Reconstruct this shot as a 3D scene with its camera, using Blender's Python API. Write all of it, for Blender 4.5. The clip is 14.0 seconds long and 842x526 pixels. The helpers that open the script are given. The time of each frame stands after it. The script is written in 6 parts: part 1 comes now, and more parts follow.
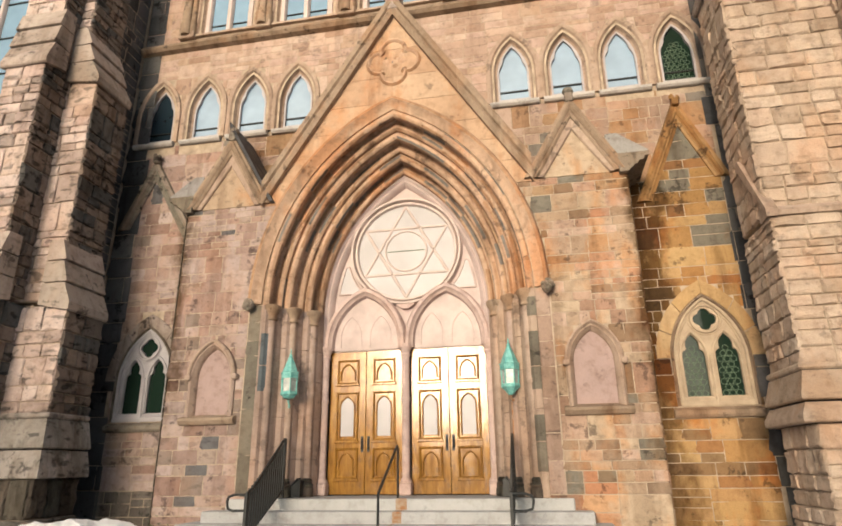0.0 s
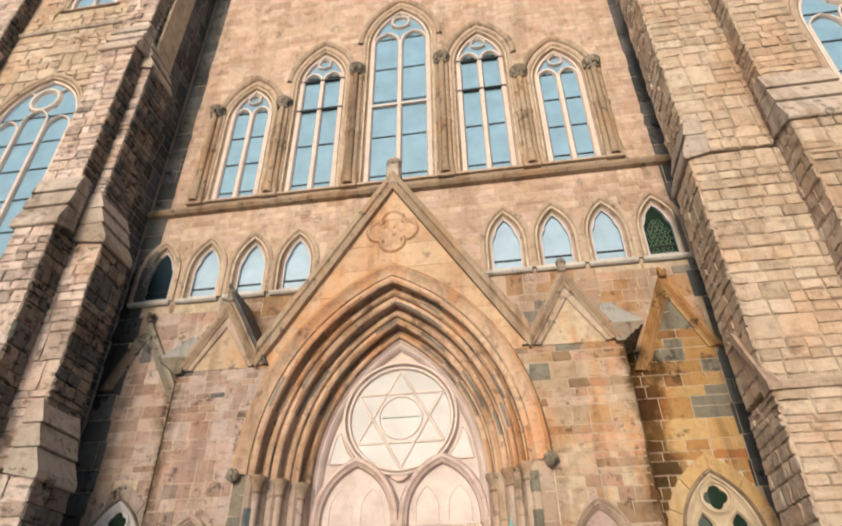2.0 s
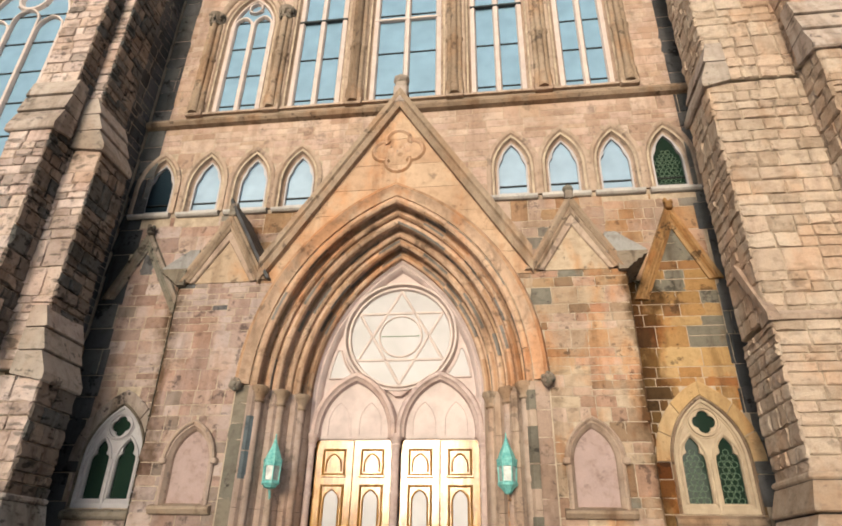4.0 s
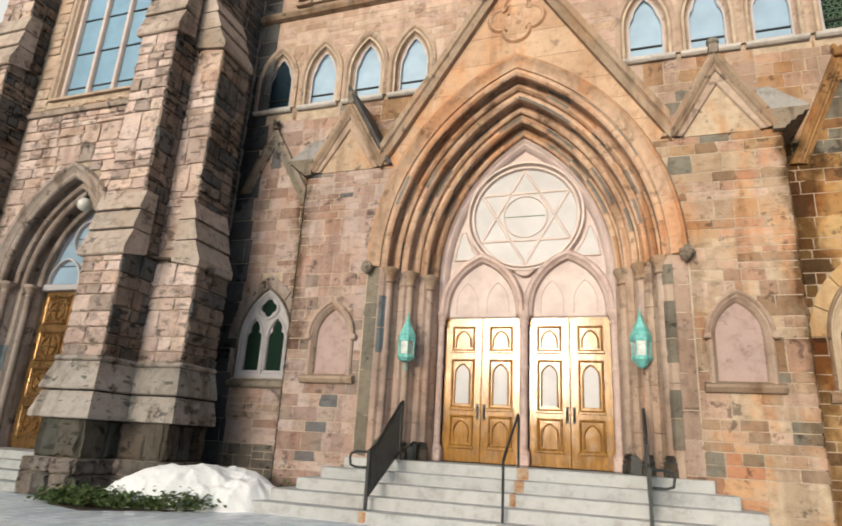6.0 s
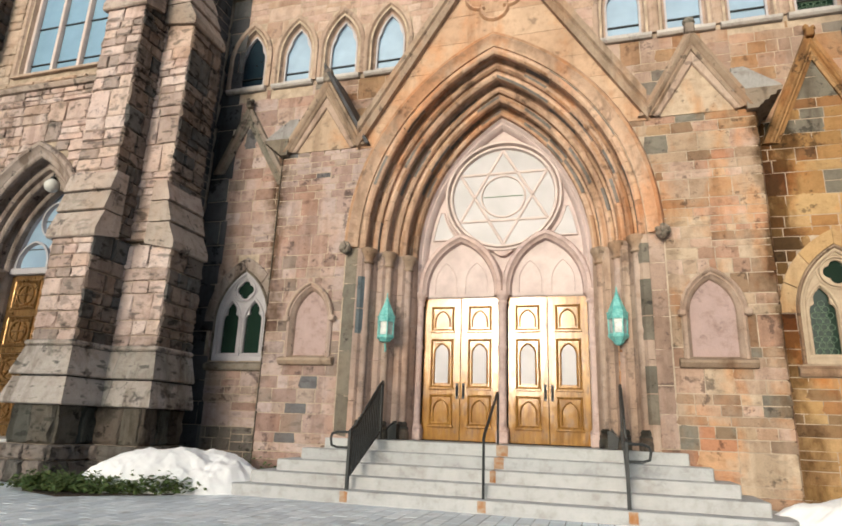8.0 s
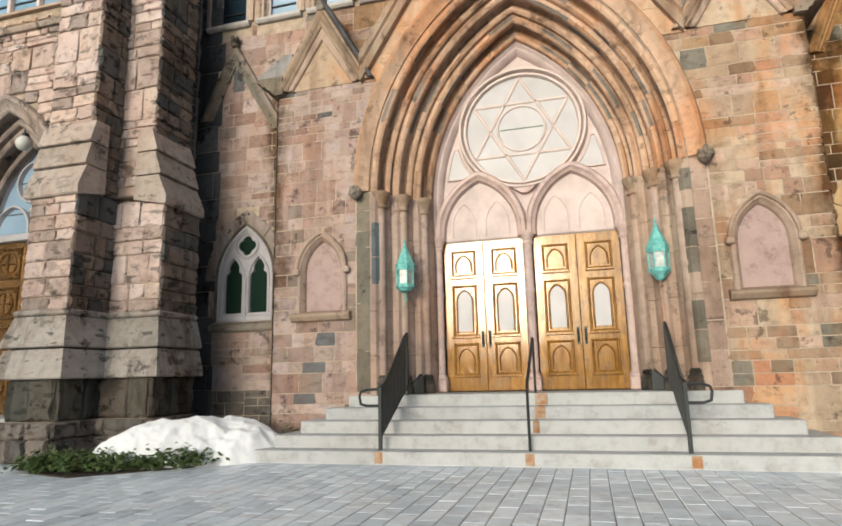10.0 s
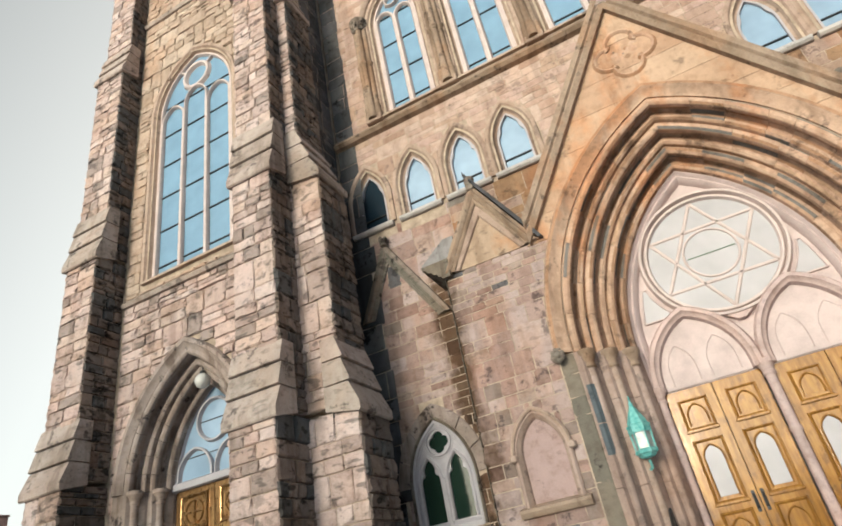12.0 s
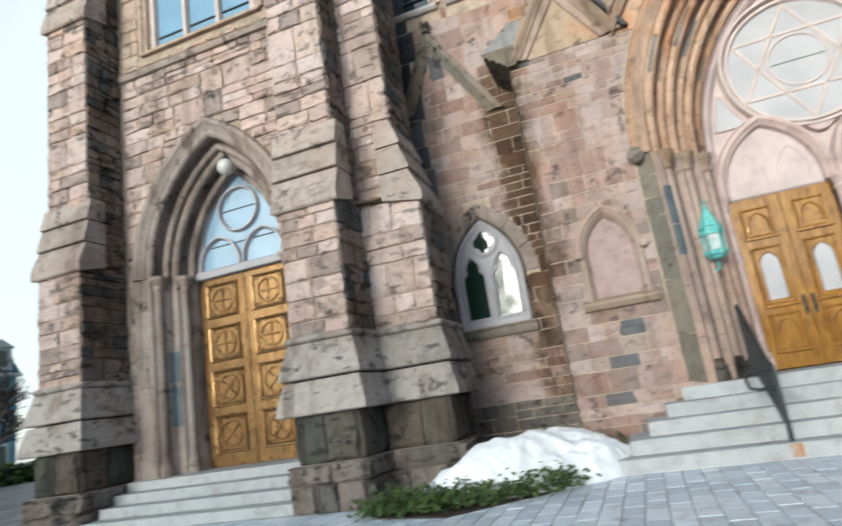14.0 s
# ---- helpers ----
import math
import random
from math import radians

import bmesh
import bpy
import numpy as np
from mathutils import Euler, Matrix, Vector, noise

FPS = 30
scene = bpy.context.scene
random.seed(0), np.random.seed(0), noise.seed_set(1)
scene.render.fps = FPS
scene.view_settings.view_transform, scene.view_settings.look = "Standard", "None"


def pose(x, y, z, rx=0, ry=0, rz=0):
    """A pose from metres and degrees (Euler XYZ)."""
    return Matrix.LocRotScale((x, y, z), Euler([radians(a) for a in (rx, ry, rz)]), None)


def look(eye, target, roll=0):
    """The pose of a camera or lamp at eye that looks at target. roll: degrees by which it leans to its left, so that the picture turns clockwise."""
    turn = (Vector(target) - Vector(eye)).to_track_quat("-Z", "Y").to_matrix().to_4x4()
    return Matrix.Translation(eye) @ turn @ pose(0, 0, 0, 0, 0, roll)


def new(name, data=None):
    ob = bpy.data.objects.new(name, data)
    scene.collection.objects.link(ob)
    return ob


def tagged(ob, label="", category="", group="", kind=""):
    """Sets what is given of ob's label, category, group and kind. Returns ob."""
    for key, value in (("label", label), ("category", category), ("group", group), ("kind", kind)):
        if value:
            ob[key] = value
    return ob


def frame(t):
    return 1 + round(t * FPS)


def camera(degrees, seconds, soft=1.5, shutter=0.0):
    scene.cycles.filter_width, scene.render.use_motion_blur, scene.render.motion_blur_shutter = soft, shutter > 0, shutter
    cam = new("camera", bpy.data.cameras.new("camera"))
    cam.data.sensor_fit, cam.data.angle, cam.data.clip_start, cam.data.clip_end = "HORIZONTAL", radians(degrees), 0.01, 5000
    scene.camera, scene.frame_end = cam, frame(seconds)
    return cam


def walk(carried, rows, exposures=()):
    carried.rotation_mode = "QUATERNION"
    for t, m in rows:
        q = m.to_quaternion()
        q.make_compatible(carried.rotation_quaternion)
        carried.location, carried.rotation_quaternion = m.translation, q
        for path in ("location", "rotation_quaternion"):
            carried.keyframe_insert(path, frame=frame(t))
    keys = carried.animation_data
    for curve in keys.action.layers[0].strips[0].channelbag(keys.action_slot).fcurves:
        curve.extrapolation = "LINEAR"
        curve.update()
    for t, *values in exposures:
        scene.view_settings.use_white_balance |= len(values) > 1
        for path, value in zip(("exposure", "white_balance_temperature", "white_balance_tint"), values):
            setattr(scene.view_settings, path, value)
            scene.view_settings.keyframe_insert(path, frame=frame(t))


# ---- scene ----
cam = camera(70.4, 14.0, soft=1.8, shutter=0.3)
PATH = [
    (0, (2.524, -10.424, 1.388), (2.172, -8.565, 2.036), -0.7),
    (0.5, (2.329, -10.429, 1.387), (2.0, -8.579, 2.071), -3.0),
    (1, (2.279, -10.362, 1.485), (1.923, -8.523, 2.187), -0.9),
    (1.5, (2.198, -10.446, 1.442), (1.971, -8.714, 2.415), -1.2),
    (2, (2.212, -10.507, 1.523), (1.966, -8.866, 2.641), -0.6),
    (2.2, (2.195, -10.539, 1.534), (1.9, -8.95, 2.714), 0.3),
    (4.3, (1.975, -10.306, 1.303), (1.736, -8.539, 2.209), 1.4),
    (4.5, (1.965, -10.263, 1.245), (1.656, -8.533, 2.2), 1.8),
    (5, (1.868, -10.157, 1.146), (1.386, -8.403, 1.976), 3.6),
    (5.5, (1.808, -10.162, 1.202), (1.332, -8.325, 1.832), 2.3),
    (6, (1.802, -10.17, 1.16), (1.169, -8.365, 1.744), 3.3),
    (6.5, (1.772, -10.187, 1.129), (1.06, -8.412, 1.714), 2.2),
    (7, (1.814, -10.152, 1.177), (1.109, -8.384, 1.79), 2.1),
    (7.5, (1.82, -10.145, 1.112), (1.18, -8.343, 1.696), 2.9),
    (8, (1.731, -10.153, 1.13), (1.174, -8.307, 1.661), 2.2),
    (8.2, (1.73, -10.061, 1.171), (1.101, -8.242, 1.714), 1.3),
    (10.3, (0.691, -9.39, 1.189), (0.193, -7.487, 1.552), -1.0),
    (10.5, (0.525, -9.308, 1.209), (-0.022, -7.434, 1.647), 1.9),
    (11, (-0.034, -9.264, 1.188), (-0.537, -7.43, 1.806), -1.8),
    (11.5, (-0.563, -9.373, 1.345), (-1.399, -7.666, 1.966), -7.9),
    (12, (-1.139, -9.379, 1.366), (-1.784, -7.758, 2.344), -11.2),
    (12.5, (-1.753, -9.354, 1.224), (-2.578, -7.663, 1.903), -8.7),
    (13, (-2.217, -9.302, 1.138), (-2.791, -7.485, 1.745), -1.3),
    (13.5, (-2.959, -9.366, 1.312), (-3.291, -7.456, 1.804), -6.7),
    (14, (-3.388, -9.364, 1.21), (-4.009, -7.518, 1.665), -8.6),
]
EXPOSURES = [(0.0, 1.49, 6380, 9), (0.8, 1.49, 6360, 9), (1.5, 1.47, 6020, 6), (4.5, 1.46, 6040, 6), (6.0, 1.46, 5840, 5), (8.0, 1.46, 5790, 5),
             (10.5, 1.48, 5610, 3), (12.5, 1.52, 5420, 2), (13.0, 1.56, 5230, 1), (13.5, 1.54, 5310, 2), (14.0, 1.57, 5030, 0)]
walk(cam, [(t, look(eye, target, roll)) for t, eye, target, roll in PATH], EXPOSURES)

# ---- light ----
SUN_AZ, SUN_EL = -10.0, 9.0          # degrees left of the facade's normal, and above the horizon
world = bpy.data.worlds.new("sky")
scene.world = world
world.use_nodes = True
wn = world.node_tree.nodes
sky = wn.new("ShaderNodeTexSky")
sky.sky_type = "NISHITA"
sky.sun_disc = False
sun_dir = Vector((math.sin(radians(SUN_AZ)) * math.cos(radians(SUN_EL)), -math.cos(radians(SUN_AZ)) * math.cos(radians(SUN_EL)), math.sin(radians(SUN_EL))))
sky.sun_elevation = radians(SUN_EL)
sky.sun_rotation = math.atan2(sun_dir.x, sun_dir.y)
sky.air_density, sky.dust_density, sky.ozone_density = 1.0, 3.0, 1.0
world.node_tree.links.new(sky.outputs[0], wn["Background"].inputs[0])
wn["Background"].inputs[1].default_value = 0.03
# a thin bright veil of high cloud over the clear sky
veil, both = wn.new("ShaderNodeBackground"), wn.new("ShaderNodeAddShader")
way, up_axis, haze = wn.new("ShaderNodeTexCoord"), wn.new("ShaderNodeSeparateXYZ"), wn.new("ShaderNodeValToRGB")
world.node_tree.links.new(way.outputs["Generated"], up_axis.inputs[0])
world.node_tree.links.new(up_axis.outputs[2], haze.inputs[0])
haze.color_ramp.elements.new(0.4)
haze.color_ramp.elements.new(0.7)
for k, (at, tint) in zip(haze.color_ramp.elements, ((0.0, (1.0, 0.97, 0.93, 1)), (0.3, (0.72, 0.76, 0.8, 1)), (0.6, (0.6, 0.68, 0.76, 1)), (1.0, (0.5, 0.58, 0.7, 1)))):
    k.position, k.color = at, tint
warm_side, cream = wn.new("ShaderNodeMapRange"), wn.new("ShaderNodeMix")
for k, v in enumerate((-0.2, 0.2, 0.0, 1.0), 1):
    warm_side.inputs[k].default_value = v
cream.data_type = "RGBA"
cream.inputs[7].default_value = (1.0, 0.85, 0.67, 1)
world.node_tree.links.new(up_axis.outputs[1], warm_side.inputs[0])
world.node_tree.links.new(warm_side.outputs[0], cream.inputs[0])
world.node_tree.links.new(haze.outputs[0], cream.inputs[6])
world.node_tree.links.new(cream.outputs[2], veil.inputs[0])
# the veil thickens steadily towards the side behind the church
bank = wn.new("ShaderNodeMapRange")
for k, v in enumerate((0.1, 0.5, 0.13, 0.34), 1):
    bank.inputs[k].default_value = v
world.node_tree.links.new(up_axis.outputs[1], bank.inputs[0])
world.node_tree.links.new(bank.outputs[0], veil.inputs[1])
world.node_tree.links.new(wn["Background"].outputs[0], both.inputs[0])
world.node_tree.links.new(veil.outputs[0], both.inputs[1])
# the bright hazy sky round the low sun
dot, power, glow, whole = wn.new("ShaderNodeVectorMath"), wn.new("ShaderNodeMath"), wn.new("ShaderNodeBackground"), wn.new("ShaderNodeAddShader")
dot.operation, power.operation, power.inputs[1].default_value = "DOT_PRODUCT", "POWER", 14.0
floor0, gain = wn.new("ShaderNodeMath"), wn.new("ShaderNodeMath")
floor0.operation, floor0.inputs[1].default_value = "MAXIMUM", 0.0
gain.operation, gain.inputs[1].default_value = "MULTIPLY", 2.7
dot.inputs[1].default_value = sun_dir
glow.inputs[0].default_value = (1.0, 0.86, 0.66, 1)
for a, c in ((way.outputs["Generated"], dot.inputs[0]), (dot.outputs["Value"], floor0.inputs[0]), (floor0.outputs[0], power.inputs[0]), (power.outputs[0], gain.inputs[0]), (gain.outputs[0], glow.inputs[1]),
             (both.outputs[0], whole.inputs[0]), (glow.outputs[0], whole.inputs[1]), (whole.outputs[0], wn["World Output"].inputs[0])):
    world.node_tree.links.new(a, c)
sun = new("sun", bpy.data.lights.new("sun", "SUN"))
sun.data.energy, sun.data.angle, sun.data.color = 0.95, radians(13.0), (1.0, 0.8, 0.6)
sun.matrix_world = look(sun_dir * 60, (0, 0, 0))


# ---- materials ----
def mat(name):
    m = bpy.data.materials.new(name)
    m.use_nodes = True
    return m, m.node_tree.nodes, m.node_tree.links, m.node_tree.nodes["Principled BSDF"]


def noise_tex(n, l, scale, detail=4.0, rough=0.6, coord=None, stretch=None):
    t = n.new("ShaderNodeTexNoise")
    t.inputs["Scale"].default_value, t.inputs["Detail"].default_value, t.inputs["Roughness"].default_value = scale, detail, rough
    c = coord or n.new("ShaderNodeNewGeometry").outputs["Position"]
    if stretch:
        mp = n.new("ShaderNodeMapping")
        mp.inputs["Scale"].default_value = stretch
        l.new(c, mp.inputs[0])
        c = mp.outputs[0]
    l.new(c, t.inputs["Vector"])
    return t.outputs["Fac"]


def ramp(n, l, fac, stops, mode="LINEAR"):
    r = n.new("ShaderNodeValToRGB")
    r.color_ramp.interpolation = mode
    e = r.color_ramp.elements
    while len(e) < len(stops):
        e.new(0.5)
    for k, (p, c) in zip(e, stops):
        k.position, k.color = p, (*c, 1) if len(c) == 3 else c
    l.new(fac, r.inputs[0])
    return r.outputs[0]


def mix(n, l, mode, fac, a, b):
    x = n.new("ShaderNodeMix")
    x.data_type, x.blend_type = "RGBA", mode
    for sock, v in ((x.inputs[0], fac), (x.inputs[6], a), (x.inputs[7], b)):
        if isinstance(v, (int, float)):
            sock.default_value = v
        elif isinstance(v, tuple):
            sock.default_value = (*v, 1)
        else:
            l.new(v, sock)
    return x.outputs[2]


def grey(v):
    return (v, v, v)


def bump(n, l, p, fac, strength, dist):
    b = n.new("ShaderNodeBump")
    b.inputs["Strength"].default_value, b.inputs["Distance"].default_value = strength, dist
    l.new(fac, b.inputs["Height"])
    l.new(b.outputs[0], p.inputs["Normal"])


def stone(name, palette, dirt=0.5, grain=60.0, relief=0.012, rough=0.85, streak=0.35, runs=0.0, tone=0.62, warm=0.15, pits=0.4, lens=0.0):
    """Squared stone: each block takes its own colour from the palette; grain, blotches and rain streaks lie over it."""
    m, n, l, p = mat(name)
    oi, ge, add, fr = n.new("ShaderNodeObjectInfo"), n.new("ShaderNodeNewGeometry"), n.new("ShaderNodeMath"), n.new("ShaderNodeMath")
    add.operation, fr.operation = "ADD", "FRACT"
    l.new(oi.outputs["Random"], add.inputs[0])
    l.new(ge.outputs["Random Per Island"], add.inputs[1])
    l.new(add.outputs[0], fr.inputs[0])
    k = 1.0 / len(palette)
    palette = [tuple(c * tone for c in q) for q in palette]
    col = ramp(n, l, fr.outputs[0], [(i * k, c) for i, c in enumerate(palette)], "CONSTANT")
    fine = noise_tex(n, l, grain, 5, 0.7)
    blot = noise_tex(n, l, 5.0, 5, 0.65)
    large = noise_tex(n, l, 0.55, 4, 0.6)
    rain = noise_tex(n, l, 1.0, 4, 0.6, stretch=(2.6, 2.6, 0.28))
    soot = noise_tex(n, l, 2.3, 6, 0.72)
    col = mix(n, l, "MULTIPLY", 0.5, col, ramp(n, l, fine, [(0.25, grey(0.6)), (0.6, grey(1.1))]))
    col = mix(n, l, "MULTIPLY", 0.6, col, ramp(n, l, blot, [(0.32, (0.66, 0.6, 0.55)), (0.5, grey(1.0)), (0.75, (1.15, 1.12, 1.08))]))
    col = mix(n, l, "MULTIPLY", dirt, col, ramp(n, l, large, [(0.34, (0.5, 0.45, 0.4)), (0.5, grey(1.0))]))
    col = mix(n, l, "MULTIPLY", streak, col, ramp(n, l, rain, [(0.36, (0.3, 0.25, 0.2)), (0.48, grey(1.0))]))
    col = mix(n, l, "MULTIPLY", min(1.0, dirt * 1.4), col, ramp(n, l, soot, [(0.37, (0.2, 0.2, 0.22)), (0.42, grey(1.0))]))
    pit = noise_tex(n, l, 7.0, 4, 0.62, stretch=(1, 1, 1.6))
    col = mix(n, l, "MULTIPLY", pits, col, ramp(n, l, pit, [(0.31, (0.25, 0.25, 0.27)), (0.36, grey(0.95)), (0.7, grey(1.1))]))
    rust = noise_tex(n, l, 0.8, 5, 0.62, stretch=(1.2, 1.2, 0.7))
    col = mix(n, l, "MULTIPLY", warm, col, ramp(n, l, rust, [(0.5, grey(1.0)), (0.6, (1.05, 0.74, 0.5))]))
    if lens:
        # flat dark lenses on the hewn faces: soot, and painted shade under the bulges, with larger blackened patches
        # among them
        ledge = noise_tex(n, l, 3.0, 2, 0.5, stretch=(1, 1, 2.6))
        col = mix(n, l, "MULTIPLY", lens, col, ramp(n, l, ledge, [(0.33, (0.18, 0.2, 0.2)), (0.4, grey(1.0))]))
        black = noise_tex(n, l, 1.35, 6, 0.7, stretch=(1, 1, 1.3))
        col = mix(n, l, "MULTIPLY", lens * 0.9, col, ramp(n, l, black, [(0.36, (0.24, 0.27, 0.26)), (0.43, grey(1.0))]))
    if runs:
        # the dark wet run that comes down from the caps at the piers' outer corners
        def m2(op, a, b):
            k = n.new("ShaderNodeMath")
            k.operation = op
            for sock, v in zip(k.inputs, (a, b)):
                if isinstance(v, (int, float)):
                    sock.default_value = v
                else:
                    l.new(v, sock)
            return k.outputs[0]
        xyz = n.new("ShaderNodeSeparateXYZ")
        l.new(ge.outputs["Position"], xyz.inputs[0])
        wob = m2("MULTIPLY", m2("SUBTRACT", noise_tex(n, l, 0.9, 4, 0.6), 0.5), 1.3)
        off = m2("ABSOLUTE", m2("SUBTRACT", m2("ADD", m2("ABSOLUTE", xyz.outputs[0], 0), wob), 4.75), 0)
        tall = m2("MULTIPLY", ramp(n, l, m2("DIVIDE", xyz.outputs[2], 10.0), [(0.1, grey(0.6)), (0.4, grey(1)), (0.7, grey(1)), (0.76, grey(0))]), noise_tex(n, l, 3.0, 5, 0.7, stretch=(1, 1, 0.5)))
        run = m2("MULTIPLY", ramp(n, l, off, [(0.2, grey(1)), (0.7, grey(0))]), tall)
        col = mix(n, l, "MULTIPLY", ramp(n, l, run, [(0.16, grey(0)), (0.4, grey(runs * 0.95))]), col, (0.25, 0.2, 0.12))
    l.new(col, p.inputs["Base Color"])
    p.inputs["Roughness"].default_value = rough
    p.inputs["Specular IOR Level"].default_value = 0.25
    h = mix(n, l, "ADD", 0.6, blot, fine)
    bump(n, l, p, h, 0.7, relief)
    return m


def plain(name, color, rough=0.6, metal=0.0, var=0.35, scale=6.0, relief=0.003, spec=0.4, color2=None):
    """A painted, cast or laid surface with blotches and fine grain."""
    m, n, l, p = mat(name)
    a, b = noise_tex(n, l, scale, 5, 0.65), noise_tex(n, l, scale * 14, 3, 0.6)
    c2 = color2 or tuple(c * (1 - var) for c in color)
    col = ramp(n, l, a, [(0.35, c2), (0.62, color)])
    col = mix(n, l, "MULTIPLY", var, col, ramp(n, l, b, [(0.3, grey(0.7)), (0.7, grey(1.1))]))
    l.new(col, p.inputs["Base Color"])
    l.new(ramp(n, l, a, [(0.3, grey(min(1, rough * 1.25))), (0.7, grey(rough * 0.85))]), p.inputs["Roughness"])
    p.inputs["Metallic"].default_value, p.inputs["Specular IOR Level"].default_value = metal, spec
    bump(n, l, p, b, 0.5, relief)
    return m


TAN = [(r, g * 0.97, b * 1.05) for r, g, b in ((0.57, 0.44, 0.33), (0.52, 0.39, 0.29), (0.6, 0.47, 0.36), (0.48, 0.36, 0.27), (0.55, 0.42, 0.33), (0.62, 0.5, 0.39), (0.45, 0.33, 0.24), (0.58, 0.45, 0.35), (0.55, 0.42, 0.3))]
ROSE = [(r * 1.03, g * 0.965, b) for r, g, b in ((0.58, 0.45, 0.39), (0.5, 0.34, 0.27), (0.64, 0.51, 0.45), (0.42, 0.29, 0.23), (0.57, 0.43, 0.36), (0.36, 0.28, 0.22), (0.58, 0.42, 0.32), (0.52, 0.37, 0.3), (0.64, 0.51, 0.44), (0.5, 0.39, 0.3), (0.55, 0.36, 0.27), (0.4, 0.25, 0.19), (0.57, 0.45, 0.4), (0.62, 0.48, 0.4), (0.18, 0.19, 0.2))]
OCHRE = [(0.54, 0.35, 0.16), (0.49, 0.29, 0.12), (0.57, 0.38, 0.19), (0.42, 0.23, 0.09), (0.53, 0.34, 0.15), (0.3, 0.2, 0.11), (0.58, 0.4, 0.2), (0.56, 0.36, 0.18), (0.5, 0.32, 0.15), (0.54, 0.35, 0.17), (0.4, 0.21, 0.09), (0.52, 0.32, 0.15), (0.3, 0.19, 0.1)]


def pale(palette, k=0.32):
    """The same stones, less strongly coloured."""
    return [tuple(c + (sum(q) / 3 - c) * k for c in q) for q in palette]


S_TAN = stone("tan_ashlar", TAN, 0.3, streak=0.25, tone=0.82)
S_ROSE = stone("rose_ashlar", [(r, g * 1.01, b * 0.9) for r, g, b in TAN + ROSE[:7]] + [(0.44, 0.29, 0.18), (0.34, 0.23, 0.15), (0.5, 0.35, 0.22), (0.64, 0.51, 0.38), (0.27, 0.25, 0.21)], 0.5, runs=1.0, tone=0.72, warm=0.75, lens=0.25)
S_MIXED = stone("weathered_tan_ashlar", pale(ROSE[:14] + ROSE, 0.3), 0.5, runs=1.0, tone=0.71, warm=0.3, lens=0.3)
S_RUSTY = stone("rust_brown_coping", [(0.42, 0.25, 0.11), (0.36, 0.2, 0.08), (0.46, 0.29, 0.14)], 0.6, relief=0.006, streak=0.6, tone=0.75, warm=0.5)
S_HONEY = stone("honey_dressed_stone", [(0.6, 0.42, 0.22), (0.56, 0.38, 0.19), (0.62, 0.45, 0.26)], 0.3, relief=0.004, streak=0.3, tone=0.78, warm=0.4)
S_HIGH = stone("weather_stained_tan_ashlar", TAN + [(0.46, 0.29, 0.18), (0.3, 0.27, 0.24), (0.5, 0.33, 0.2)], 0.4, streak=0.3, tone=0.68, warm=0.45)
S_MOSSY = stone("mossy_grey_coping", [(0.34, 0.3, 0.25), (0.28, 0.26, 0.22), (0.38, 0.32, 0.27)], 0.8, relief=0.01, streak=0.6, tone=0.66, warm=0.3, lens=0.5)
S_GREY = stone("grey_eaves_slab", [(0.4, 0.39, 0.38), (0.36, 0.35, 0.35)], 0.5, relief=0.006, streak=0.4, tone=0.74, warm=0.0)
S_GABLE = stone("warm_dressed_sandstone", [(0.64, 0.45, 0.31), (0.6, 0.41, 0.28), (0.66, 0.48, 0.34)], 0.35, relief=0.004, streak=0.4, tone=0.76, warm=0.6)
S_BROWN = stone("rust_brown_ashlar", [(0.46, 0.27, 0.11), (0.36, 0.19, 0.08), (0.5, 0.32, 0.15), (0.3, 0.16, 0.07), (0.54, 0.36, 0.17), (0.42, 0.25, 0.1), (0.24, 0.22, 0.18)], 0.5, streak=0.5, runs=1.0, tone=0.7, warm=0.8)
S_OLIVE = stone("dark_olive_quoin", [(0.3, 0.27, 0.22), (0.25, 0.23, 0.19), (0.34, 0.3, 0.24)], 0.6)
S_OCHRE = stone("ochre_ashlar", OCHRE, 0.5, streak=0.5, runs=1.0, tone=0.78, warm=1.0)
S_PALE = stone("sunny_rock_faced_ashlar", [(0.62, 0.5, 0.4), (0.56, 0.44, 0.35), (0.66, 0.54, 0.44), (0.52, 0.41, 0.32), (0.63, 0.49, 0.39), (0.6, 0.47, 0.37)], 0.3, relief=0.03, streak=0.25, tone=0.78, pits=0.4, warm=0.3, lens=0.2)
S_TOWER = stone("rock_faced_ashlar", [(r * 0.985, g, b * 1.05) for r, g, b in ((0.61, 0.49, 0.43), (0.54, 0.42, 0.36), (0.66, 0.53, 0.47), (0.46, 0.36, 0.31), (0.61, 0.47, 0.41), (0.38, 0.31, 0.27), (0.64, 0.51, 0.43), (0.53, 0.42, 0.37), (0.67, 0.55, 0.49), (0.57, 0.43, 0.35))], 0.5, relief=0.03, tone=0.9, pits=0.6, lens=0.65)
# flank stones: partly sooty, with the shade of the unlit side in their tone
S_FLANK = stone("sooty_shaded_flank_ashlar", [(0.46, 0.37, 0.32), (0.36, 0.3, 0.26), (0.5, 0.4, 0.33), (0.24, 0.23, 0.22), (0.42, 0.32, 0.26), (0.2, 0.2, 0.2), (0.48, 0.38, 0.32), (0.32, 0.27, 0.24)], 0.8, relief=0.03, streak=0.5, tone=0.5, pits=0.8, lens=0.9)
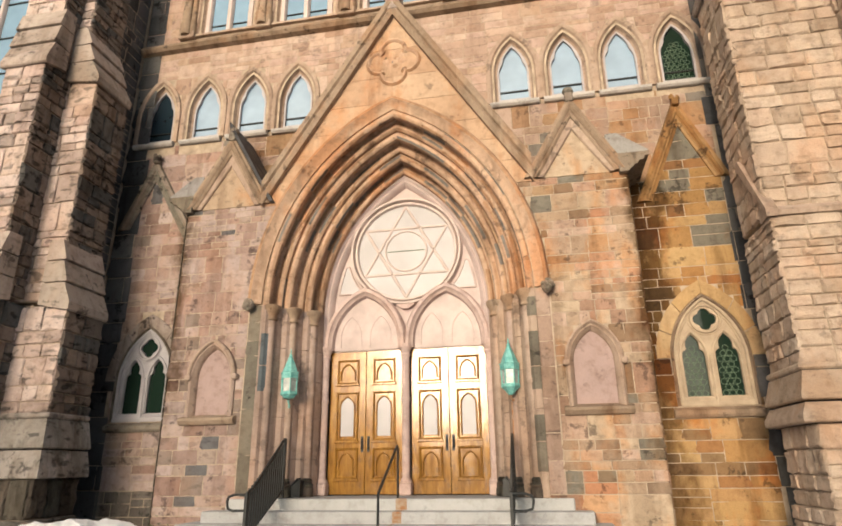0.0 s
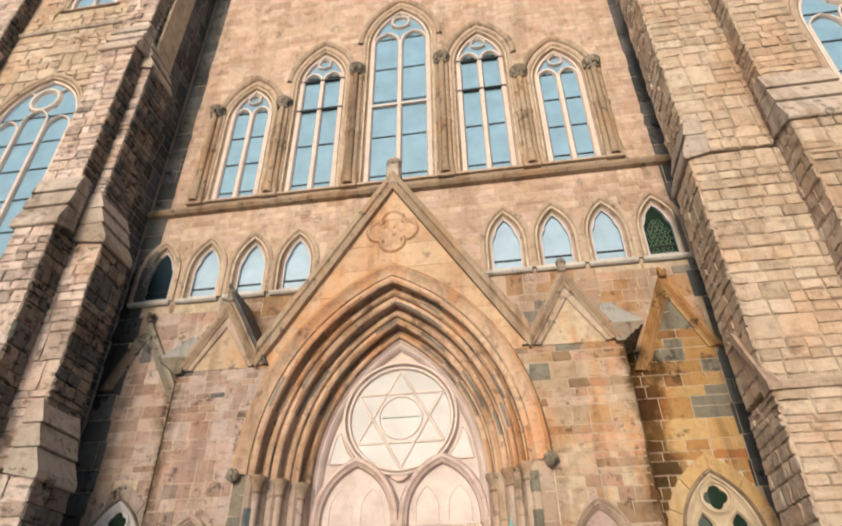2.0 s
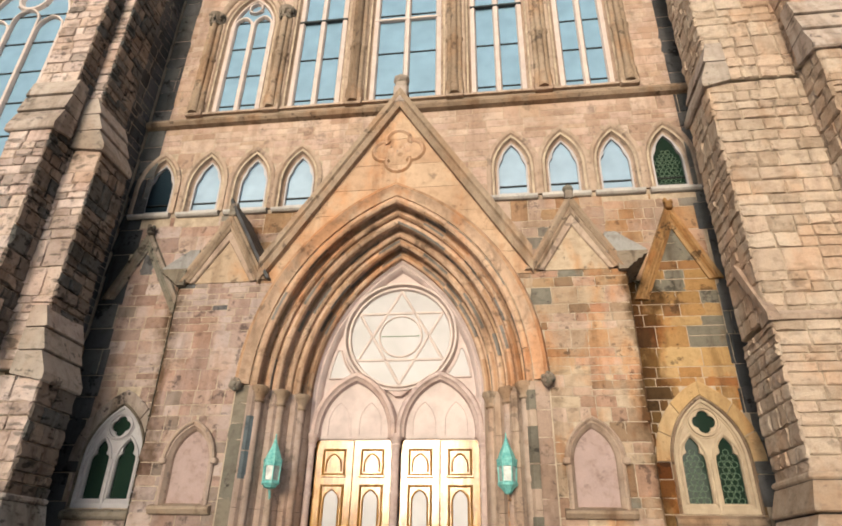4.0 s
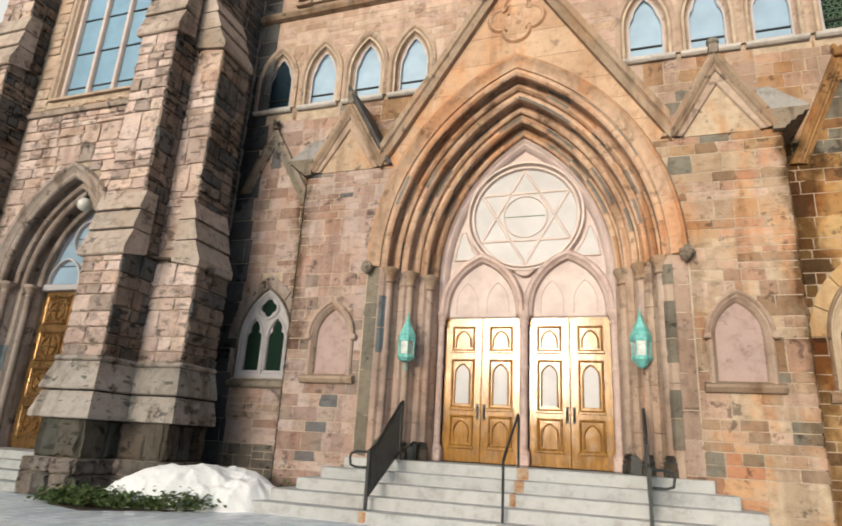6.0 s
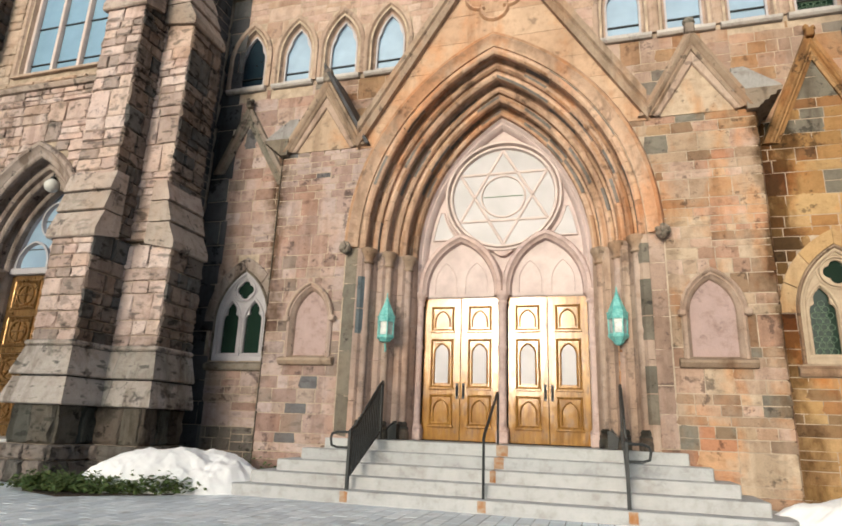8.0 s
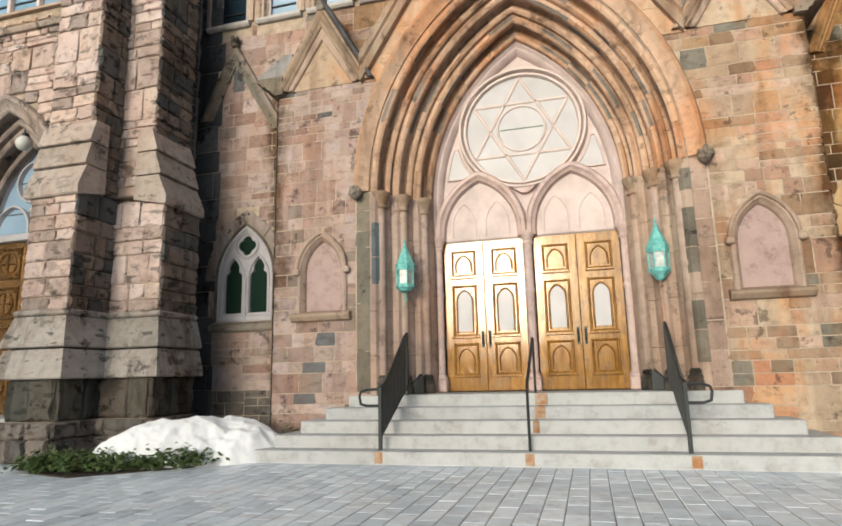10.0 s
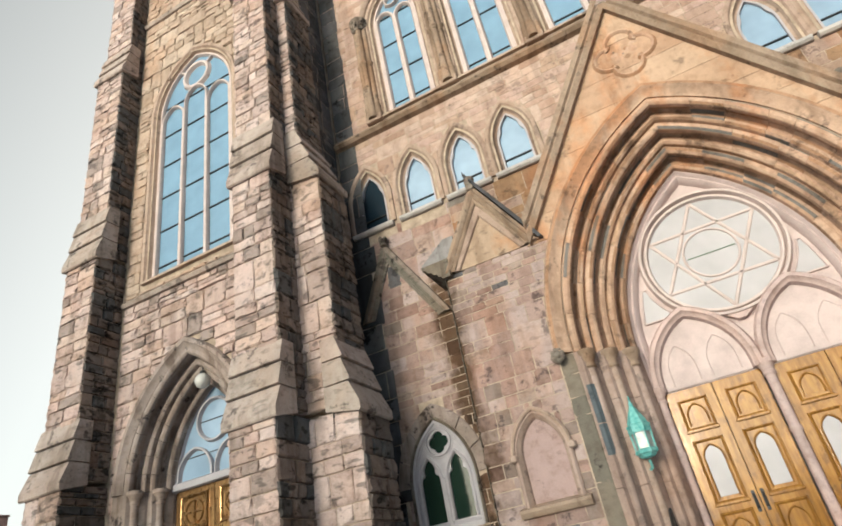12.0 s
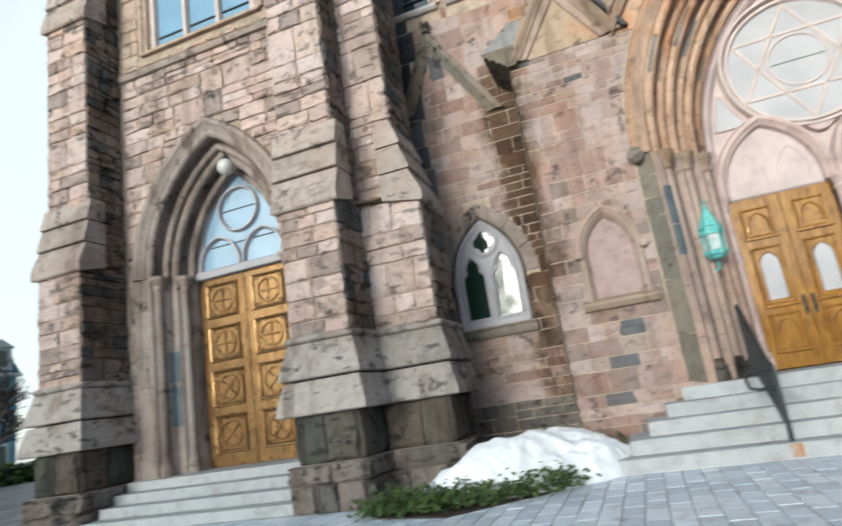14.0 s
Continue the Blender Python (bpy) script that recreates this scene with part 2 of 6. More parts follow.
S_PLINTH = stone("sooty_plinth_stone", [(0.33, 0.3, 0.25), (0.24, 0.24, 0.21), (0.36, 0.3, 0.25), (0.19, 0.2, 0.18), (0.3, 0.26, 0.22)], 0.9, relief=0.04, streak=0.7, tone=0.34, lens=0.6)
S_FOOT = stone("rock_faced_plinth_stone", [(0.44, 0.38, 0.34), (0.36, 0.32, 0.29), (0.46, 0.4, 0.36), (0.28, 0.26, 0.24)], 0.9, relief=0.04, streak=0.5, tone=0.48, lens=0.9)
# near-black stone that carries the shade of corners and grooves in its colour
S_SHADE = stone("shade_black_stone", [(0.17, 0.17, 0.18), (0.13, 0.13, 0.14), (0.2, 0.2, 0.2), (0.1, 0.105, 0.115)], 0.7, relief=0.02, streak=0.5, tone=0.6, warm=0.0)
S_ARCH = stone("dressed_arch_stone", pale([(0.64, 0.42, 0.28), (0.6, 0.38, 0.25), (0.67, 0.45, 0.31), (0.62, 0.41, 0.27), (0.64, 0.42, 0.26), (0.5, 0.29, 0.16), (0.62, 0.4, 0.27), (0.65, 0.44, 0.3), (0.6, 0.38, 0.24), (0.66, 0.45, 0.31), (0.24, 0.22, 0.2), (0.44, 0.27, 0.16)], 0.14), 0.4, relief=0.004, streak=0.45, tone=0.84, warm=0.7, lens=0.25)
S_DRESS = stone("dressed_sandstone", [(0.58, 0.45, 0.36), (0.54, 0.41, 0.33), (0.6, 0.47, 0.38)], 0.35, relief=0.004, streak=0.4, tone=0.7)
S_COPE = stone("brown_weathered_coping", [(0.5, 0.38, 0.28), (0.45, 0.34, 0.25), (0.53, 0.41, 0.31)], 0.5, relief=0.006, streak=0.5, tone=0.64, warm=0.4)
S_SLAB = stone("weathering_slab", [(0.55, 0.47, 0.42), (0.5, 0.43, 0.38), (0.57, 0.48, 0.43)], 0.55, relief=0.008, streak=0.4, tone=0.76, lens=0.35)
S_JAMB = stone("smooth_pink_jamb_stone", [(0.6, 0.47, 0.41), (0.57, 0.44, 0.38), (0.61, 0.48, 0.4)], 0.35, relief=0.003, streak=0.4, tone=0.68, warm=0.3)
S_TJAMB = stone("grey_lilac_jamb_stone", [(0.52, 0.45, 0.41), (0.48, 0.41, 0.37), (0.54, 0.46, 0.42)], 0.7, relief=0.004, streak=0.7, tone=0.64)
S_SILL = stone("pale_grey_sill", [(0.6, 0.57, 0.55), (0.56, 0.54, 0.53)], 0.2, relief=0.003, streak=0.15, tone=0.8, warm=0.0, pits=0.15)
S_SKIRT = stone("sooty_plinth_slope", [(0.56, 0.51, 0.475), (0.49, 0.46, 0.43), (0.57, 0.52, 0.485)], 0.5, relief=0.012, streak=0.6, tone=0.66, lens=0.75)
S_PINK = stone("pale_pink_stone", [(0.58, 0.46, 0.43), (0.55, 0.44, 0.42)], 0.15, relief=0.003, streak=0.12, tone=0.95, warm=0.2, pits=0.1)
S_NICHE = stone("smooth_niche_slab", [(0.6, 0.46, 0.44), (0.57, 0.43, 0.41)], 0.2, relief=0.002, streak=0.2, tone=0.66, warm=0.0, pits=0.05)
S_STEP = stone("pale_granite_step", [(0.64, 0.66, 0.67), (0.61, 0.63, 0.65), (0.66, 0.67, 0.68)], 0.15, grain=140, relief=0.002, streak=0.08, rough=0.7, tone=0.68, warm=0.0, pits=0.15)
BLUESTONE = stone("blue_slate_stone", [(0.2, 0.25, 0.29), (0.16, 0.2, 0.25)], 0.4, relief=0.004)
MORTAR = plain("lime_mortar", (0.49, 0.4, 0.31), 0.95, var=0.4, scale=3, spec=0.2)
LILAC = plain("pale_painted_tracery", (0.56, 0.46, 0.44), 0.5, var=0.2, scale=3)
COPPER = plain("green_copper", (0.24, 0.56, 0.53), 0.6, 0.0, 0.4, 14, 0.002, color2=(0.09, 0.34, 0.33))
IRON = plain("black_painted_iron", (0.018, 0.022, 0.024), 0.45, 0.0, 0.3, 20)
DARK = plain("dark_slate_grey", (0.045, 0.045, 0.05), 0.6, var=0.4, scale=4)
SNOW = plain("old_snow", (0.95, 0.95, 0.96), 0.8, var=0.03, scale=14, relief=0.01)
EARTH = plain("bed_earth", (0.05, 0.035, 0.025), 0.95, var=0.5, scale=9, relief=0.02)
RUST = plain("rust_stain", (0.34, 0.15, 0.05), 0.85, var=0.4, scale=9, color2=(0.42, 0.34, 0.26))
LEADING = plain("dull_lead_came", (0.16, 0.24, 0.16), 0.6, var=0.3, scale=20)
LEAF = plain("ivy_leaf", (0.07, 0.14, 0.04), 0.5, var=0.5, scale=30, color2=(0.1, 0.1, 0.03))
PAVER = stone("wet_grey_paver", [(0.56, 0.61, 0.65), (0.52, 0.57, 0.62), (0.6, 0.64, 0.68), (0.46, 0.51, 0.56)], 0.2, grain=120, relief=0.002, rough=0.4, streak=0.0, tone=1.3, warm=0.0, pits=0.25)


def door_wood(name, base, dark, metal, gloss=0.13):
    """Old varnish over grained wood: nearly a mirror, with waves and duller, worn patches."""
    m, n, l, p = mat(name)
    g = noise_tex(n, l, 3.0, 6, 0.6, stretch=(6, 6, 0.9))
    b = noise_tex(n, l, 1.3, 4, 0.6)
    worn = noise_tex(n, l, 7.0, 5, 0.65, stretch=(1.4, 1.4, 0.8))
    wave = noise_tex(n, l, 2.4, 2, 0.5, stretch=(1.5, 1.5, 0.8))
    col = ramp(n, l, g, [(0.3, dark), (0.65, base)])
    col = mix(n, l, "MULTIPLY", 0.5, col, ramp(n, l, b, [(0.35, grey(0.5)), (0.6, grey(1.0))]))
    col = mix(n, l, "MULTIPLY", 0.6, col, ramp(n, l, worn, [(0.34, (0.4, 0.3, 0.22)), (0.46, grey(1.0))]))
    l.new(col, p.inputs["Base Color"])
    l.new(ramp(n, l, worn, [(0.3, grey(gloss * 2.0)), (0.5, grey(gloss)), (0.7, grey(gloss * 0.8))]), p.inputs["Roughness"])
    p.inputs["Metallic"].default_value, p.inputs["IOR"].default_value = metal, 1.45
    h = mix(n, l, "ADD", 0.15, wave, g)
    bump(n, l, p, h, 0.3, 0.012)
    return m


GOLD = door_wood("varnished_golden_oak", (0.38, 0.2, 0.042), (0.2, 0.085, 0.014), 0.05)
OAK = door_wood("varnished_brown_oak", (0.33, 0.21, 0.09), (0.18, 0.09, 0.03), 0.75, 0.3)


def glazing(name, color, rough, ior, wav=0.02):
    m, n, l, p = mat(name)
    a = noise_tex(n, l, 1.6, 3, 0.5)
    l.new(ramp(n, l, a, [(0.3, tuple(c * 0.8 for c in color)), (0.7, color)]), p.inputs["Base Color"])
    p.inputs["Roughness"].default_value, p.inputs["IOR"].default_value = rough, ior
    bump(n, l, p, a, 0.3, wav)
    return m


# the blues put the sky's reflection into the panes' base colour
G_SKY = glazing("sky_tinted_glazing", (0.3, 0.42, 0.56), 0.05, 1.9)
G_HIGH = glazing("sky_tinted_high_glazing", (0.22, 0.36, 0.5), 0.05, 1.9)
G_DARK = glazing("dark_leaded_glass", (0.014, 0.03, 0.022), 0.06, 1.45)
G_BLUE = glazing("dark_blue_glass", (0.02, 0.035, 0.05), 0.05, 1.7)
G_ROSE = glazing("pale_rose_glazing", (0.47, 0.46, 0.48), 0.35, 1.35)
CREAM = plain("cream_stone_tracery", (0.46, 0.37, 0.27), 0.7, var=0.2, scale=4)
STAR = plain("pale_star_tracery", (0.6, 0.51, 0.48), 0.6, var=0.15, scale=4)
WHITE = plain("white_frame", (0.4, 0.385, 0.41), 0.5, var=0.12, scale=5)
LAMP_GLASS = plain("grimy_lantern_glass", (0.42, 0.47, 0.46), 0.15, var=0.35, scale=12)
FROST = plain("frosted_lamp_glass", (0.6, 0.6, 0.57), 0.25, var=0.1, scale=10)


# ---- mesh tools ----
class Mesh:
    """Gathers vertices and faces."""

    def __init__(self):
        self.v, self.f = [], []

    def add(self, vs, fs):
        k = len(self.v)
        self.v += [tuple(q) for q in vs]
        self.f += [tuple(i + k for i in f) for f in fs]
        return self

    def box(self, x0, x1, y0, y1, z0, z1, b=0.0):
        """A box; b chamfers all its upright and level edges a little."""
        if b <= 0:
            vs = [(x, y, z) for z in (z0, z1) for x, y in ((x0, y0), (x1, y0), (x1, y1), (x0, y1))]
            return self.add(vs, [(3, 2, 1, 0), (4, 5, 6, 7), (0, 1, 5, 4), (1, 2, 6, 5), (2, 3, 7, 6), (3, 0, 4, 7)])
        rings = [(z0, b), (z0 + b, 0), (z1 - b, 0), (z1, b)]
        vs = []
        for z, i in rings:
            c = max(b - 0, 0.0) if i == 0 else b
            a0, a1, c0, c1 = x0 + i, x1 - i, y0 + i, y1 - i
            e = b
            vs += [(a0 + e, c0, z), (a1 - e, c0, z), (a1, c0 + e, z), (a1, c1 - e, z), (a1 - e, c1, z), (a0 + e, c1, z), (a0, c1 - e, z), (a0, c0 + e, z)]
        fs = [tuple(range(7, -1, -1)), tuple(range(24, 32))]
        for r in range(3):
            fs += [(r * 8 + i, r * 8 + (i + 1) % 8, r * 8 + 8 + (i + 1) % 8, r * 8 + 8 + i) for i in range(8)]
        return self.add(vs, fs)

    def prism(self, pts, axis, lo, hi):
        """A polygon (pairs) pushed along an axis: x: pts are (y, z); y: (x, z); z: (x, y)."""
        put = {"x": lambda p, t: (t, p[0], p[1]), "y": lambda p, t: (p[0], t, p[1]), "z": lambda p, t: (p[0], p[1], t)}[axis]
        k = len(pts)
        vs = [put(p, lo) for p in pts] + [put(p, hi) for p in pts]
        fs = [tuple(range(k)), tuple(range(2 * k - 1, k - 1, -1))] + [(i, i + k, (i + 1) % k + k, (i + 1) % k) for i in range(k)]
        return self.add(vs, fs)

    def lathe(self, cx, cy, prof, seg=12):
        """A turned shape: prof is (radius, z) from the foot up."""
        vs = [(cx + r * math.cos(a), cy + r * math.sin(a), z) for r, z in prof for a in [2 * math.pi * i / seg for i in range(seg)]]
        fs = [(j * seg + i, j * seg + (i + 1) % seg, (j + 1) * seg + (i + 1) % seg, (j + 1) * seg + i) for j in range(len(prof) - 1) for i in range(seg)]
        fs += [tuple(range(seg - 1, -1, -1)), tuple(range((len(prof) - 1) * seg, len(prof) * seg))]
        return self.add(vs, fs)

    def tube(self, pts, r, seg=8):
        """A round bar along points."""
        pts = [Vector(p) for p in pts]
        k = len(self.v)
        for i, p in enumerate(pts):
            t = (pts[min(i + 1, len(pts) - 1)] - pts[max(i - 1, 0)]).normalized()
            side = t.orthogonal().normalized() if i == 0 else (side - t * side.dot(t)).normalized()
            up = t.cross(side)
            self.v += [tuple(p + r * (math.cos(a) * side + math.sin(a) * up)) for a in [2 * math.pi * j / seg for j in range(seg)]]
        for i in range(len(pts) - 1):
            self.f += [(k + i * seg + j, k + i * seg + (j + 1) % seg, k + (i + 1) * seg + (j + 1) % seg, k + (i + 1) * seg + j) for j in range(seg)]
        self.f += [tuple(range(k + seg - 1, k - 1, -1)), tuple(range(k + (len(pts) - 1) * seg, k + len(pts) * seg))]
        return self

    def strip(self, rows, closed=False, caps=True):
        """A skin over rows of points, each row a closed or open section."""
        k, w = len(self.v), len(rows[0])
        for r in rows:
            self.v += [tuple(p) for p in r]
        for i in range(len(rows) - 1):
            for j in range(w if closed else w - 1):
                self.f.append((k + i * w + j, k + i * w + (j + 1) % w, k + (i + 1) * w + (j + 1) % w, k + (i + 1) * w + j))
        if caps:
            self.f += [tuple(range(k, k + w)), tuple(range(k + (len(rows) - 1) * w, k + len(rows) * w))]
        return self

    def mesh(self, name, material, smooth=0.0):
        me = bpy.data.meshes.new(name)
        me.from_pydata(self.v, [], self.f)
        bm = bmesh.new()
        bm.from_mesh(me)
        bmesh.ops.recalc_face_normals(bm, faces=bm.faces)
        bm.to_mesh(me)
        bm.free()
        me.materials.append(material)
        if smooth:
            me.polygons.foreach_set("use_smooth", [True] * len(me.polygons))
            me.set_sharp_from_angle(angle=radians(smooth))
        return me


def part(name, mb, material, parent=None, label="", smooth=0.0):
    ob = new(name, mb.mesh(name, material, smooth) if isinstance(mb, Mesh) else mb)
    ob.parent = parent
    return tagged(ob, label)


def thing(name, label, category, group="", kind="", at=(0, 0, 0)):
    ob = new(name)
    ob.location = at
    ob.empty_display_size = 0.1
    return tagged(ob, label, category, group, kind)


# ---- masonry ----
def block_shapes(count, rough, n=4):
    """Unit blocks: width, depth (towards -y) and height 1, with n x n points on the dressed or hewn face."""
    rng, out = random.Random(7 + int(rough * 100)), []
    e = 0.012 + 0.02 * rough
    i = 0.1 + 0.1 * rough if n == 4 else 0.07
    steps = [e] + [i + (1 - 2 * i) * k / (n - 3) for k in range(n - 2)] + [1 - e]
    for b in range(count):
        j = lambda s: rng.uniform(-s, s)
        vs = [(0, 0, 0), (1, 0, 0), (1, 0, 1), (0, 0, 1)]
        tilt = j(0.25 * rough)
        for r, z in enumerate(steps):
            for k, x in enumerate(steps):
                if r in (0, n - 1) or k in (0, n - 1):
                    vs.append((x + j(e * 0.6), -0.6 + j(0.2 * rough), z + j(e)))
                else:
                    d = noise.noise(Vector((x * 2.6 + b * 7.1, z * 2.2, rough))) * 0.75 * rough + noise.noise(Vector((x * 6 + b * 3.3, z * 6, 4))) * 0.3 * rough
                    g = (1 - 2 * i) / (n - 3) * 0.3
                    vs.append((x + j(g), -1.0 - 0.15 * rough + d + tilt * (z - 0.5), z + j(g)))
        g = lambda r, k: 4 + n * r + k
        fs = [(g(r, k), g(r, k + 1), g(r + 1, k + 1), g(r + 1, k)) for r in range(n - 1) for k in range(n - 1)]
        m = n - 1
        fs += [(0, 1, *[g(0, k) for k in range(m, -1, -1)]), (1, 2, *[g(r, m) for r in range(m, -1, -1)]), (2, 3, *[g(m, k) for k in range(n)]), (3, 0, *[g(r, 0) for r in range(n)])]
        out.append((np.array(vs), fs))
    return out


SMOOTH_BLOCKS, HEWN_BLOCKS, ROCK_BLOCKS = block_shapes(10, 0.25), block_shapes(16, 0.65, 6), block_shapes(16, 1.2, 8)
BLOCK_MESHES = {}


def courses(rng, z0, z1, lo, hi):
    zs = [z0]
    while z1 - zs[-1] > hi * 1.4:
        zs.append(zs[-1] + rng.uniform(lo, hi))
    if z1 - zs[-1] > hi:
        zs.append((zs[-1] + z1) / 2)
    return zs + [z1]


def lay(wall, face, z0, z1, spans, material, seed, rock=False, course=(0.2, 0.33), length=(0.28, 0.75), proud=0.008, joint=0.015, singles=0, near=None, name="stone_block", broken=True, side=False, marks=()):
    """Lays squared stones over a wall's face. face: origin, the way along it, the way into it. spans(lo, hi): the stretches that a course covers.
    The first `singles` blocks by near() are objects of their own, the others one joined mesh."""
    o, u, into = (Vector(q) for q in face)
    rng, shapes, blocks = random.Random(seed), (ROCK_BLOCKS if side else HEWN_BLOCKS) if rock else SMOOTH_BLOCKS, []
    levels, bands = sorted({z0, z1, *(q for q in marks if z0 < q < z1)}), [z0]
    for lo, hi in zip(levels, levels[1:]):
        bands += courses(rng, lo, hi, course[0] * 1.9, course[1] * 1.9)[1:]

    def pieces(s, e, lo, hi):
        n = max(1, round((e - s) / rng.uniform(lo, hi)))
        w = [rng.uniform(0.65, 1.35) for _ in range(n)]
        k, out = s, []
        for q in w:
            out.append((k, k + (e - s) * q / sum(w)))
            k = out[-1][1]
        return out

    def clipped(x0, x1, za, zb):
        for s, e in spans(za, zb):
            p, q = max(s, x0), min(e, x1)
            if q - p > 0.045:
                blocks.append((p, q, za, zb))

    for a, b in zip(bands, bands[1:]):
        seen = [k for i in range(5) for k in spans(a + (b - a) * i / 5, a + (b - a) * (i + 0.9) / 5)]
        if not seen:
            continue
        s, e = min(k[0] for k in seen), max(k[1] for k in seen)
        if not broken:
            for x0, x1 in pieces(s, e, *length):
                clipped(x0, x1, a, b)
            continue
        for p, q in pieces(s, e, 0.8, 1.7):
            k = rng.choice((1, 2, 2, 2, 3)) if b - a > 0.36 else rng.choice((1, 1, 2))
            cutz = [a + (b - a) * (i + (rng.uniform(-0.16, 0.16) if 0 < i < k else 0)) / k for i in range(k + 1)]
            for za, zb in zip(cutz, cutz[1:]):
                size = (length[0] * 1.25, length[1]) if k == 1 else (length[0], length[1] * 0.9)
                for x0, x1 in pieces(p, q, *size):
                    clipped(x0, x1, za, zb)
    made = []
    for p, q, a, b in blocks:
        d = proud * rng.uniform(0.75, 1.3)
        w, h = q - p - joint, b - a - joint
        if w < 0.02 or h < 0.02:
            continue
        place = o + u * (p + joint / 2) + Vector((0, 0, a + joint / 2))
        made.append((Matrix.Translation(place) @ Matrix(((u.x * w, into.x * d, 0, 0), (u.y * w, into.y * d, 0, 0), (0, 0, h, 0), (0, 0, 0, 1))), rng.randrange(len(shapes)), (p + q) / 2, (a + b) / 2))
    if singles:
        made.sort(key=lambda k: near(k[2], k[3]) if near else k[3])
    for m, s, _, _ in made[:singles]:
        key = (rock, side, s, material.name)
        if key not in BLOCK_MESHES:
            mb = Mesh().add(shapes[s][0], shapes[s][1])
            BLOCK_MESHES[key] = mb.mesh("stone_block", material)
        ob = new(name, BLOCK_MESHES[key])
        ob.parent = wall
        ob.matrix_local = m
    rest = made[singles:]
    if rest:
        vs, fs, k = [], [], 0
        for m, s, _, _ in rest:
            a = np.array(m)
            vs.append(shapes[s][0] @ a[:3, :3].T + a[:3, 3])
            fs += [tuple(i + k for i in f) for f in shapes[s][1]]
            k += len(shapes[s][0])
        me = bpy.data.meshes.new("stonework")
        me.from_pydata(np.concatenate(vs).tolist(), [], fs)
        me.materials.append(material)
        ob = new("stonework", me)
        ob.parent = wall
        tagged(ob, kind="stuff")


# ---- pointed arches ----
class Arch:
    """A pointed opening: middle, half width, sill, springing and rise."""

    def __init__(self, cx, a, sill, spring, rise):
        self.cx, self.a, self.sill, self.spring, self.rise = cx, a, sill, spring, rise
        self.R = (a * a + rise * rise) / (2 * a)
        self.c = a - self.R

    def half(self, z, d=0.0):
        """Half the width at a height, narrowed by d."""
        r = self.R - d
        if z <= self.spring:
            return self.a - d
        t = r * r - (z - self.spring) ** 2
        return max(0.0, math.sqrt(t) + self.c) if t > 0 else 0.0

    def top(self, d=0.0):
        return self.spring + math.sqrt(max((self.R - d) ** 2 - self.c ** 2, 0))

    def at(self, d, s):
        """The point (x, z) of the right half, s from springing 0 to crown 1, moved inwards by d."""
        r = self.R - d
        th = s * math.acos(max(-1, min(1, -self.c / r)))
        return self.c + r * math.cos(th), self.spring + r * math.sin(th)

    def outline(self, d=0.0, seg=8, sill=None):
        """The closed outline from the right foot over the crown to the left foot."""
        z = self.sill + d if sill is None else sill
        right = [(self.a - d, z)] + [self.at(d, i / seg) for i in range(seg)]
        return [(self.cx + x, q) for x, q in right] + [(self.cx, self.top(d))] + [(self.cx - x, q) for x, q in reversed(right)]

    def sweep(self, profile, y, seg=10, feet=True):
        """A moulding along jambs and arch. profile: (inwards, depth) pairs; y: where depth 0 lies."""
        rows = []
        ss = [i / seg for i in range(seg + 1)]
        if feet:
            rows.append([(self.cx + self.a - d, y + q, self.sill) for d, q in profile])
        for s in ss:
            rows.append([(self.cx + self.at(d, s)[0], y + q, self.at(d, s)[1]) for d, q in profile])
        for s in reversed(ss[:-1]):
            rows.append([(self.cx - self.at(d, s)[0], y + q, self.at(d, s)[1]) for d, q in profile])
        if feet:
            rows.append([(self.cx - self.a + d, y + q, self.sill) for d, q in profile])
        return rows


def cut(openings, lo, hi, spans, grow=0.0):
    """Takes openings out of the stretches of a course."""
    for w in openings:
        if hi <= w.sill - grow + 1e-4 or lo >= w.top(-grow):
            continue
        hw = max(w.half(max(lo * 0.45 + hi * 0.55, w.sill), -grow), 0)
        out = []
        for s, e in spans:
            if w.cx + hw <= s or w.cx - hw >= e:
                out.append((s, e))
            else:
                out += [(s, w.cx - hw)] * (w.cx - hw > s) + [(w.cx + hw, e)] * (w.cx + hw < e)
        spans = out
    return spans


def plate(outline, holes, y0, y1, name, material):
    """A stone plate with holes (x, z), pushed from y0 to y1."""
    bm, edges = bmesh.new(), []
    for loop in (outline, *holes):
        vs = [bm.verts.new((x, y0, z)) for x, z in loop]
        edges += [bm.edges.new((vs[i], vs[(i + 1) % len(vs)])) for i in range(len(vs))]
    faces = [f for f in bmesh.ops.triangle_fill(bm, edges=edges, use_beauty=True)["geom"] if isinstance(f, bmesh.types.BMFace)]
    grown = bmesh.ops.extrude_face_region(bm, geom=faces)["geom"]
    bmesh.ops.translate(bm, vec=(0, y1 - y0, 0), verts=[v for v in grown if isinstance(v, bmesh.types.BMVert)])
    bmesh.ops.recalc_face_normals(bm, faces=bm.faces)
    me = bpy.data.meshes.new(name)
    bm.to_mesh(me)
    bm.free()
    me.materials.append(material)
    return me


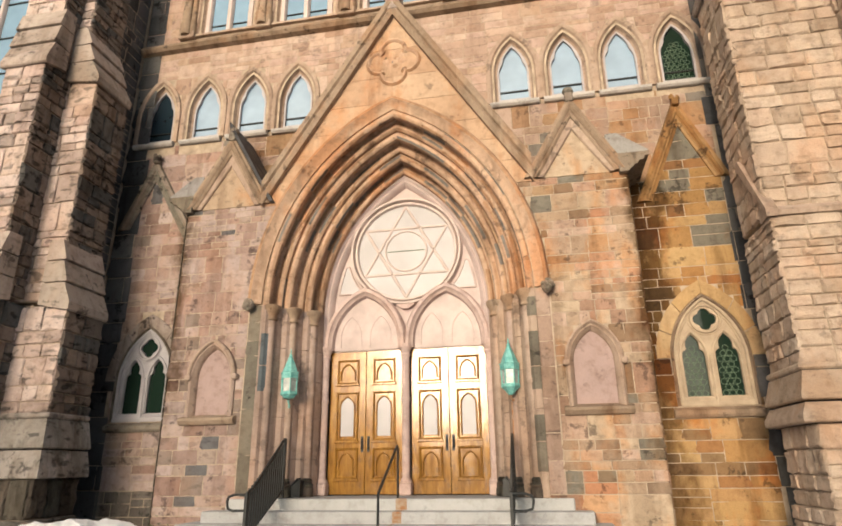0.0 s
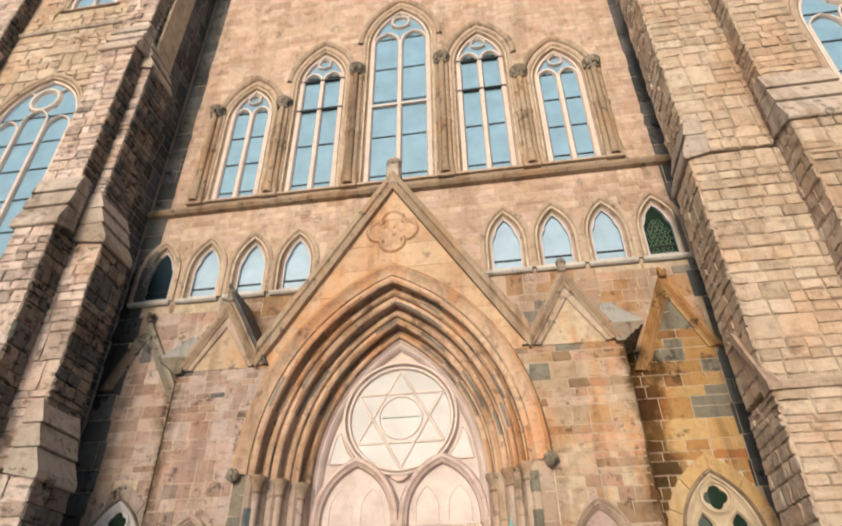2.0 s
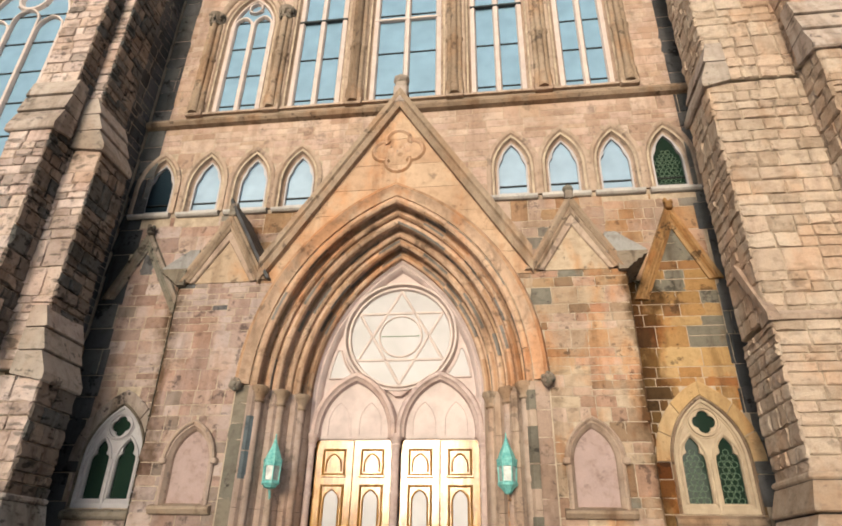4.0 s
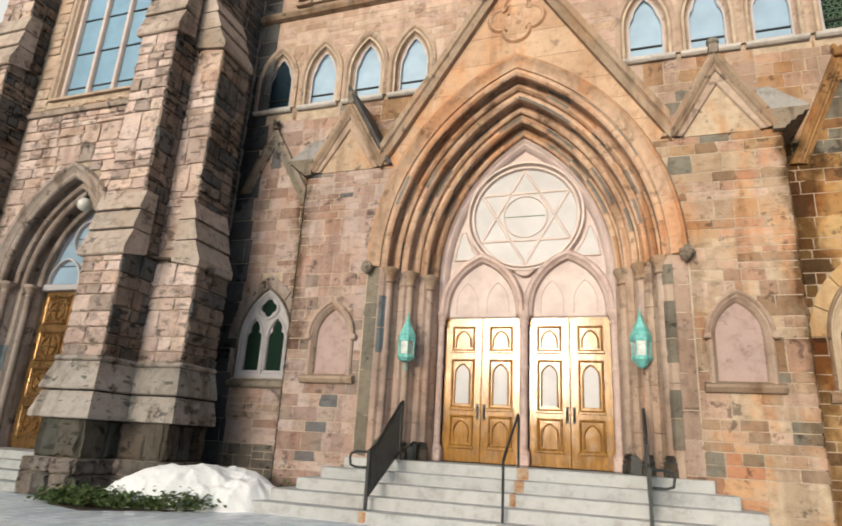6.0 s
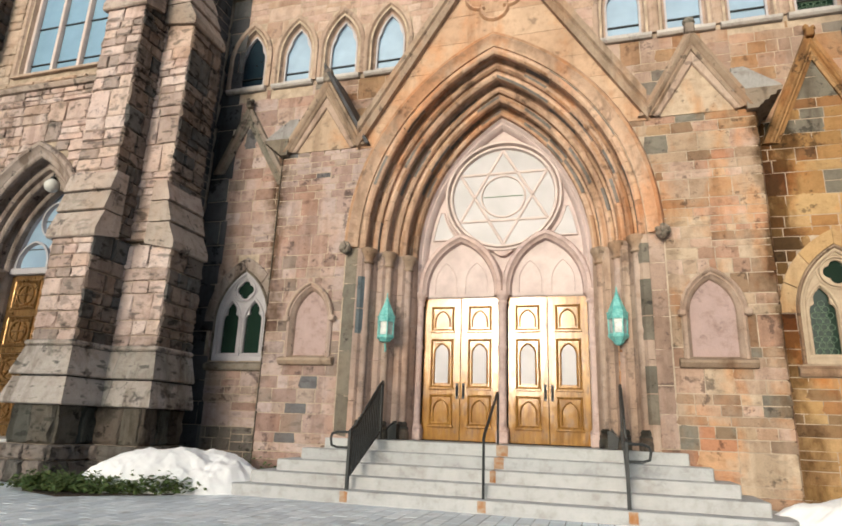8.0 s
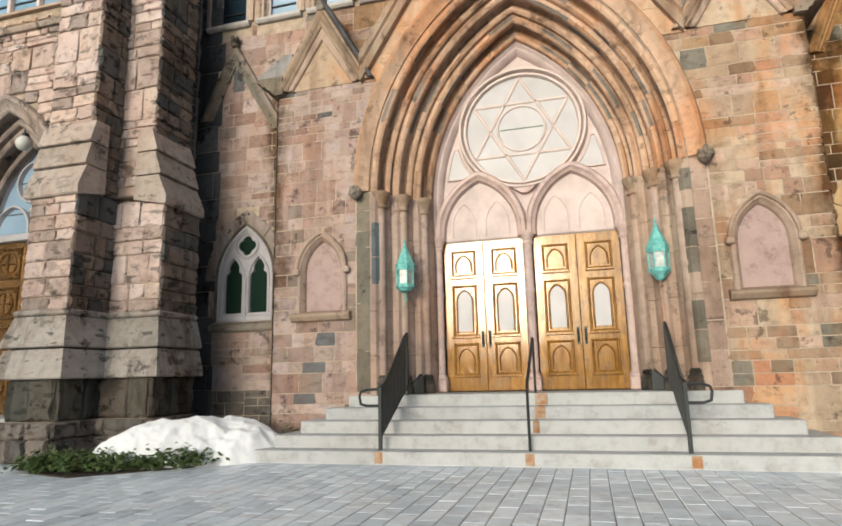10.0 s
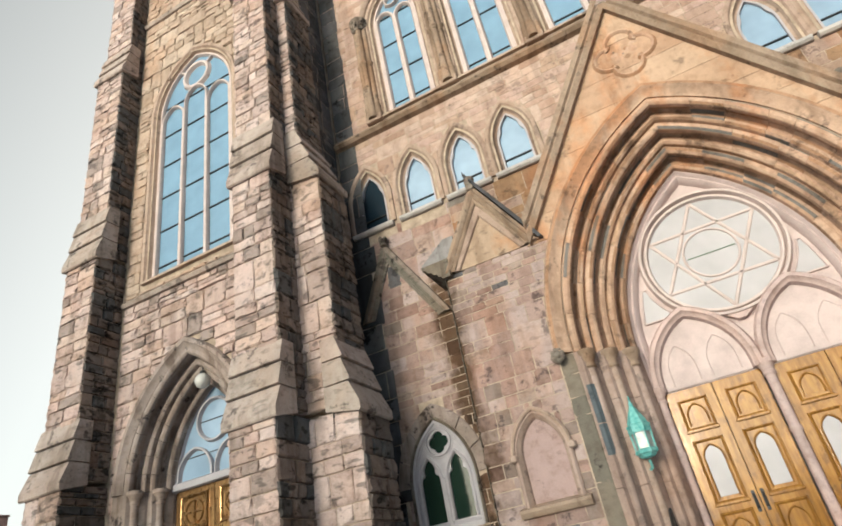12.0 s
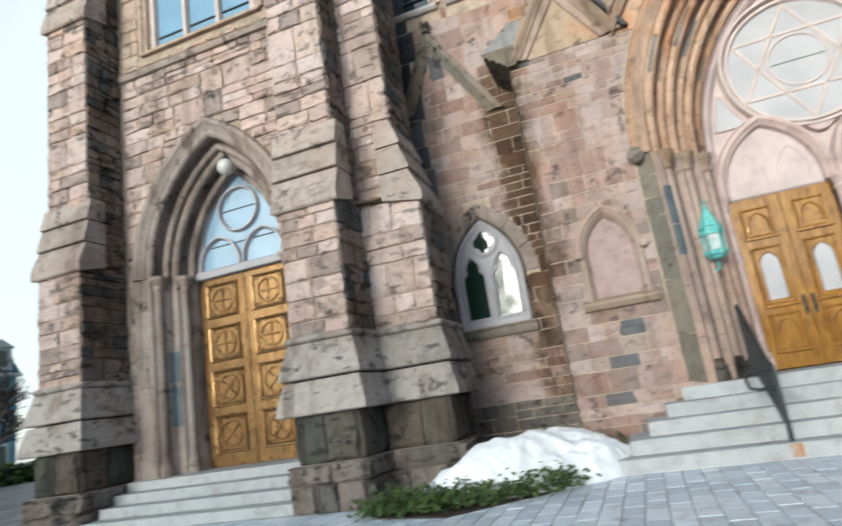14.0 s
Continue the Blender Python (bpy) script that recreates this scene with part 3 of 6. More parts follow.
def core(name, outline, holes, y0, y1, label="", category="wall"):
    """The body of a wall: an outline (x, z) with openings, pushed from y0 to y1."""
    bm = bmesh.new()
    edges = []
    for loop in (outline, *holes):
        vs = [bm.verts.new((x, y0, z)) for x, z in loop]
        edges += [bm.edges.new((vs[i], vs[(i + 1) % len(vs)])) for i in range(len(vs))]
    faces = [f for f in bmesh.ops.triangle_fill(bm, edges=edges, use_beauty=True)["geom"] if isinstance(f, bmesh.types.BMFace)]
    grown = bmesh.ops.extrude_face_region(bm, geom=faces)["geom"]
    bmesh.ops.translate(bm, vec=(0, y1 - y0, 0), verts=[v for v in grown if isinstance(v, bmesh.types.BMVert)])
    bmesh.ops.recalc_face_normals(bm, faces=bm.faces)
    me = bpy.data.meshes.new(name)
    bm.to_mesh(me)
    bm.free()
    me.materials.append(MORTAR)
    return tagged(new(name, me), label, category, kind="structure")

# ---- plan, in metres: x along the facade from the middle of the portal, y into the building ----
LANDING = 0.9
WALL_Y = 1.0
PORTAL = Arch(0.0, 2.6, LANDING, 4.4, 4.05)
LOW_WIN = [Arch(x, 0.62, 2.36, 3.2, 1.1) for x in (-5.65, 5.62)]
LOW_HEAD = [Arch(w.cx, 0.92, 3.22, 3.2, 1.43) for w in LOW_WIN]
SMALL_WIN = [Arch(x, 0.42, 8.95, 9.75, 0.88) for x in (-6.24, -5.0, -3.8, -2.62, 2.5, 3.66, 4.82, 5.98)]
HIGH_WIN = [Arch(-4.68, 0.72, 12.05, 15.3, 1.3), Arch(-2.55, 0.76, 12.05, 16.5, 1.4), Arch(-0.12, 1.0, 12.05, 17.9, 1.8), Arch(2.3, 0.76, 12.05, 16.5, 1.4), Arch(4.47, 0.72, 12.05, 15.3, 1.3)]
NICHES = [Arch(x, 0.36, 2.3, 3.05, 0.57) for x in (-3.5, 3.5)]
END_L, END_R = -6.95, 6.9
SHADE_X = 6.36          # where the near-black strips that stand for corner shade beside the towers begin
SHADE_L = -6.42

# ---- main wall ----
OPEN = LOW_WIN + SMALL_WIN + HIGH_WIN


def low_bay(x0, x1):
    return lambda lo, hi: cut(LOW_HEAD, lo, hi, cut(LOW_WIN, lo, hi, cut(SMALL_WIN, lo, hi, [(x0, x1)], 0.13), 0.05))


def bay_head(inside):
    """The stretches within the bay's gable, or on both sides of it."""
    def spans(lo, hi):
        h = max(0.0, 0.62 * (8.2 - (lo + hi) / 2) / 1.45)
        if inside:
            return [(5.72 - h, min(5.72 + h, SHADE_X))] if h > 0.03 else []
        return cut(SMALL_WIN, lo, hi, [(4.4, 5.72 - h), (5.72 + h, SHADE_X)] if 5.72 + h < SHADE_X - 0.05 else [(4.4, 5.72 - h)], 0.13)
    return spans


def upper(lo, hi):
    spans = [(END_L, SHADE_X + 0.12)]
    if hi > 22.3:
        spans = [(END_L + 1.2 + (hi - 22.3) * 0.75, END_R - 1.2 - (hi - 22.3) * 0.75)]
    return cut(OPEN, lo, hi, spans, 0.2)


def frieze(lo, hi):
    spans = cut(OPEN, lo, hi, [(END_L, SHADE_X + 0.08)], 0.17)
    g = max(0.0, 2.62 * (10.9 - hi) / 4.05) if hi < 10.9 else 0
    return [q for s, e in spans for q in ((s, min(e, -g)), (max(s, g), e)) if q[1] - q[0] > 0.05] if g > 0 else spans


MAIN_EDGE = [(END_L, 0), (-2.6, 0), (-2.6, 4.4)] + [(-PORTAL.at(0, i / 8)[0], PORTAL.at(0, i / 8)[1]) for i in range(1, 8)] + [(0, PORTAL.top())] + [PORTAL.at(0, i / 8) for i in range(7, -1, -1)] + [(2.6, 0), (END_R, 0), (END_R, 22.3), (END_R - 1.2, 22.3), (0, 30.0), (END_L + 1.2, 22.3), (END_L, 22.3)]
wall_main = core("wall_main", MAIN_EDGE, [q.outline(0, 10) for q in OPEN], WALL_Y + 0.03, WALL_Y + 0.6, label="coursed sandstone facade wall with lancet windows between two towers")
MAIN = ((0, WALL_Y + 0.03, 0), (1, 0, 0), (0, 1, 0))
lay(wall_main, MAIN, 0, 1.0, low_bay(SHADE_L, -4.4), S_FOOT, 11, course=(0.22, 0.34), singles=24)
lay(wall_main, MAIN, 1.0, 8.84, low_bay(SHADE_L, -4.4), S_MIXED, 12, singles=130, marks=(2.14, 2.34))
lay(wall_main, MAIN, 0, 1.0, low_bay(4.4, SHADE_X), S_OCHRE, 13, course=(0.26, 0.4), length=(0.5, 0.9), singles=12)
lay(wall_main, MAIN, 1.0, 5.3, low_bay(4.4, SHADE_X), S_OCHRE, 14, singles=90, marks=(2.14, 2.34), course=(0.2, 0.34), length=(0.34, 0.8))
lay(wall_main, MAIN, 5.3, 6.75, low_bay(4.4, SHADE_X), S_BROWN, 24, course=(0.16, 0.26), length=(0.3, 0.7), singles=30)
lay(wall_main, MAIN, 6.75, 8.84, bay_head(True), S_BROWN, 19, course=(0.16, 0.24), length=(0.3, 0.6), singles=30)
lay(wall_main, MAIN, 6.75, 8.84, bay_head(False), S_HIGH, 20, singles=30)
lay(wall_main, MAIN, 6.3, 8.84, lambda lo, hi: [(-4.4, -2.0), (2.0, 4.4)], S_HIGH, 15)
lay(wall_main, MAIN, 8.84, 11.6, frieze, S_TAN, 16)
lay(wall_main, MAIN, 11.9, 26.0, upper, S_TAN, 17, course=(0.2, 0.3))

# near-black stones, toothed into the bays, putting the corner shade beside both towers into colour
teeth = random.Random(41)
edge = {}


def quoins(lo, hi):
    x, q = edge.setdefault(round(lo, 2), [k - (0.0 if lo > 8.5 else teeth.choice((-0.06, 0.0, 0.05, 0.1))) for k in (SHADE_X, -SHADE_L)])
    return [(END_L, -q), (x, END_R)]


lay(wall_main, ((0, WALL_Y + 0.022, 0), (1, 0, 0), (0, 1, 0)), 0, 22, quoins, S_SHADE, 18, course=(0.2, 0.36), length=(0.5, 0.9), proud=0.012, broken=False)
string = Mesh()
for s, e in ((END_L, END_R),):
    string.prism([(WALL_Y + 0.1, 11.56), (WALL_Y - 0.1, 11.62), (WALL_Y - 0.16, 11.7), (WALL_Y - 0.13, 11.78), (WALL_Y - 0.02, 11.9), (WALL_Y + 0.1, 11.92)], "x", s, e)
tagged(part("string_course", string, S_COPE), "moulded sandstone string course under the great windows", "string course", kind="structure")
cope = Mesh()
cope.prism([(WALL_Y - 0.12, 22.3), (WALL_Y - 0.12, 22.45), (WALL_Y + 0.7, 22.5), (WALL_Y + 0.7, 22.3)], "x", END_L, END_L + 1.3)
tagged(part("shoulder_coping", cope, S_SLAB), "stone coping on the facade's shoulder", "coping", kind="structure")


# ---- windows ----
def ring(mb, cx, cz, y, r, w, d, seg=24):
    """A round stone ring with a chamfered section."""
    rows = []
    for i in range(seg + 1):
        a = 2 * math.pi * i / seg
        rows.append([(cx + q * math.cos(a), y + t, cz + q * math.sin(a)) for q, t in ((r, 0.0), (r + w * 0.3, -d), (r + w * 0.7, -d), (r + w, 0.0))])
    return mb.strip(rows, closed=False, caps=False)


def bar(mb, p, q, y, w, d):
    """A straight bar between two points of a wall's face."""
    a, b = Vector(p), Vector(q)
    s = (b - a).normalized()
    n = Vector((-s.y, s.x)) * w / 2
    sec = lambda c: [(c.x + n.x, y, c.y + n.y), (c.x + n.x * 0.5, y - d, c.y + n.y * 0.5), (c.x - n.x * 0.5, y - d, c.y - n.y * 0.5), (c.x - n.x, y, c.y - n.y)]
    return mb.strip([sec(a), sec(b)])


def pane_of(arch, d, y, sill=None, seg=8):
    o = arch.outline(d, seg, sill)
    return Mesh().prism(o, "y", y, y + 0.012)


def cusped(arch, d, tooth, sill, seg=16):
    """The outline of a light whose head is drawn in by one cusp on each side."""
    right = [(arch.a - d, sill)]
    for i in range(seg):
        k = i / seg
        right.append(arch.at(d + tooth * math.exp(-((k - 0.42) / 0.13) ** 2), k))
    return [(arch.cx + x, z) for x, z in right] + [(arch.cx, arch.top(d))] + [(arch.cx - x, z) for x, z in reversed(right)]


SURROUND = [(-0.17, 0.04), (-0.17, -0.02), (-0.13, -0.035), (-0.08, -0.02), (-0.05, 0.03), (0.0, 0.05), (0.03, 0.12), (0.07, 0.14), (0.1, 0.22), (0.1, 0.45)]


def lancet(arch, y, glass, label, group, leaded=False):
    """A small single-light window: moulded surround, wooden sash, glass, sill."""
    w = thing("lancet_window", label, "window", group, at=(arch.cx, y, arch.sill))
    back = Matrix.Translation((-arch.cx, -y, -arch.sill))
    def put(name, mb, m, lab="", sm=0.0):
        ob = part(name, mb, m, w, lab, sm)
        ob.matrix_parent_inverse = back
        return ob
    put("surround", Mesh().strip(arch.sweep(SURROUND, y)), S_DRESS, "moulded sandstone surround", 40)
    put("sash", plate(arch.outline(0.06, 10), [cusped(arch, 0.11, 0.035, arch.sill + 0.16)], y + 0.14, y + 0.2, "sash", WHITE), None, "pale painted sash with a cusped head")
    put("pane", pane_of(arch, 0.1, y + 0.21), glass)
    mb = Mesh().box(arch.cx - arch.a + 0.1, arch.cx + arch.a - 0.1, y + 0.17, y + 0.21, arch.sill + 0.36, arch.sill + 0.385)
    put("glazing_bar", mb, IRON)
    if leaded:
        mb = Mesh()
        for row in range(10):
            for k in range(-4, 5):
                x, z = 0.11 * k + 0.055 * (row % 2), arch.sill + 0.2 + 0.1 * row
                if abs(x) < arch.half(z + 0.05, 0.18) - 0.01:
                    ring(mb, arch.cx + x, z, y + 0.208, 0.042, 0.012, 0.006, 7)
        put("leading", mb, LEADING)
    put("sill", Mesh().prism([(y + 0.3, arch.sill - 0.12), (y - 0.05, arch.sill - 0.12), (y - 0.09, arch.sill - 0.08), (y - 0.09, arch.sill - 0.02), (y + 0.2, arch.sill + 0.13)], "x", arch.cx - arch.a - 0.12, arch.cx + arch.a + 0.1), S_SILL, "pale stone sill")
    return w


for i, a in enumerate(SMALL_WIN):
    lancet(a, WALL_Y, G_BLUE if i == 0 else G_DARK if i == 7 else G_SKY, "small pointed window with dark leaded glass" if i in (0, 7) else "small pointed window with glass coloured like pale blue sky", "small lancets of the frieze", i == 7)


def traceried(arch, y, glass, label, group, lights=2, bars=6, transoms=(), name="tracery_window", trac=LILAC, deep=0.16, thick=0.06):
    """A window of two or three lights under a round eye."""
    w = thing(name, label, "window", group, at=(arch.cx, y, arch.sill))
    back = Matrix.Translation((-arch.cx, -y, -arch.sill))
    def put(nm, mb, m, lab="", sm=0.0):
        ob = part(nm, mb, m, w, lab, sm)
        ob.matrix_parent_inverse = back
        return ob
    g = y + deep
    put("surround", Mesh().strip(arch.sweep(SURROUND, y, 12)), S_DRESS, "moulded sandstone surround", 40)
    put("frame", Mesh().strip(arch.sweep([(0.07, deep + 0.02), (0.07, deep - 0.06), (0.12, deep - 0.07), (0.15, deep), (0.15, deep + 0.02)], y, 12)), trac, "pale tracery frame", 40)
    inner = arch.a - 0.13
    lw = inner * 2 / lights
    top = arch.top(0.13)
    r = inner * (0.36 if lights == 2 else 0.4)
    # where the eye fits under the crown
    cz = top - r * 1.55
    while arch.half(cz + r * 0.5, 0.13) < r * 1.02 + 0.02 and cz > arch.spring:
        cz -= 0.02
    spring = min(cz - r - lw * 0.55, arch.spring + 0.1)
    for k in range(lights):
        cx = arch.cx - inner + lw * (k + 0.5)
        sub = Arch(cx, lw / 2 - 0.005, arch.sill + 0.1, spring - (0.0 if lights == 2 or k == 1 else 0.35), lw * 0.62)
        put("light", Mesh().strip(sub.sweep([(-0.01, 0.02), (-0.01, -0.07), (thick * 0.5, -0.08), (thick, -0.02), (thick, 0.02)], g, 8)), trac, "", 40)
    mb = ring(Mesh(), arch.cx, cz, g + 0.02, r * 0.72, r * 0.34, 0.1)
    put("eye", mb, trac, "round tracery eye", 40)
    # the bars that tie the eye to the frame
    mb = Mesh()
    for an in (35, 145, 215, 325):
        c, s_ = math.cos(radians(an)), math.sin(radians(an))
        far = r * 1.02
        reach = far + 0.03
        while arch.half(cz + reach * s_, 0.1) > abs(reach * c) + 0.02 and reach < far + 0.6 and an < 180:
            reach += 0.02
        bar(mb, (arch.cx + far * c, cz + far * s_), (arch.cx + reach * c, cz + reach * s_), g + 0.02, 0.08, 0.08)
    put("tracery_bar", mb, trac)
    put("pane", pane_of(arch, 0.1, g + 0.02), glass)
    mb = Mesh()
    for k in range(bars):
        z = arch.sill + 0.35 + (spring + lw * 0.3 - arch.sill - 0.35) * k / max(1, bars - 1)
        mb.box(arch.cx - inner, arch.cx + inner, g - 0.012, g + 0.02, z - 0.014, z + 0.014)
    put("saddle_bar", mb, IRON)
    for z in transoms:
        put("transom", Mesh().box(arch.cx - arch.a + 0.06, arch.cx + arch.a - 0.06, g - 0.09, g + 0.02, z - 0.035, z + 0.035, 0.01), IRON if len(transoms) > 1 else trac, "transom bar")
    put("sill", Mesh().prism([(y + 0.3, arch.sill - 0.05), (y - 0.06, arch.sill - 0.06), (y - 0.06, arch.sill), (y + deep, arch.sill + 0.12)], "x", arch.cx - arch.a - 0.12, arch.cx + arch.a + 0.12), S_DRESS)
    return w


def low_window(arch, y, trac, label, leads):
    """A two-light window with cusped heads under a quatrefoil eye, set almost flush in the wall."""
    w = thing("low_tracery_window", label, "window", "low windows beside the portal", at=(arch.cx, y, arch.sill))
    back = Matrix.Translation((-arch.cx, -y, -arch.sill))
    def put(nm, mb, m, lab="", sm=0.0):
        ob = part(nm, mb, m, w, lab, sm)
        ob.matrix_parent_inverse = back
        return ob
    put("hood_mould", Mesh().strip(arch.sweep([(-0.055, 0.03), (-0.055, -0.02), (-0.03, -0.04), (-0.005, -0.01), (-0.005, 0.1)], y, 14)), S_MOSSY if arch.cx < 0 else S_COPE, "thin weathered hood", 40)
    put("frame", Mesh().strip(arch.sweep([(-0.004, 0.12), (-0.004, 0.0), (0.02, -0.01), (0.045, 0.0), (0.055, 0.035), (0.075, 0.03), (0.095, 0.06), (0.1, 0.12)], y, 14)), trac, "moulded outer frame", 40)
    ez = 3.9 + arch.sill - 2.36
    foil = []
    for i in range(48):
        an = 2 * math.pi * i / 48
        ph = (an + math.pi / 4) % (math.pi / 2) - math.pi / 4
        q = 0.095 * math.cos(ph) + math.sqrt(0.0115 - (0.095 * math.sin(ph)) ** 2)
        foil.append((arch.cx + q * math.cos(an), ez + q * math.sin(an)))
    subs = [Arch(arch.cx + k * 0.282, 0.23, arch.sill + 0.16, 3.2, 0.48) for k in (-1, 1)]
    put("tracery_plate", plate(arch.outline(0.05, 14), [cusped(q, 0.035, 0.055, q.sill) for q in subs] + [foil], y + 0.05, y + 0.1, "tracery_plate", trac), None, "pierced tracery plate")
    for q in subs:
        put("light_mould", Mesh().strip(q.sweep([(-0.03, 0.06), (-0.025, 0.02), (0.0, 0.01), (0.02, 0.02), (0.03, 0.06)], y, 12)), trac, "", 40)
    put("eye_mould", ring(ring(Mesh(), arch.cx, ez, y + 0.06, 0.225, 0.05, 0.045, 32), arch.cx, ez, y + 0.06, 0.275, 0.035, 0.025, 32), trac, "round eye moulding", 40)
    put("mullion", Mesh().box(arch.cx - 0.03, arch.cx + 0.03, y - 0.005, y + 0.06, arch.sill - 0.03, 3.25, 0.012), trac)
    put("bottom_rail", Mesh().prism([(y + 0.1, arch.sill - 0.01), (y + 0.0, arch.sill - 0.01), (y + 0.0, arch.sill + 0.07), (y + 0.06, arch.sill + 0.15), (y + 0.1, arch.sill + 0.15)], "x", arch.cx - 0.6, arch.cx + 0.6), trac)
    put("pane", pane_of(arch, 0.05, y + 0.104), G_DARK, "dark glass")
    mb = Mesh()
    for q in subs if leads else ():
        for row in range(12):
            for k in range(-2, 3):
                x, z = 0.112 * (k + 0.5 * (row % 2)), q.sill + 0.05 + 0.1 * row
                if abs(x) < q.half(z + 0.06, 0.06) - 0.02:
                    ring(mb, q.cx + x, z, y + 0.1, 0.046, 0.011, 0.005, 8)
    if leads:
        put("leading", mb, LEADING, "round lead cames")
    put("sill", Mesh().prism([(y + 0.2, 2.14), (y - 0.04, 2.15), (y - 0.07, 2.2), (y - 0.07, 2.27), (y + 0.08, 2.36), (y + 0.2, 2.36)], "x", arch.cx - 0.76, arch.cx + 0.72), S_MOSSY if arch.cx < 0 else S_COPE, "weathered stone sill")
    for sx in (-1, 1):
        for s0, s1 in ((0.0, 0.3), (0.3, 0.62), (0.62, 1.0)):
            rows = []
            for i in range(6):
                k = s0 + 0.006 + (s1 - s0 - (0.012 if s1 < 1 else 0.008)) * i / 5
                rows.append([(arch.cx + sx * arch.at(d, k)[0], y + q, arch.at(d, k)[1]) for d, q in ((-0.3, 0.03), (-0.3, -0.002), (-0.28, -0.008), (-0.07, -0.008), (-0.06, 0.03))])
            part("voussoir", Mesh().strip(rows, closed=True), S_TJAMB if arch.cx < 0 else S_HONEY, wall_main)


for a in LOW_WIN:
    low_window(a, WALL_Y, WHITE if a.cx < 0 else CREAM, "two-light traceried window with dark glass in a white painted frame" if a.cx < 0 else "two-light traceried window with leaded green glass in a cream stone frame", a.cx > 0)
for i, a in enumerate(HIGH_WIN):
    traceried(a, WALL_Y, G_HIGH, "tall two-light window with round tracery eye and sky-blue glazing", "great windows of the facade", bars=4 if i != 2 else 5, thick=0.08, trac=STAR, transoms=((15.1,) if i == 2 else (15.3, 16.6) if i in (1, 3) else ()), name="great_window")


# ---- nook shafts between the great windows ----
def shaft_cluster(x, top):
    c = thing("wall_shaft", "clustered sandstone shafts with carved dark capital between the great windows", "column", "wall shafts", at=(x, WALL_Y, 12.0))
    back = Matrix.Translation((-x, -WALL_Y, -12.0))
    for dx, dy, r in ((-0.13, 0.0, 0.075), (0.0, -0.08, 0.085), (0.13, 0.0, 0.075)):
        mb = Mesh().lathe(x + dx, WALL_Y - 0.04 + dy, [(r * 1.5, 12.0), (r * 1.5, 12.25), (r * 1.2, 12.3), (r * 1.45, 12.4), (r, 12.5), (r, 13.88), (r * 1.4, 13.92), (r * 1.4, 14.0), (r, 14.04), (r, top - 0.02)], 10)
        part("shaft", mb, S_COPE, c, "", 40).matrix_parent_inverse = back
    mb = Mesh().lathe(x, WALL_Y - 0.04, [(0.18, top - 0.06), (0.2, top), (0.17, top + 0.04), (0.2, top + 0.16), (0.26, top + 0.25), (0.27, top + 0.32), (0.2, top + 0.36)], 10)
    for k in range(8):
        a = 2 * math.pi * k / 8
        mb.lathe(x + 0.2 * math.cos(a), WALL_Y - 0.04 + 0.2 * math.sin(a), [(0.03, top + 0.08), (0.06, top + 0.16), (0.05, top + 0.24), (0.02, top + 0.27)], 6)
    part("capital", mb, S_MOSSY, c, "dark carved bell capital", 30).matrix_parent_inverse = back
    mb = Mesh().box(x - 0.22, x + 0.22, WALL_Y - 0.14, WALL_Y + 0.1, 11.92, 12.12, 0.02)
    part("base", mb, S_DRESS, c).matrix_parent_inverse = back


for x, top in ((-5.72, 15.35), (-3.62, 15.35), (-1.42, 16.45), (1.18, 16.45), (3.38, 15.35), (5.42, 15.35)):
    shaft_cluster(x, top)


# ---- hood moulds of the great windows ----
for a in HIGH_WIN:
    h = Arch(a.cx, a.a + 0.34, a.spring + 0.1, a.spring + 0.12, a.rise + 0.38)
    mb = Mesh().strip(h.sweep([(0.0, 0.05), (0.0, -0.05), (0.05, -0.09), (0.12, -0.06), (0.17, 0.0), (0.17, 0.05)], WALL_Y, 12))
    tagged(part("hood_mould", mb, S_DRESS, smooth=40), "pointed sandstone hood mould over a great window", "hood mould", "hood moulds", kind="structure")


# ---- portal block ----
PORTAL_EDGE = [(-4.42, 0), (-2.6, 0), (-2.6, 4.4)] + [(-PORTAL.at(0, i / 8)[0], PORTAL.at(0, i / 8)[1]) for i in range(1, 8)] + [(0, PORTAL.top())] + [PORTAL.at(0, i / 8) for i in range(7, -1, -1)] + [(2.6, 0), (4.42, 0), (4.42, 6.5), (2.66, 6.5), (0, 10.75), (-2.66, 6.5), (-4.42, 6.5)]
portal = core("wall_portal", PORTAL_EDGE, [q.outline(0.0, 8) for q in NICHES], 0.03, WALL_Y + 0.03, label="projecting sandstone portal block with a steep gable")
FRONT = ((0, 0.03, 0), (1, 0, 0), (0, 1, 0))


def pier(x0, x1):
    def spans(lo, hi):
        x = x1 if x0 < 0 else x0
        h = max(2.87, 0) if hi < 4.6 else max(PORTAL.half(lo, -0.28), 0.0)
        s, e = (x0, -h) if x0 < 0 else (h, x1)
        return cut(NICHES, lo, hi, [(s, e)], 0.11)
    return spans


for x0, x1, seed in ((-4.45, -2.6, 21), (2.6, 4.45, 22)):
    lay(portal, FRONT, 0.0, 0.95, lambda lo, hi, a=x0, b=x1: [(a, b)], S_MIXED if x0 < 0 else S_ROSE, seed + 10, course=(0.28, 0.36), length=(0.4, 0.9), singles=12)
    lay(portal, FRONT, 0.95, 6.55, pier(x0, x1), S_MIXED if x0 < 0 else S_ROSE, seed, course=(0.16, 0.27), length=(0.24, 0.5), singles=150, marks=(2.19,))
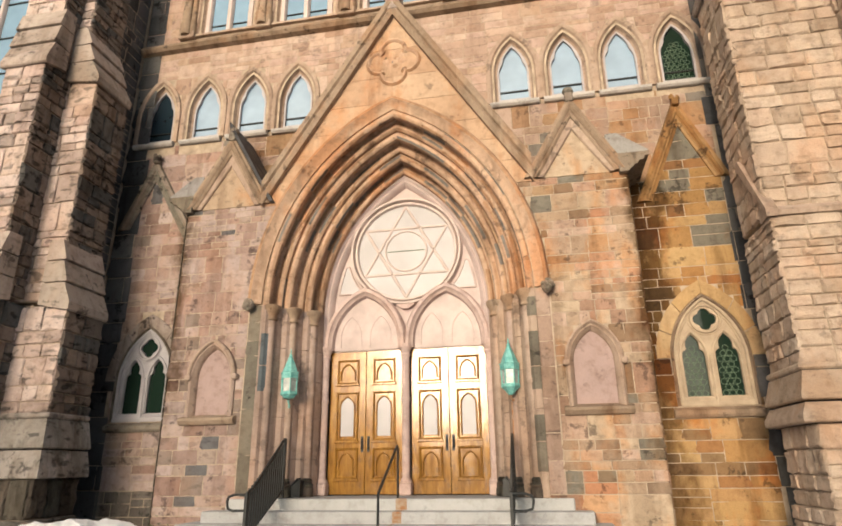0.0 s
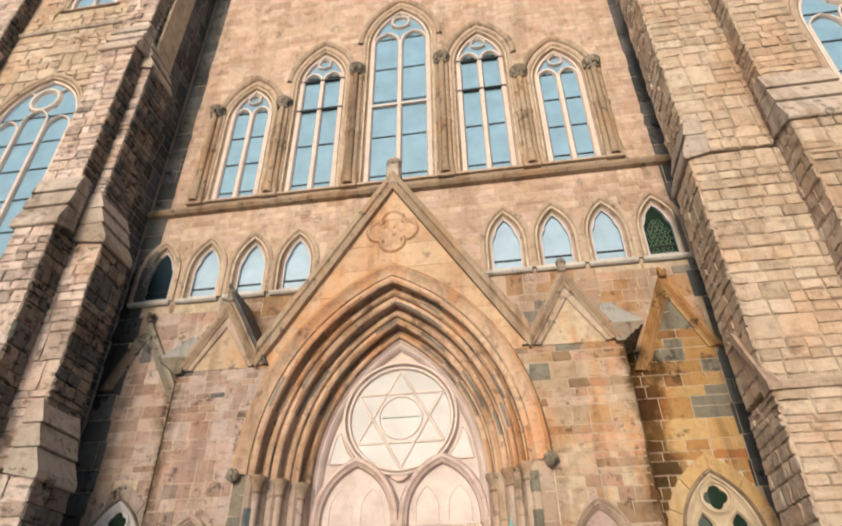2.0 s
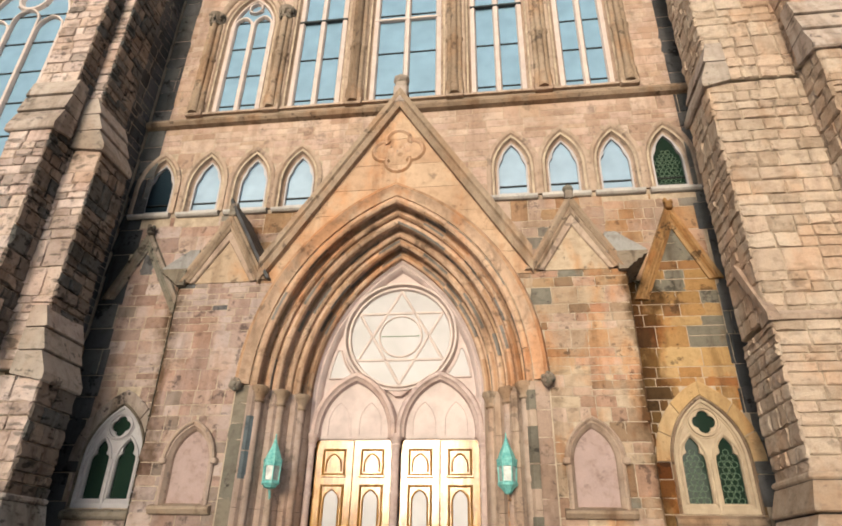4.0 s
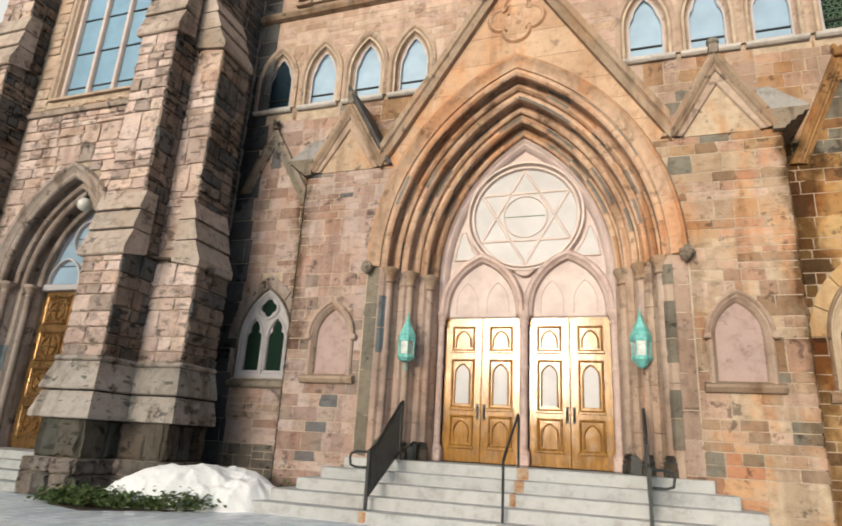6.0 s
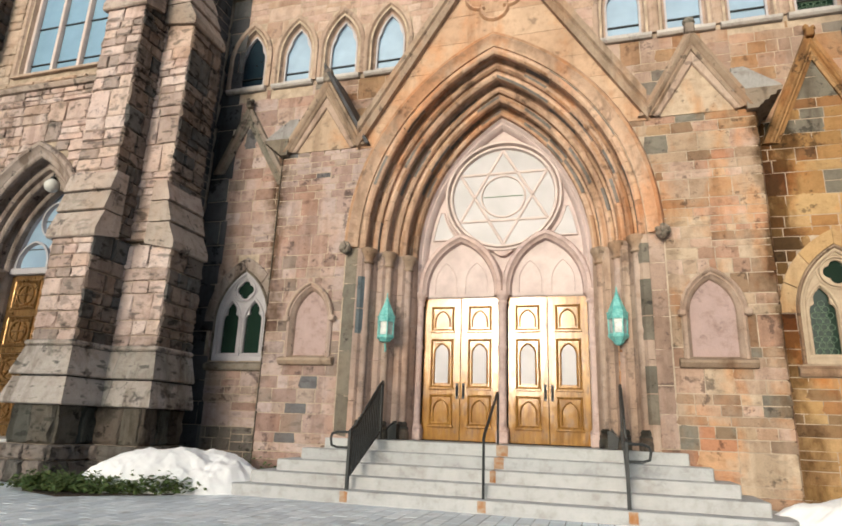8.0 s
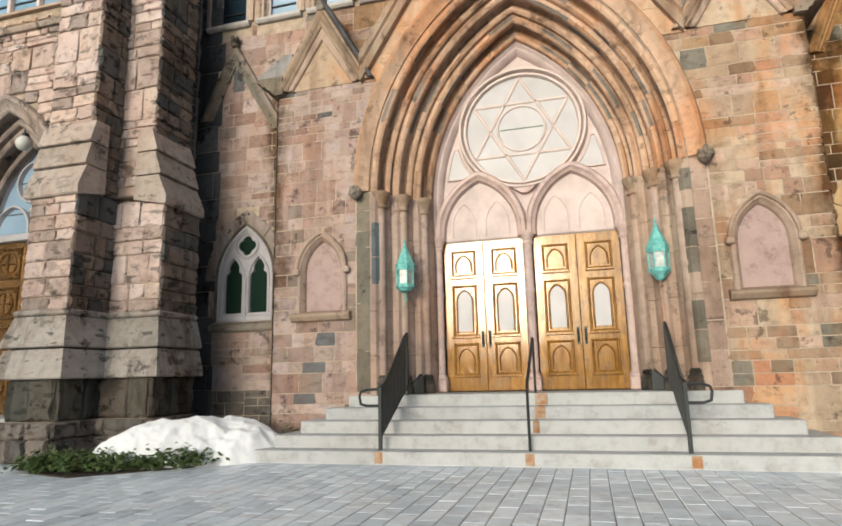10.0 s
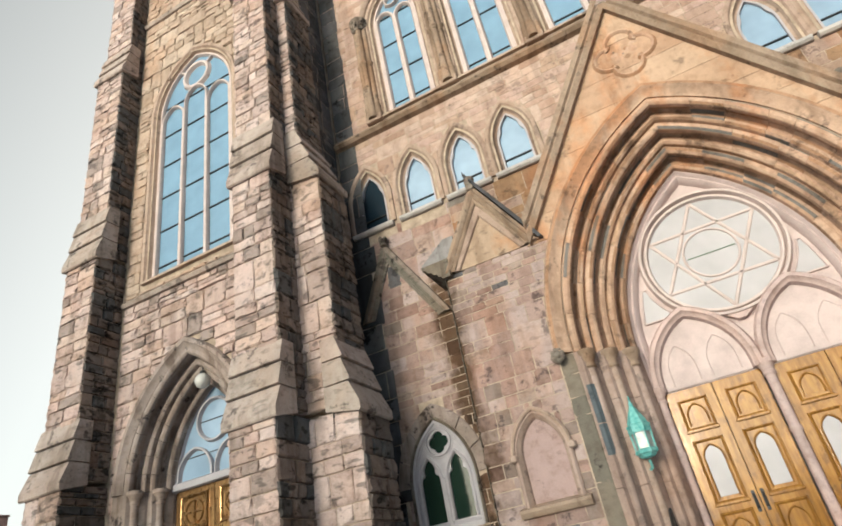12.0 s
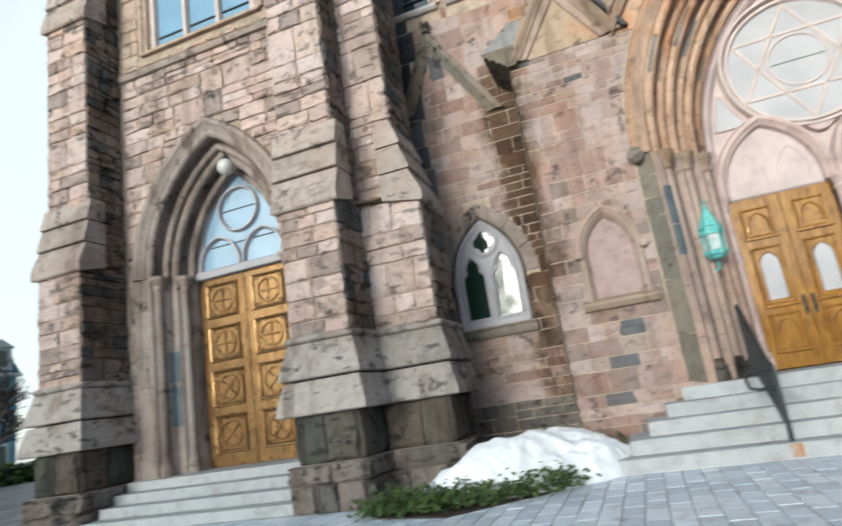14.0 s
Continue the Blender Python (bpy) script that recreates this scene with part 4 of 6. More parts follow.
# strips of large dressed blocks beside the jambs
for sx in (-1, 1):
    lay(portal, FRONT, 0.95, 4.4, lambda lo, hi, sx=sx: [(-2.86, -2.6) if sx < 0 else (2.6, 2.86)], S_OLIVE if sx < 0 else S_HIGH, 25 + sx, course=(0.5, 0.9), length=(0.2, 0.3), singles=8)


def gable_slab(za, zb, sx):
    """A dressed slab of the gable's face, between the arch and the coping."""
    n = 8
    zs = [za + 0.004 + (zb - za - 0.008) * i / n for i in range(n + 1)]
    inner = [(sx * (PORTAL.half(z, -0.2) if z < PORTAL.top(-0.2) else 0.0), z) for z in zs]
    outer = [(sx * max(2.6 * (10.87 - z) / 4.05, 0.0), z) for z in zs]
    mb = Mesh()
    rows = [[(p[0], 0.03, p[1]), (p[0], 0.0, p[1]), (q[0], 0.0, q[1]), (q[0], 0.03, q[1])] for p, q in zip(inner, outer) if abs(q[0]) - abs(p[0]) > 0.02]
    return mb.strip(rows, closed=True) if len(rows) > 1 else None


for sx in (-1, 1):
    for za, zb in ((6.5, 7.0), (7.0, 7.5), (7.5, 8.0), (8.0, 8.62), (8.62, 9.25), (9.25, 9.95), (9.95, 10.8)):
        mb = gable_slab(za, zb, sx)
        if mb:
            part("gable_slab", mb, S_GABLE, portal)
for sx in (-1, 1):
    lay(portal, ((sx * 4.45, 0.0 if sx > 0 else 1.0, 0), (0, sx, 0), (-sx, 0, 0)), 0, 6.55, lambda lo, hi: [(0.03, 1.0)], S_OLIVE if sx < 0 else S_ROSE, 28 + sx, proud=0.02)

# ---- arch orders ----
ORDER = [(0.0, 0.12), (0.0, 0.03), (0.03, 0.0), (0.09, 0.0), (0.13, 0.03), (0.145, 0.08), (0.13, 0.13), (0.09, 0.17), (0.08, 0.25), (0.12, 0.31), (0.17, 0.31), (0.2, 0.26), (0.25, 0.25), (0.29, 0.28), (0.3, 0.32), (0.3, 0.42)]
arch_thing = thing("portal_arch", "deeply moulded pointed sandstone arch of three orders with voussoirs", "arch", kind="structure", at=(0, 0, 4.4))
ABACK = Matrix.Translation((0, 0, -4.4))
rng = random.Random(5)
for k in range(3):
    prof = [(d + 0.3 * k, q + 0.33 * k) for d, q in ORDER]
    for sx in (-1, 1):
        n = 8 - k
        cuts = sorted([0, 1] + [(i + rng.uniform(-0.2, 0.2)) / n for i in range(1, n)])
        for s0, s1 in zip(cuts, cuts[1:]):
            gap = 0.0008
            rows = []
            for i in range(5):
                s = s0 + gap + (s1 - s0 - 2 * gap) * i / 4 if s1 < 1 else s0 + gap + (1 - s0 - gap) * i / 4
                rows.append([(sx * PORTAL.at(d, s)[0], q, PORTAL.at(d, s)[1]) for d, q in prof] + [(sx * PORTAL.at(prof[0][0], s)[0], prof[-1][1], PORTAL.at(prof[0][0], s)[1])])
            part("voussoir", Mesh().strip(rows, closed=True), S_ARCH, arch_thing, "", 35).matrix_parent_inverse = ABACK
hood = Arch(0.0, 2.88, 4.42, 4.44, 4.3)
part("hood_mould", Mesh().strip(hood.sweep([(0.0, 0.06), (0.0, -0.06), (0.04, -0.13), (0.1, -0.14), (0.15, -0.09), (0.2, -0.04), (0.27, -0.01), (0.27, 0.06)], 0.0, 16)), S_ARCH, arch_thing, "", 40).matrix_parent_inverse = ABACK
for sx in (-1, 1):
    mb = Mesh()
    for i in range(26):
        a, b = rng.uniform(0, 6.28), rng.uniform(-1, 1)
        c = Vector((sx * 2.84 + 0.09 * math.cos(a) * math.sqrt(1 - b * b), -0.1 + 0.08 * math.sin(a) * math.sqrt(1 - b * b), 4.4 + 0.1 * b))
        s = rng.uniform(0.03, 0.05)
        mb.lathe(c.x, c.y, [(s * 0.3, c.z - s), (s, c.z - s * 0.3), (s, c.z + s * 0.3), (s * 0.3, c.z + s)], 6)
    mb.lathe(sx * 2.84, -0.06, [(0.03, 4.28), (0.1, 4.34), (0.12, 4.4), (0.1, 4.46), (0.03, 4.52)], 10)
    part("foliage_boss", mb, S_MOSSY, arch_thing, "carved foliage label stop").matrix_parent_inverse = ABACK

# ---- jambs: stepped stone, shafts, capitals, bases ----
for sx in (-1, 1):
    jamb = thing("portal_jamb", "stepped sandstone door jamb with slender shafts and moulded capitals", "jamb", kind="structure", at=(sx * 2.1, 0.5, LANDING))
    JB = Matrix.Translation((-sx * 2.1, -0.5, -LANDING))
    zs = [LANDING, 1.55, 2.3, 3.0, 3.6, 4.4]
    for a, b in zip(zs, zs[1:]):
        mb = Mesh()
        pts = [(2.6, 0.0), (2.5, 0.0), (2.42, 0.1), (2.34, 0.22), (2.3, 0.33), (2.2, 0.33), (2.12, 0.43), (2.04, 0.55), (2.0, 0.66), (1.9, 0.66), (1.82, 0.76), (1.74, 0.88), (1.7, 1.0), (1.7, 1.2), (2.6, 1.2)]
        mb.prism([(sx * x, y) for x, y in pts], "z", a + 0.004, b - 0.004)
        part("jamb_stone", mb, S_DRESS if sx > 0 else S_JAMB, jamb).matrix_parent_inverse = JB
    if sx < 0:
        for za, zb in ((2.76, 3.22), (3.24, 3.84)):
            part("slate_patch", Mesh().prism([(-2.56, -0.008), (-2.495, -0.008), (-2.4, 0.11), (-2.36, 0.17), (-2.5, 0.2), (-2.56, 0.1)], "z", za, zb), BLUESTONE, jamb, "blue-grey slate patch stone").matrix_parent_inverse = JB
    else:
        for za, zb in ((1.3, 1.76), (1.78, 2.2), (2.62, 3.0), (3.02, 3.62), (3.9, 4.24)):
            part("olive_patch", Mesh().prism([(2.61, -0.008), (2.495, -0.008), (2.4, 0.11), (2.38, 0.14), (2.5, 0.2), (2.61, 0.1)], "z", za, zb), S_OLIVE, jamb, "dark olive weathered patch stone").matrix_parent_inverse = JB
    for k in range(3):
        x, y = sx * (2.44 - 0.3 * k), 0.14 + 0.33 * k
        mb = Mesh().lathe(x, y, [(0.085, 1.2), (0.085, 2.72), (0.1, 2.75), (0.1, 2.8), (0.085, 2.83), (0.085, 4.12)], 14)
        part("shaft", mb, S_JAMB, jamb, "", 40).matrix_parent_inverse = JB
        mb = Mesh().lathe(x, y, [(0.095, 4.1), (0.12, 4.13), (0.1, 4.17), (0.1, 4.2), (0.15, 4.3), (0.17, 4.33), (0.17, 4.4), (0.13, 4.42)], 14)
        part("capital", mb, S_COPE, jamb, "moulded capital", 35).matrix_parent_inverse = JB
        mb = Mesh().lathe(x, y, [(0.15, LANDING), (0.15, 1.02), (0.13, 1.06), (0.145, 1.1), (0.11, 1.14), (0.12, 1.18), (0.09, 1.22)], 14)
        part("base", mb, S_PLINTH, jamb, "moulded base", 35).matrix_parent_inverse = JB

# ---- gable copings, finials ----


def coping(mb, x0, z0, x1, z1, y0, y1, w):
    """A sloping coping from foot to crown, with a moulded section."""
    a, b = Vector((x0, z0)), Vector((x1, z1))
    s = (b - a).normalized()
    n = Vector((-s.y, s.x))
    if n.y < 0:
        n = -n
    sec = [(0.0, y0 + 0.05), (0.0, y0), (w * 0.35, y0 - 0.03), (w * 0.5, y0 + 0.0), (w * 0.62, y0 - 0.05), (w, y0 - 0.05), (w * 1.12, y0 + 0.04), (w * 1.12, y1), (0.0, y1)]
    rows = []
    for p in (a, b):
        row = []
        for h, y in sec:
            q = p + n * h
            if abs(s.x) > 1e-4:
                q = q + s * ((p.x - q.x) / s.x)
            row.append((q.x, y, q.y))
        rows.append(row)
    return mb.strip(rows, closed=True)


def rake(mb, x0, z0, x1, z1, sec, y=0.0):
    """A sloping moulding from foot to crown, mitred upright at both ends. sec: (height over the slope, depth)."""
    a, b = Vector((x0, z0)), Vector((x1, z1))
    s = (b - a).normalized()
    n = Vector((-s.y, s.x)) if s.x > 0 else Vector((s.y, -s.x))
    rows = []
    for p in (a, b):
        row = []
        for h, d in sec:
            q = p + n * h
            q = q + s * ((p.x - q.x) / s.x) if p is b else q + s * ((p.y - q.y) / s.y)
            row.append((q.x, y + d, q.y))
        rows.append(row)
    return mb.strip(rows, closed=True)


gable = thing("portal_gable", "steep sandstone gable coping with a stump finial above the portal", "gable", kind="structure", at=(0, 0, 7))
GB = Matrix.Translation((0, 0, -7))
for sx in (-1, 1):
    n = 4
    for i in range(n):
        p, q = (2.73 - 2.73 * i / n, 6.48 + 4.32 * i / n), (2.73 - 2.73 * (i + 1) / n, 6.48 + 4.32 * (i + 1) / n)
        part("coping_stone", coping(Mesh(), sx * p[0], p[1], sx * q[0], q[1], -0.12, WALL_Y, 0.28), S_COPE, gable).matrix_parent_inverse = GB
part("finial", Mesh().box(-0.16, 0.16, -0.16, 0.3, 10.9, 11.42, 0.03).box(-0.13, 0.13, -0.12, 0.2, 11.4, 11.6, 0.03).lathe(0.0, 0.0, [(0.15, 11.58), (0.19, 11.64), (0.19, 11.72), (0.13, 11.78)], 8), S_SLAB, gable, "broken finial stump").matrix_parent_inverse = GB
# carved panel in the gable
mb = Mesh()
rows = []
for an in (0, 90, 180, 270):
    for k in range(11):
        a = radians(an - 112 + 22.4 * k)
        ox, oz = 0.29 * math.cos(radians(an)), 9.62 + 0.29 * math.sin(radians(an))
        rows.append([(ox + q * math.cos(a), t, oz + q * math.sin(a)) for q, t in ((0.22, 0.004), (0.24, -0.035), (0.27, -0.05), (0.3, -0.03), (0.32, 0.004))])
mb.strip(rows + rows[:1], caps=False)
lump = random.Random(12)
for _ in range(16):
    a, q = lump.uniform(0, 6.28), lump.uniform(0.0, 0.26)
    s = lump.uniform(0.05, 0.11)
    mb.add([(q * math.cos(a) + s * math.cos(j), 0.004, 9.62 + q * math.sin(a) + s * math.sin(j)) for j in range(6)] + [(q * math.cos(a), -0.035, 9.62 + q * math.sin(a))], [(j, (j + 1) % 6, 6) for j in range(6)])
part("carved_foil", mb, S_ARCH, gable, "worn carved quatrefoil", 40).matrix_parent_inverse = GB

for sx in (-1, 1):
    cx = sx * 3.53
    g = thing("pier_gable", "small steep stone gable crowning a portal pier", "gable", "pier gables", "structure", at=(cx, 0, 7))
    b = Matrix.Translation((-cx, 0, -7))
    part("gable_face", Mesh().prism([(cx - 0.68, 6.55), (cx + 0.68, 6.55), (cx, 7.62)], "y", 0.02, 0.95), S_ROSE, g, "stained triangular panel").matrix_parent_inverse = b
    for s2 in (-1, 1):
        # two courses of coping: a pale inner band and a moulded weathered outer one
        part("inner_band", rake(Mesh(), cx + s2 * 0.6, 6.55, cx, 7.5, [(0.0, 0.03), (0.0, -0.01), (0.02, -0.03), (0.13, -0.03), (0.15, 0.0), (0.15, 0.5), (0.0, 0.5)]), S_DRESS, g, "pale dressed band").matrix_parent_inverse = b
        part("coping_stone", rake(Mesh(), cx + s2 * 0.695, 6.55, cx, 7.78, [(0.0, 0.0), (0.0, -0.05), (0.04, -0.08), (0.07, -0.05), (0.1, -0.1), (0.14, -0.12), (0.17, -0.08), (0.22, -0.08), (0.24, 0.0), (0.24, 1.0), (0.0, 1.0)]), S_COPE, g, "", 35).matrix_parent_inverse = b
    part("finial", Mesh().box(cx - 0.08, cx + 0.08, -0.13, 0.06, 8.08, 8.28, 0.02).lathe(cx, -0.04, [(0.07, 8.26), (0.11, 8.32), (0.1, 8.38), (0.04, 8.43)], 8), S_MOSSY, g, "broken finial stump").matrix_parent_inverse = b
    if sx < 0:
        part("lead_flashing", rake(Mesh(), cx + 0.695, 6.55, cx - 0.08, 7.92, [(0.245, -0.13), (0.31, -0.13), (0.31, 0.98), (0.245, 0.98)]), DARK, g, "black lead flashing").matrix_parent_inverse = b
    # moulded eaves cap along the outer flank of the pier, under a sloping slab
    o = sx * 4.42
    steps = ((-0.12, 6.48), (0.05, 6.48), (0.07, 6.53), (0.12, 6.54), (0.14, 6.6), (0.21, 6.61), (0.24, 6.68), (0.32, 6.69), (0.35, 6.76), (0.42, 6.77), (0.44, 6.85), (-0.12, 6.85))
    part("flank_cap", Mesh().prism([(o + sx * x, z) for x, z in steps], "y", -0.1, 1.0), S_MOSSY, g, "moulded eaves stone").matrix_parent_inverse = b
    mb = Mesh().prism([(o + sx * 0.43, 6.856), (o + sx * 0.43, 6.9), (o - sx * 0.1, 7.3), (o - sx * 0.3, 7.3), (o - sx * 0.3, 6.856)], "y", -0.06, 1.0)
    part("cap_slab", mb, S_GREY, g, "sloping grey slab").matrix_parent_inverse = b
    # steep gable over the window bay, behind
    wx = 5.72 if sx > 0 else -6.04
    g2 = thing("bay_gable", "rust-brown stone gable coping over the low window bay" if sx > 0 else "mossy grey stone gable coping over the low window bay", "gable", "bay gables", "structure", at=(wx, WALL_Y, 7.2))
    b2 = Matrix.Translation((-wx, -WALL_Y, -7.2))
    for s2 in (-1, 1):
        foot = (0.52, 6.72) if s2 == sx else (0.7, 6.3) if sx > 0 else (0.93, 6.34)
        part("coping_stone", rake(Mesh(), wx + s2 * foot[0], foot[1], wx, 7.92, [(0.0, 0.05), (0.0, -0.015), (0.05, -0.02), (0.07, -0.045), (0.1, -0.04), (0.12, -0.07), (0.16, -0.085), (0.19, -0.06), (0.25, -0.06), (0.27, 0.0), (0.27, 0.05)], WALL_Y), S_MOSSY if sx < 0 else S_RUSTY, g2, "", 35).matrix_parent_inverse = b2
    part("finial", Mesh().box(wx - 0.07, wx + 0.07, WALL_Y - 0.16, WALL_Y, 8.34, 8.52, 0.02).lathe(wx - 0.05, WALL_Y - 0.09, [(0.05, 8.5), (0.06, 8.56), (0.02, 8.62)], 6).lathe(wx + 0.06, WALL_Y - 0.09, [(0.05, 8.5), (0.05, 8.54), (0.02, 8.58)], 6), S_MOSSY if sx < 0 else S_RUSTY, g2, "broken finial stump").matrix_parent_inverse = b2

# ---- blind niches ----
for a in NICHES:
    w = thing("blind_niche", "blind pointed niche with smooth pink stone and a moulded sill", "niche", "blind niches", "structure", at=(a.cx, 0, a.sill))
    b = Matrix.Translation((-a.cx, 0, -a.sill))
    part("surround", Mesh().strip(a.sweep([(-0.11, 0.05), (-0.11, -0.01), (-0.075, -0.045), (-0.04, -0.04), (-0.02, 0.0), (0.005, 0.03), (0.015, 0.05), (0.03, 0.11), (0.03, 0.2)], 0.0)), S_JAMB if a.cx < 0 else S_DRESS, w, "", 40).matrix_parent_inverse = b
    part("infill", pane_of(a, 0.0, 0.1), S_NICHE, w, "smooth pale pink infill slab").matrix_parent_inverse = b
    mb = Mesh().prism([(0.1, a.sill - 0.14), (-0.06, a.sill - 0.12), (-0.12, a.sill - 0.05), (-0.12, a.sill - 0.01), (0.1, a.sill + 0.06)], "x", a.cx - 0.55, a.cx + 0.55)
    part("sill", mb, S_COPE, w).matrix_parent_inverse = b
    hood2 = Arch(a.cx, a.a + 0.13, a.spring - 0.02, a.spring, a.rise + 0.15)
    part("hood_mould", Mesh().strip(hood2.sweep([(0.0, 0.04), (0.0, -0.07), (0.03, -0.1), (0.06, -0.08), (0.07, 0.04)], 0.0, 10)), S_DRESS, w, "pointed hood", 40).matrix_parent_inverse = b
    for sx in (-1, 1):
        part("label_stop", Mesh().box(a.cx + sx * 0.47 - 0.05, a.cx + sx * 0.47 + 0.07, -0.1, 0.05, a.spring - 0.06, a.spring + 0.05, 0.02), S_JAMB if a.cx < 0 else S_DRESS, w).matrix_parent_inverse = b

# ---- tympanum and doors of the portal ----
TY = 1.14
tymp = thing("portal_tympanum", "pale tympanum with a round star window above two blind arches", "tympanum", kind="structure", at=(0, TY, 3.7))
TB = Matrix.Translation((0, -TY, -3.7))


def tput(name, mb, m, label="", smooth=0.0):
    ob = part(name, mb, m, tymp, label, smooth)
    ob.matrix_parent_inverse = TB
    return ob


INNER = Arch(0, 1.74, 3.64, 4.4, PORTAL.top(0.88) - 4.4)
tput("backing", pane_of(INNER, 0.0, TY + 0.1, 3.64, 14), LILAC)
tput("frame", Mesh().strip(INNER.sweep([(-0.04, 0.1), (-0.04, -0.1), (0.04, -0.1), (0.09, -0.04), (0.12, -0.06), (0.17, -0.02), (0.2, 0.1)], TY, 16)), LILAC, "", 40)
RC, RR = 5.74, 1.02
mb = ring(Mesh(), 0, RC, TY + 0.1, RR, 0.1, 0.1, 48)
ring(mb, 0, RC, TY + 0.1, RR + 0.09, 0.1, 0.15, 48)
tput("rose_rim", mb, STAR, "moulded round rim", 40)
disc = Mesh().prism([(RR * 1.02 * math.cos(2 * math.pi * i / 48), RC + RR * 1.02 * math.sin(2 * math.pi * i / 48)) for i in range(48)], "y", TY + 0.075, TY + 0.095)
tput("rose_pane", disc, G_ROSE, "pale reflecting round glazing")
mb = Mesh()
star = [(RR * math.cos(radians(90 + 60 * i)), RC + RR * math.sin(radians(90 + 60 * i))) for i in range(6)]
for i in range(6):
    bar(mb, star[i], star[(i + 2) % 6], TY + 0.08, 0.07, 0.03)
ring(mb, 0, RC, TY + 0.08, 0.42, 0.05, 0.035, 32)
tput("star_tracery", mb, STAR, "six-pointed star tracery")
tput("saddle_bar", Mesh().box(-0.4, 0.4, TY + 0.06, TY + 0.075, RC - 0.007, RC + 0.007), LEADING)
for sx in (-1, 1):
    sub = Arch(sx * 0.84, 0.8, 3.66, 3.78, 1.12)
    tput("blind_panel", pane_of(sub, 0.02, TY + 0.07, 3.66, 10), LILAC)
    tput("sub_arch", Mesh().strip(sub.sweep([(-0.06, 0.1), (-0.06, -0.02), (-0.02, -0.1), (0.04, -0.11), (0.07, -0.05), (0.11, -0.03), (0.14, 0.08)], TY, 12)), S_PINK, "", 40)
    for k in (-1, 1):
        small = Arch(sx * 0.84 + k * 0.31, 0.25, 3.72, 3.95, 0.45)
        tput("blind_light", Mesh().strip(small.sweep([(0.0, 0.07), (0.0, 0.06), (0.03, 0.058), (0.045, 0.07)], TY, 8)), LILAC)
    # spandrel lights between the rose and the frame
    zs = [4.86 + 0.1 * k for k in range(13)]
    edge_in = [(math.sqrt((RR + 0.25) ** 2 - (z - RC) ** 2), z) for z in zs]
    edge_out = [(INNER.half(z, 0.26), z) for z in zs]
    keep = [k for k in range(len(zs)) if edge_out[k][0] - edge_in[k][0] > 0.03]
    q = [(sx * edge_out[k][0], zs[k]) for k in keep] + [(sx * edge_in[k][0], zs[k]) for k in reversed(keep)]
    tput("spandrel_light", Mesh().prism(q, "y", TY + 0.08, TY + 0.095), G_ROSE, "pale spandrel glazing")
    mb = Mesh()
    for i in range(len(q)):
        bar(mb, q[i], q[(i + 1) % len(q)], TY + 0.095, 0.045, 0.04)
    tput("spandrel_moulding", mb, LILAC)
mb = Mesh().prism([(-0.2, 4.56), (0.2, 4.56), (0.06, 4.46), (-0.06, 4.46)], "y", TY - 0.02, TY + 0.1)
tput("keystone_drop", mb, S_PINK)

DOOR_TOP = 3.66
for x, nm in ((-1.66, 0), (0.0, 1), (1.66, 2)):
    c = thing("door_column", "slender lilac stone door column with a small capital", "column", "columns between the doors", "structure", at=(x, TY, LANDING))
    b = Matrix.Translation((-x, -TY, -LANDING))
    part("shaft", Mesh().lathe(x, TY + 0.02, [(0.085, LANDING + 0.28), (0.075, LANDING + 0.34), (0.075, 2.6), (0.09, 2.62), (0.09, 2.67), (0.075, 2.7), (0.075, 3.5)], 14), S_PINK, c, "", 40).matrix_parent_inverse = b
    part("capital", Mesh().lathe(x, TY + 0.02, [(0.09, 3.48), (0.1, 3.52), (0.085, 3.55), (0.12, 3.64), (0.14, 3.68), (0.14, 3.73), (0.1, 3.75)], 14), S_PINK, c, "", 35).matrix_parent_inverse = b
    part("base", Mesh().box(x - 0.11, x + 0.11, TY - 0.1, TY + 0.14, LANDING, LANDING + 0.22, 0.02).lathe(x, TY + 0.02, [(0.11, LANDING + 0.2), (0.12, LANDING + 0.24), (0.09, LANDING + 0.3)], 14), S_PINK, c, "", 35).matrix_parent_inverse = b


def panel_frame(mb, x0, x1, z0, z1, y, w, d):
    """A raised moulding round a rectangle."""
    rows = []
    for x, z, ix, iz in ((x0, z0, 1, 1), (x1, z0, -1, 1), (x1, z1, -1, -1), (x0, z1, 1, -1), (x0, z0, 1, 1)):
        rows.append([(x, y, z), (x + ix * w * 0.25, y - d, z + iz * w * 0.25), (x + ix * w * 0.6, y - d * 0.8, z + iz * w * 0.6), (x + ix * w, y, z + iz * w)])
    return mb.strip(rows, caps=False)


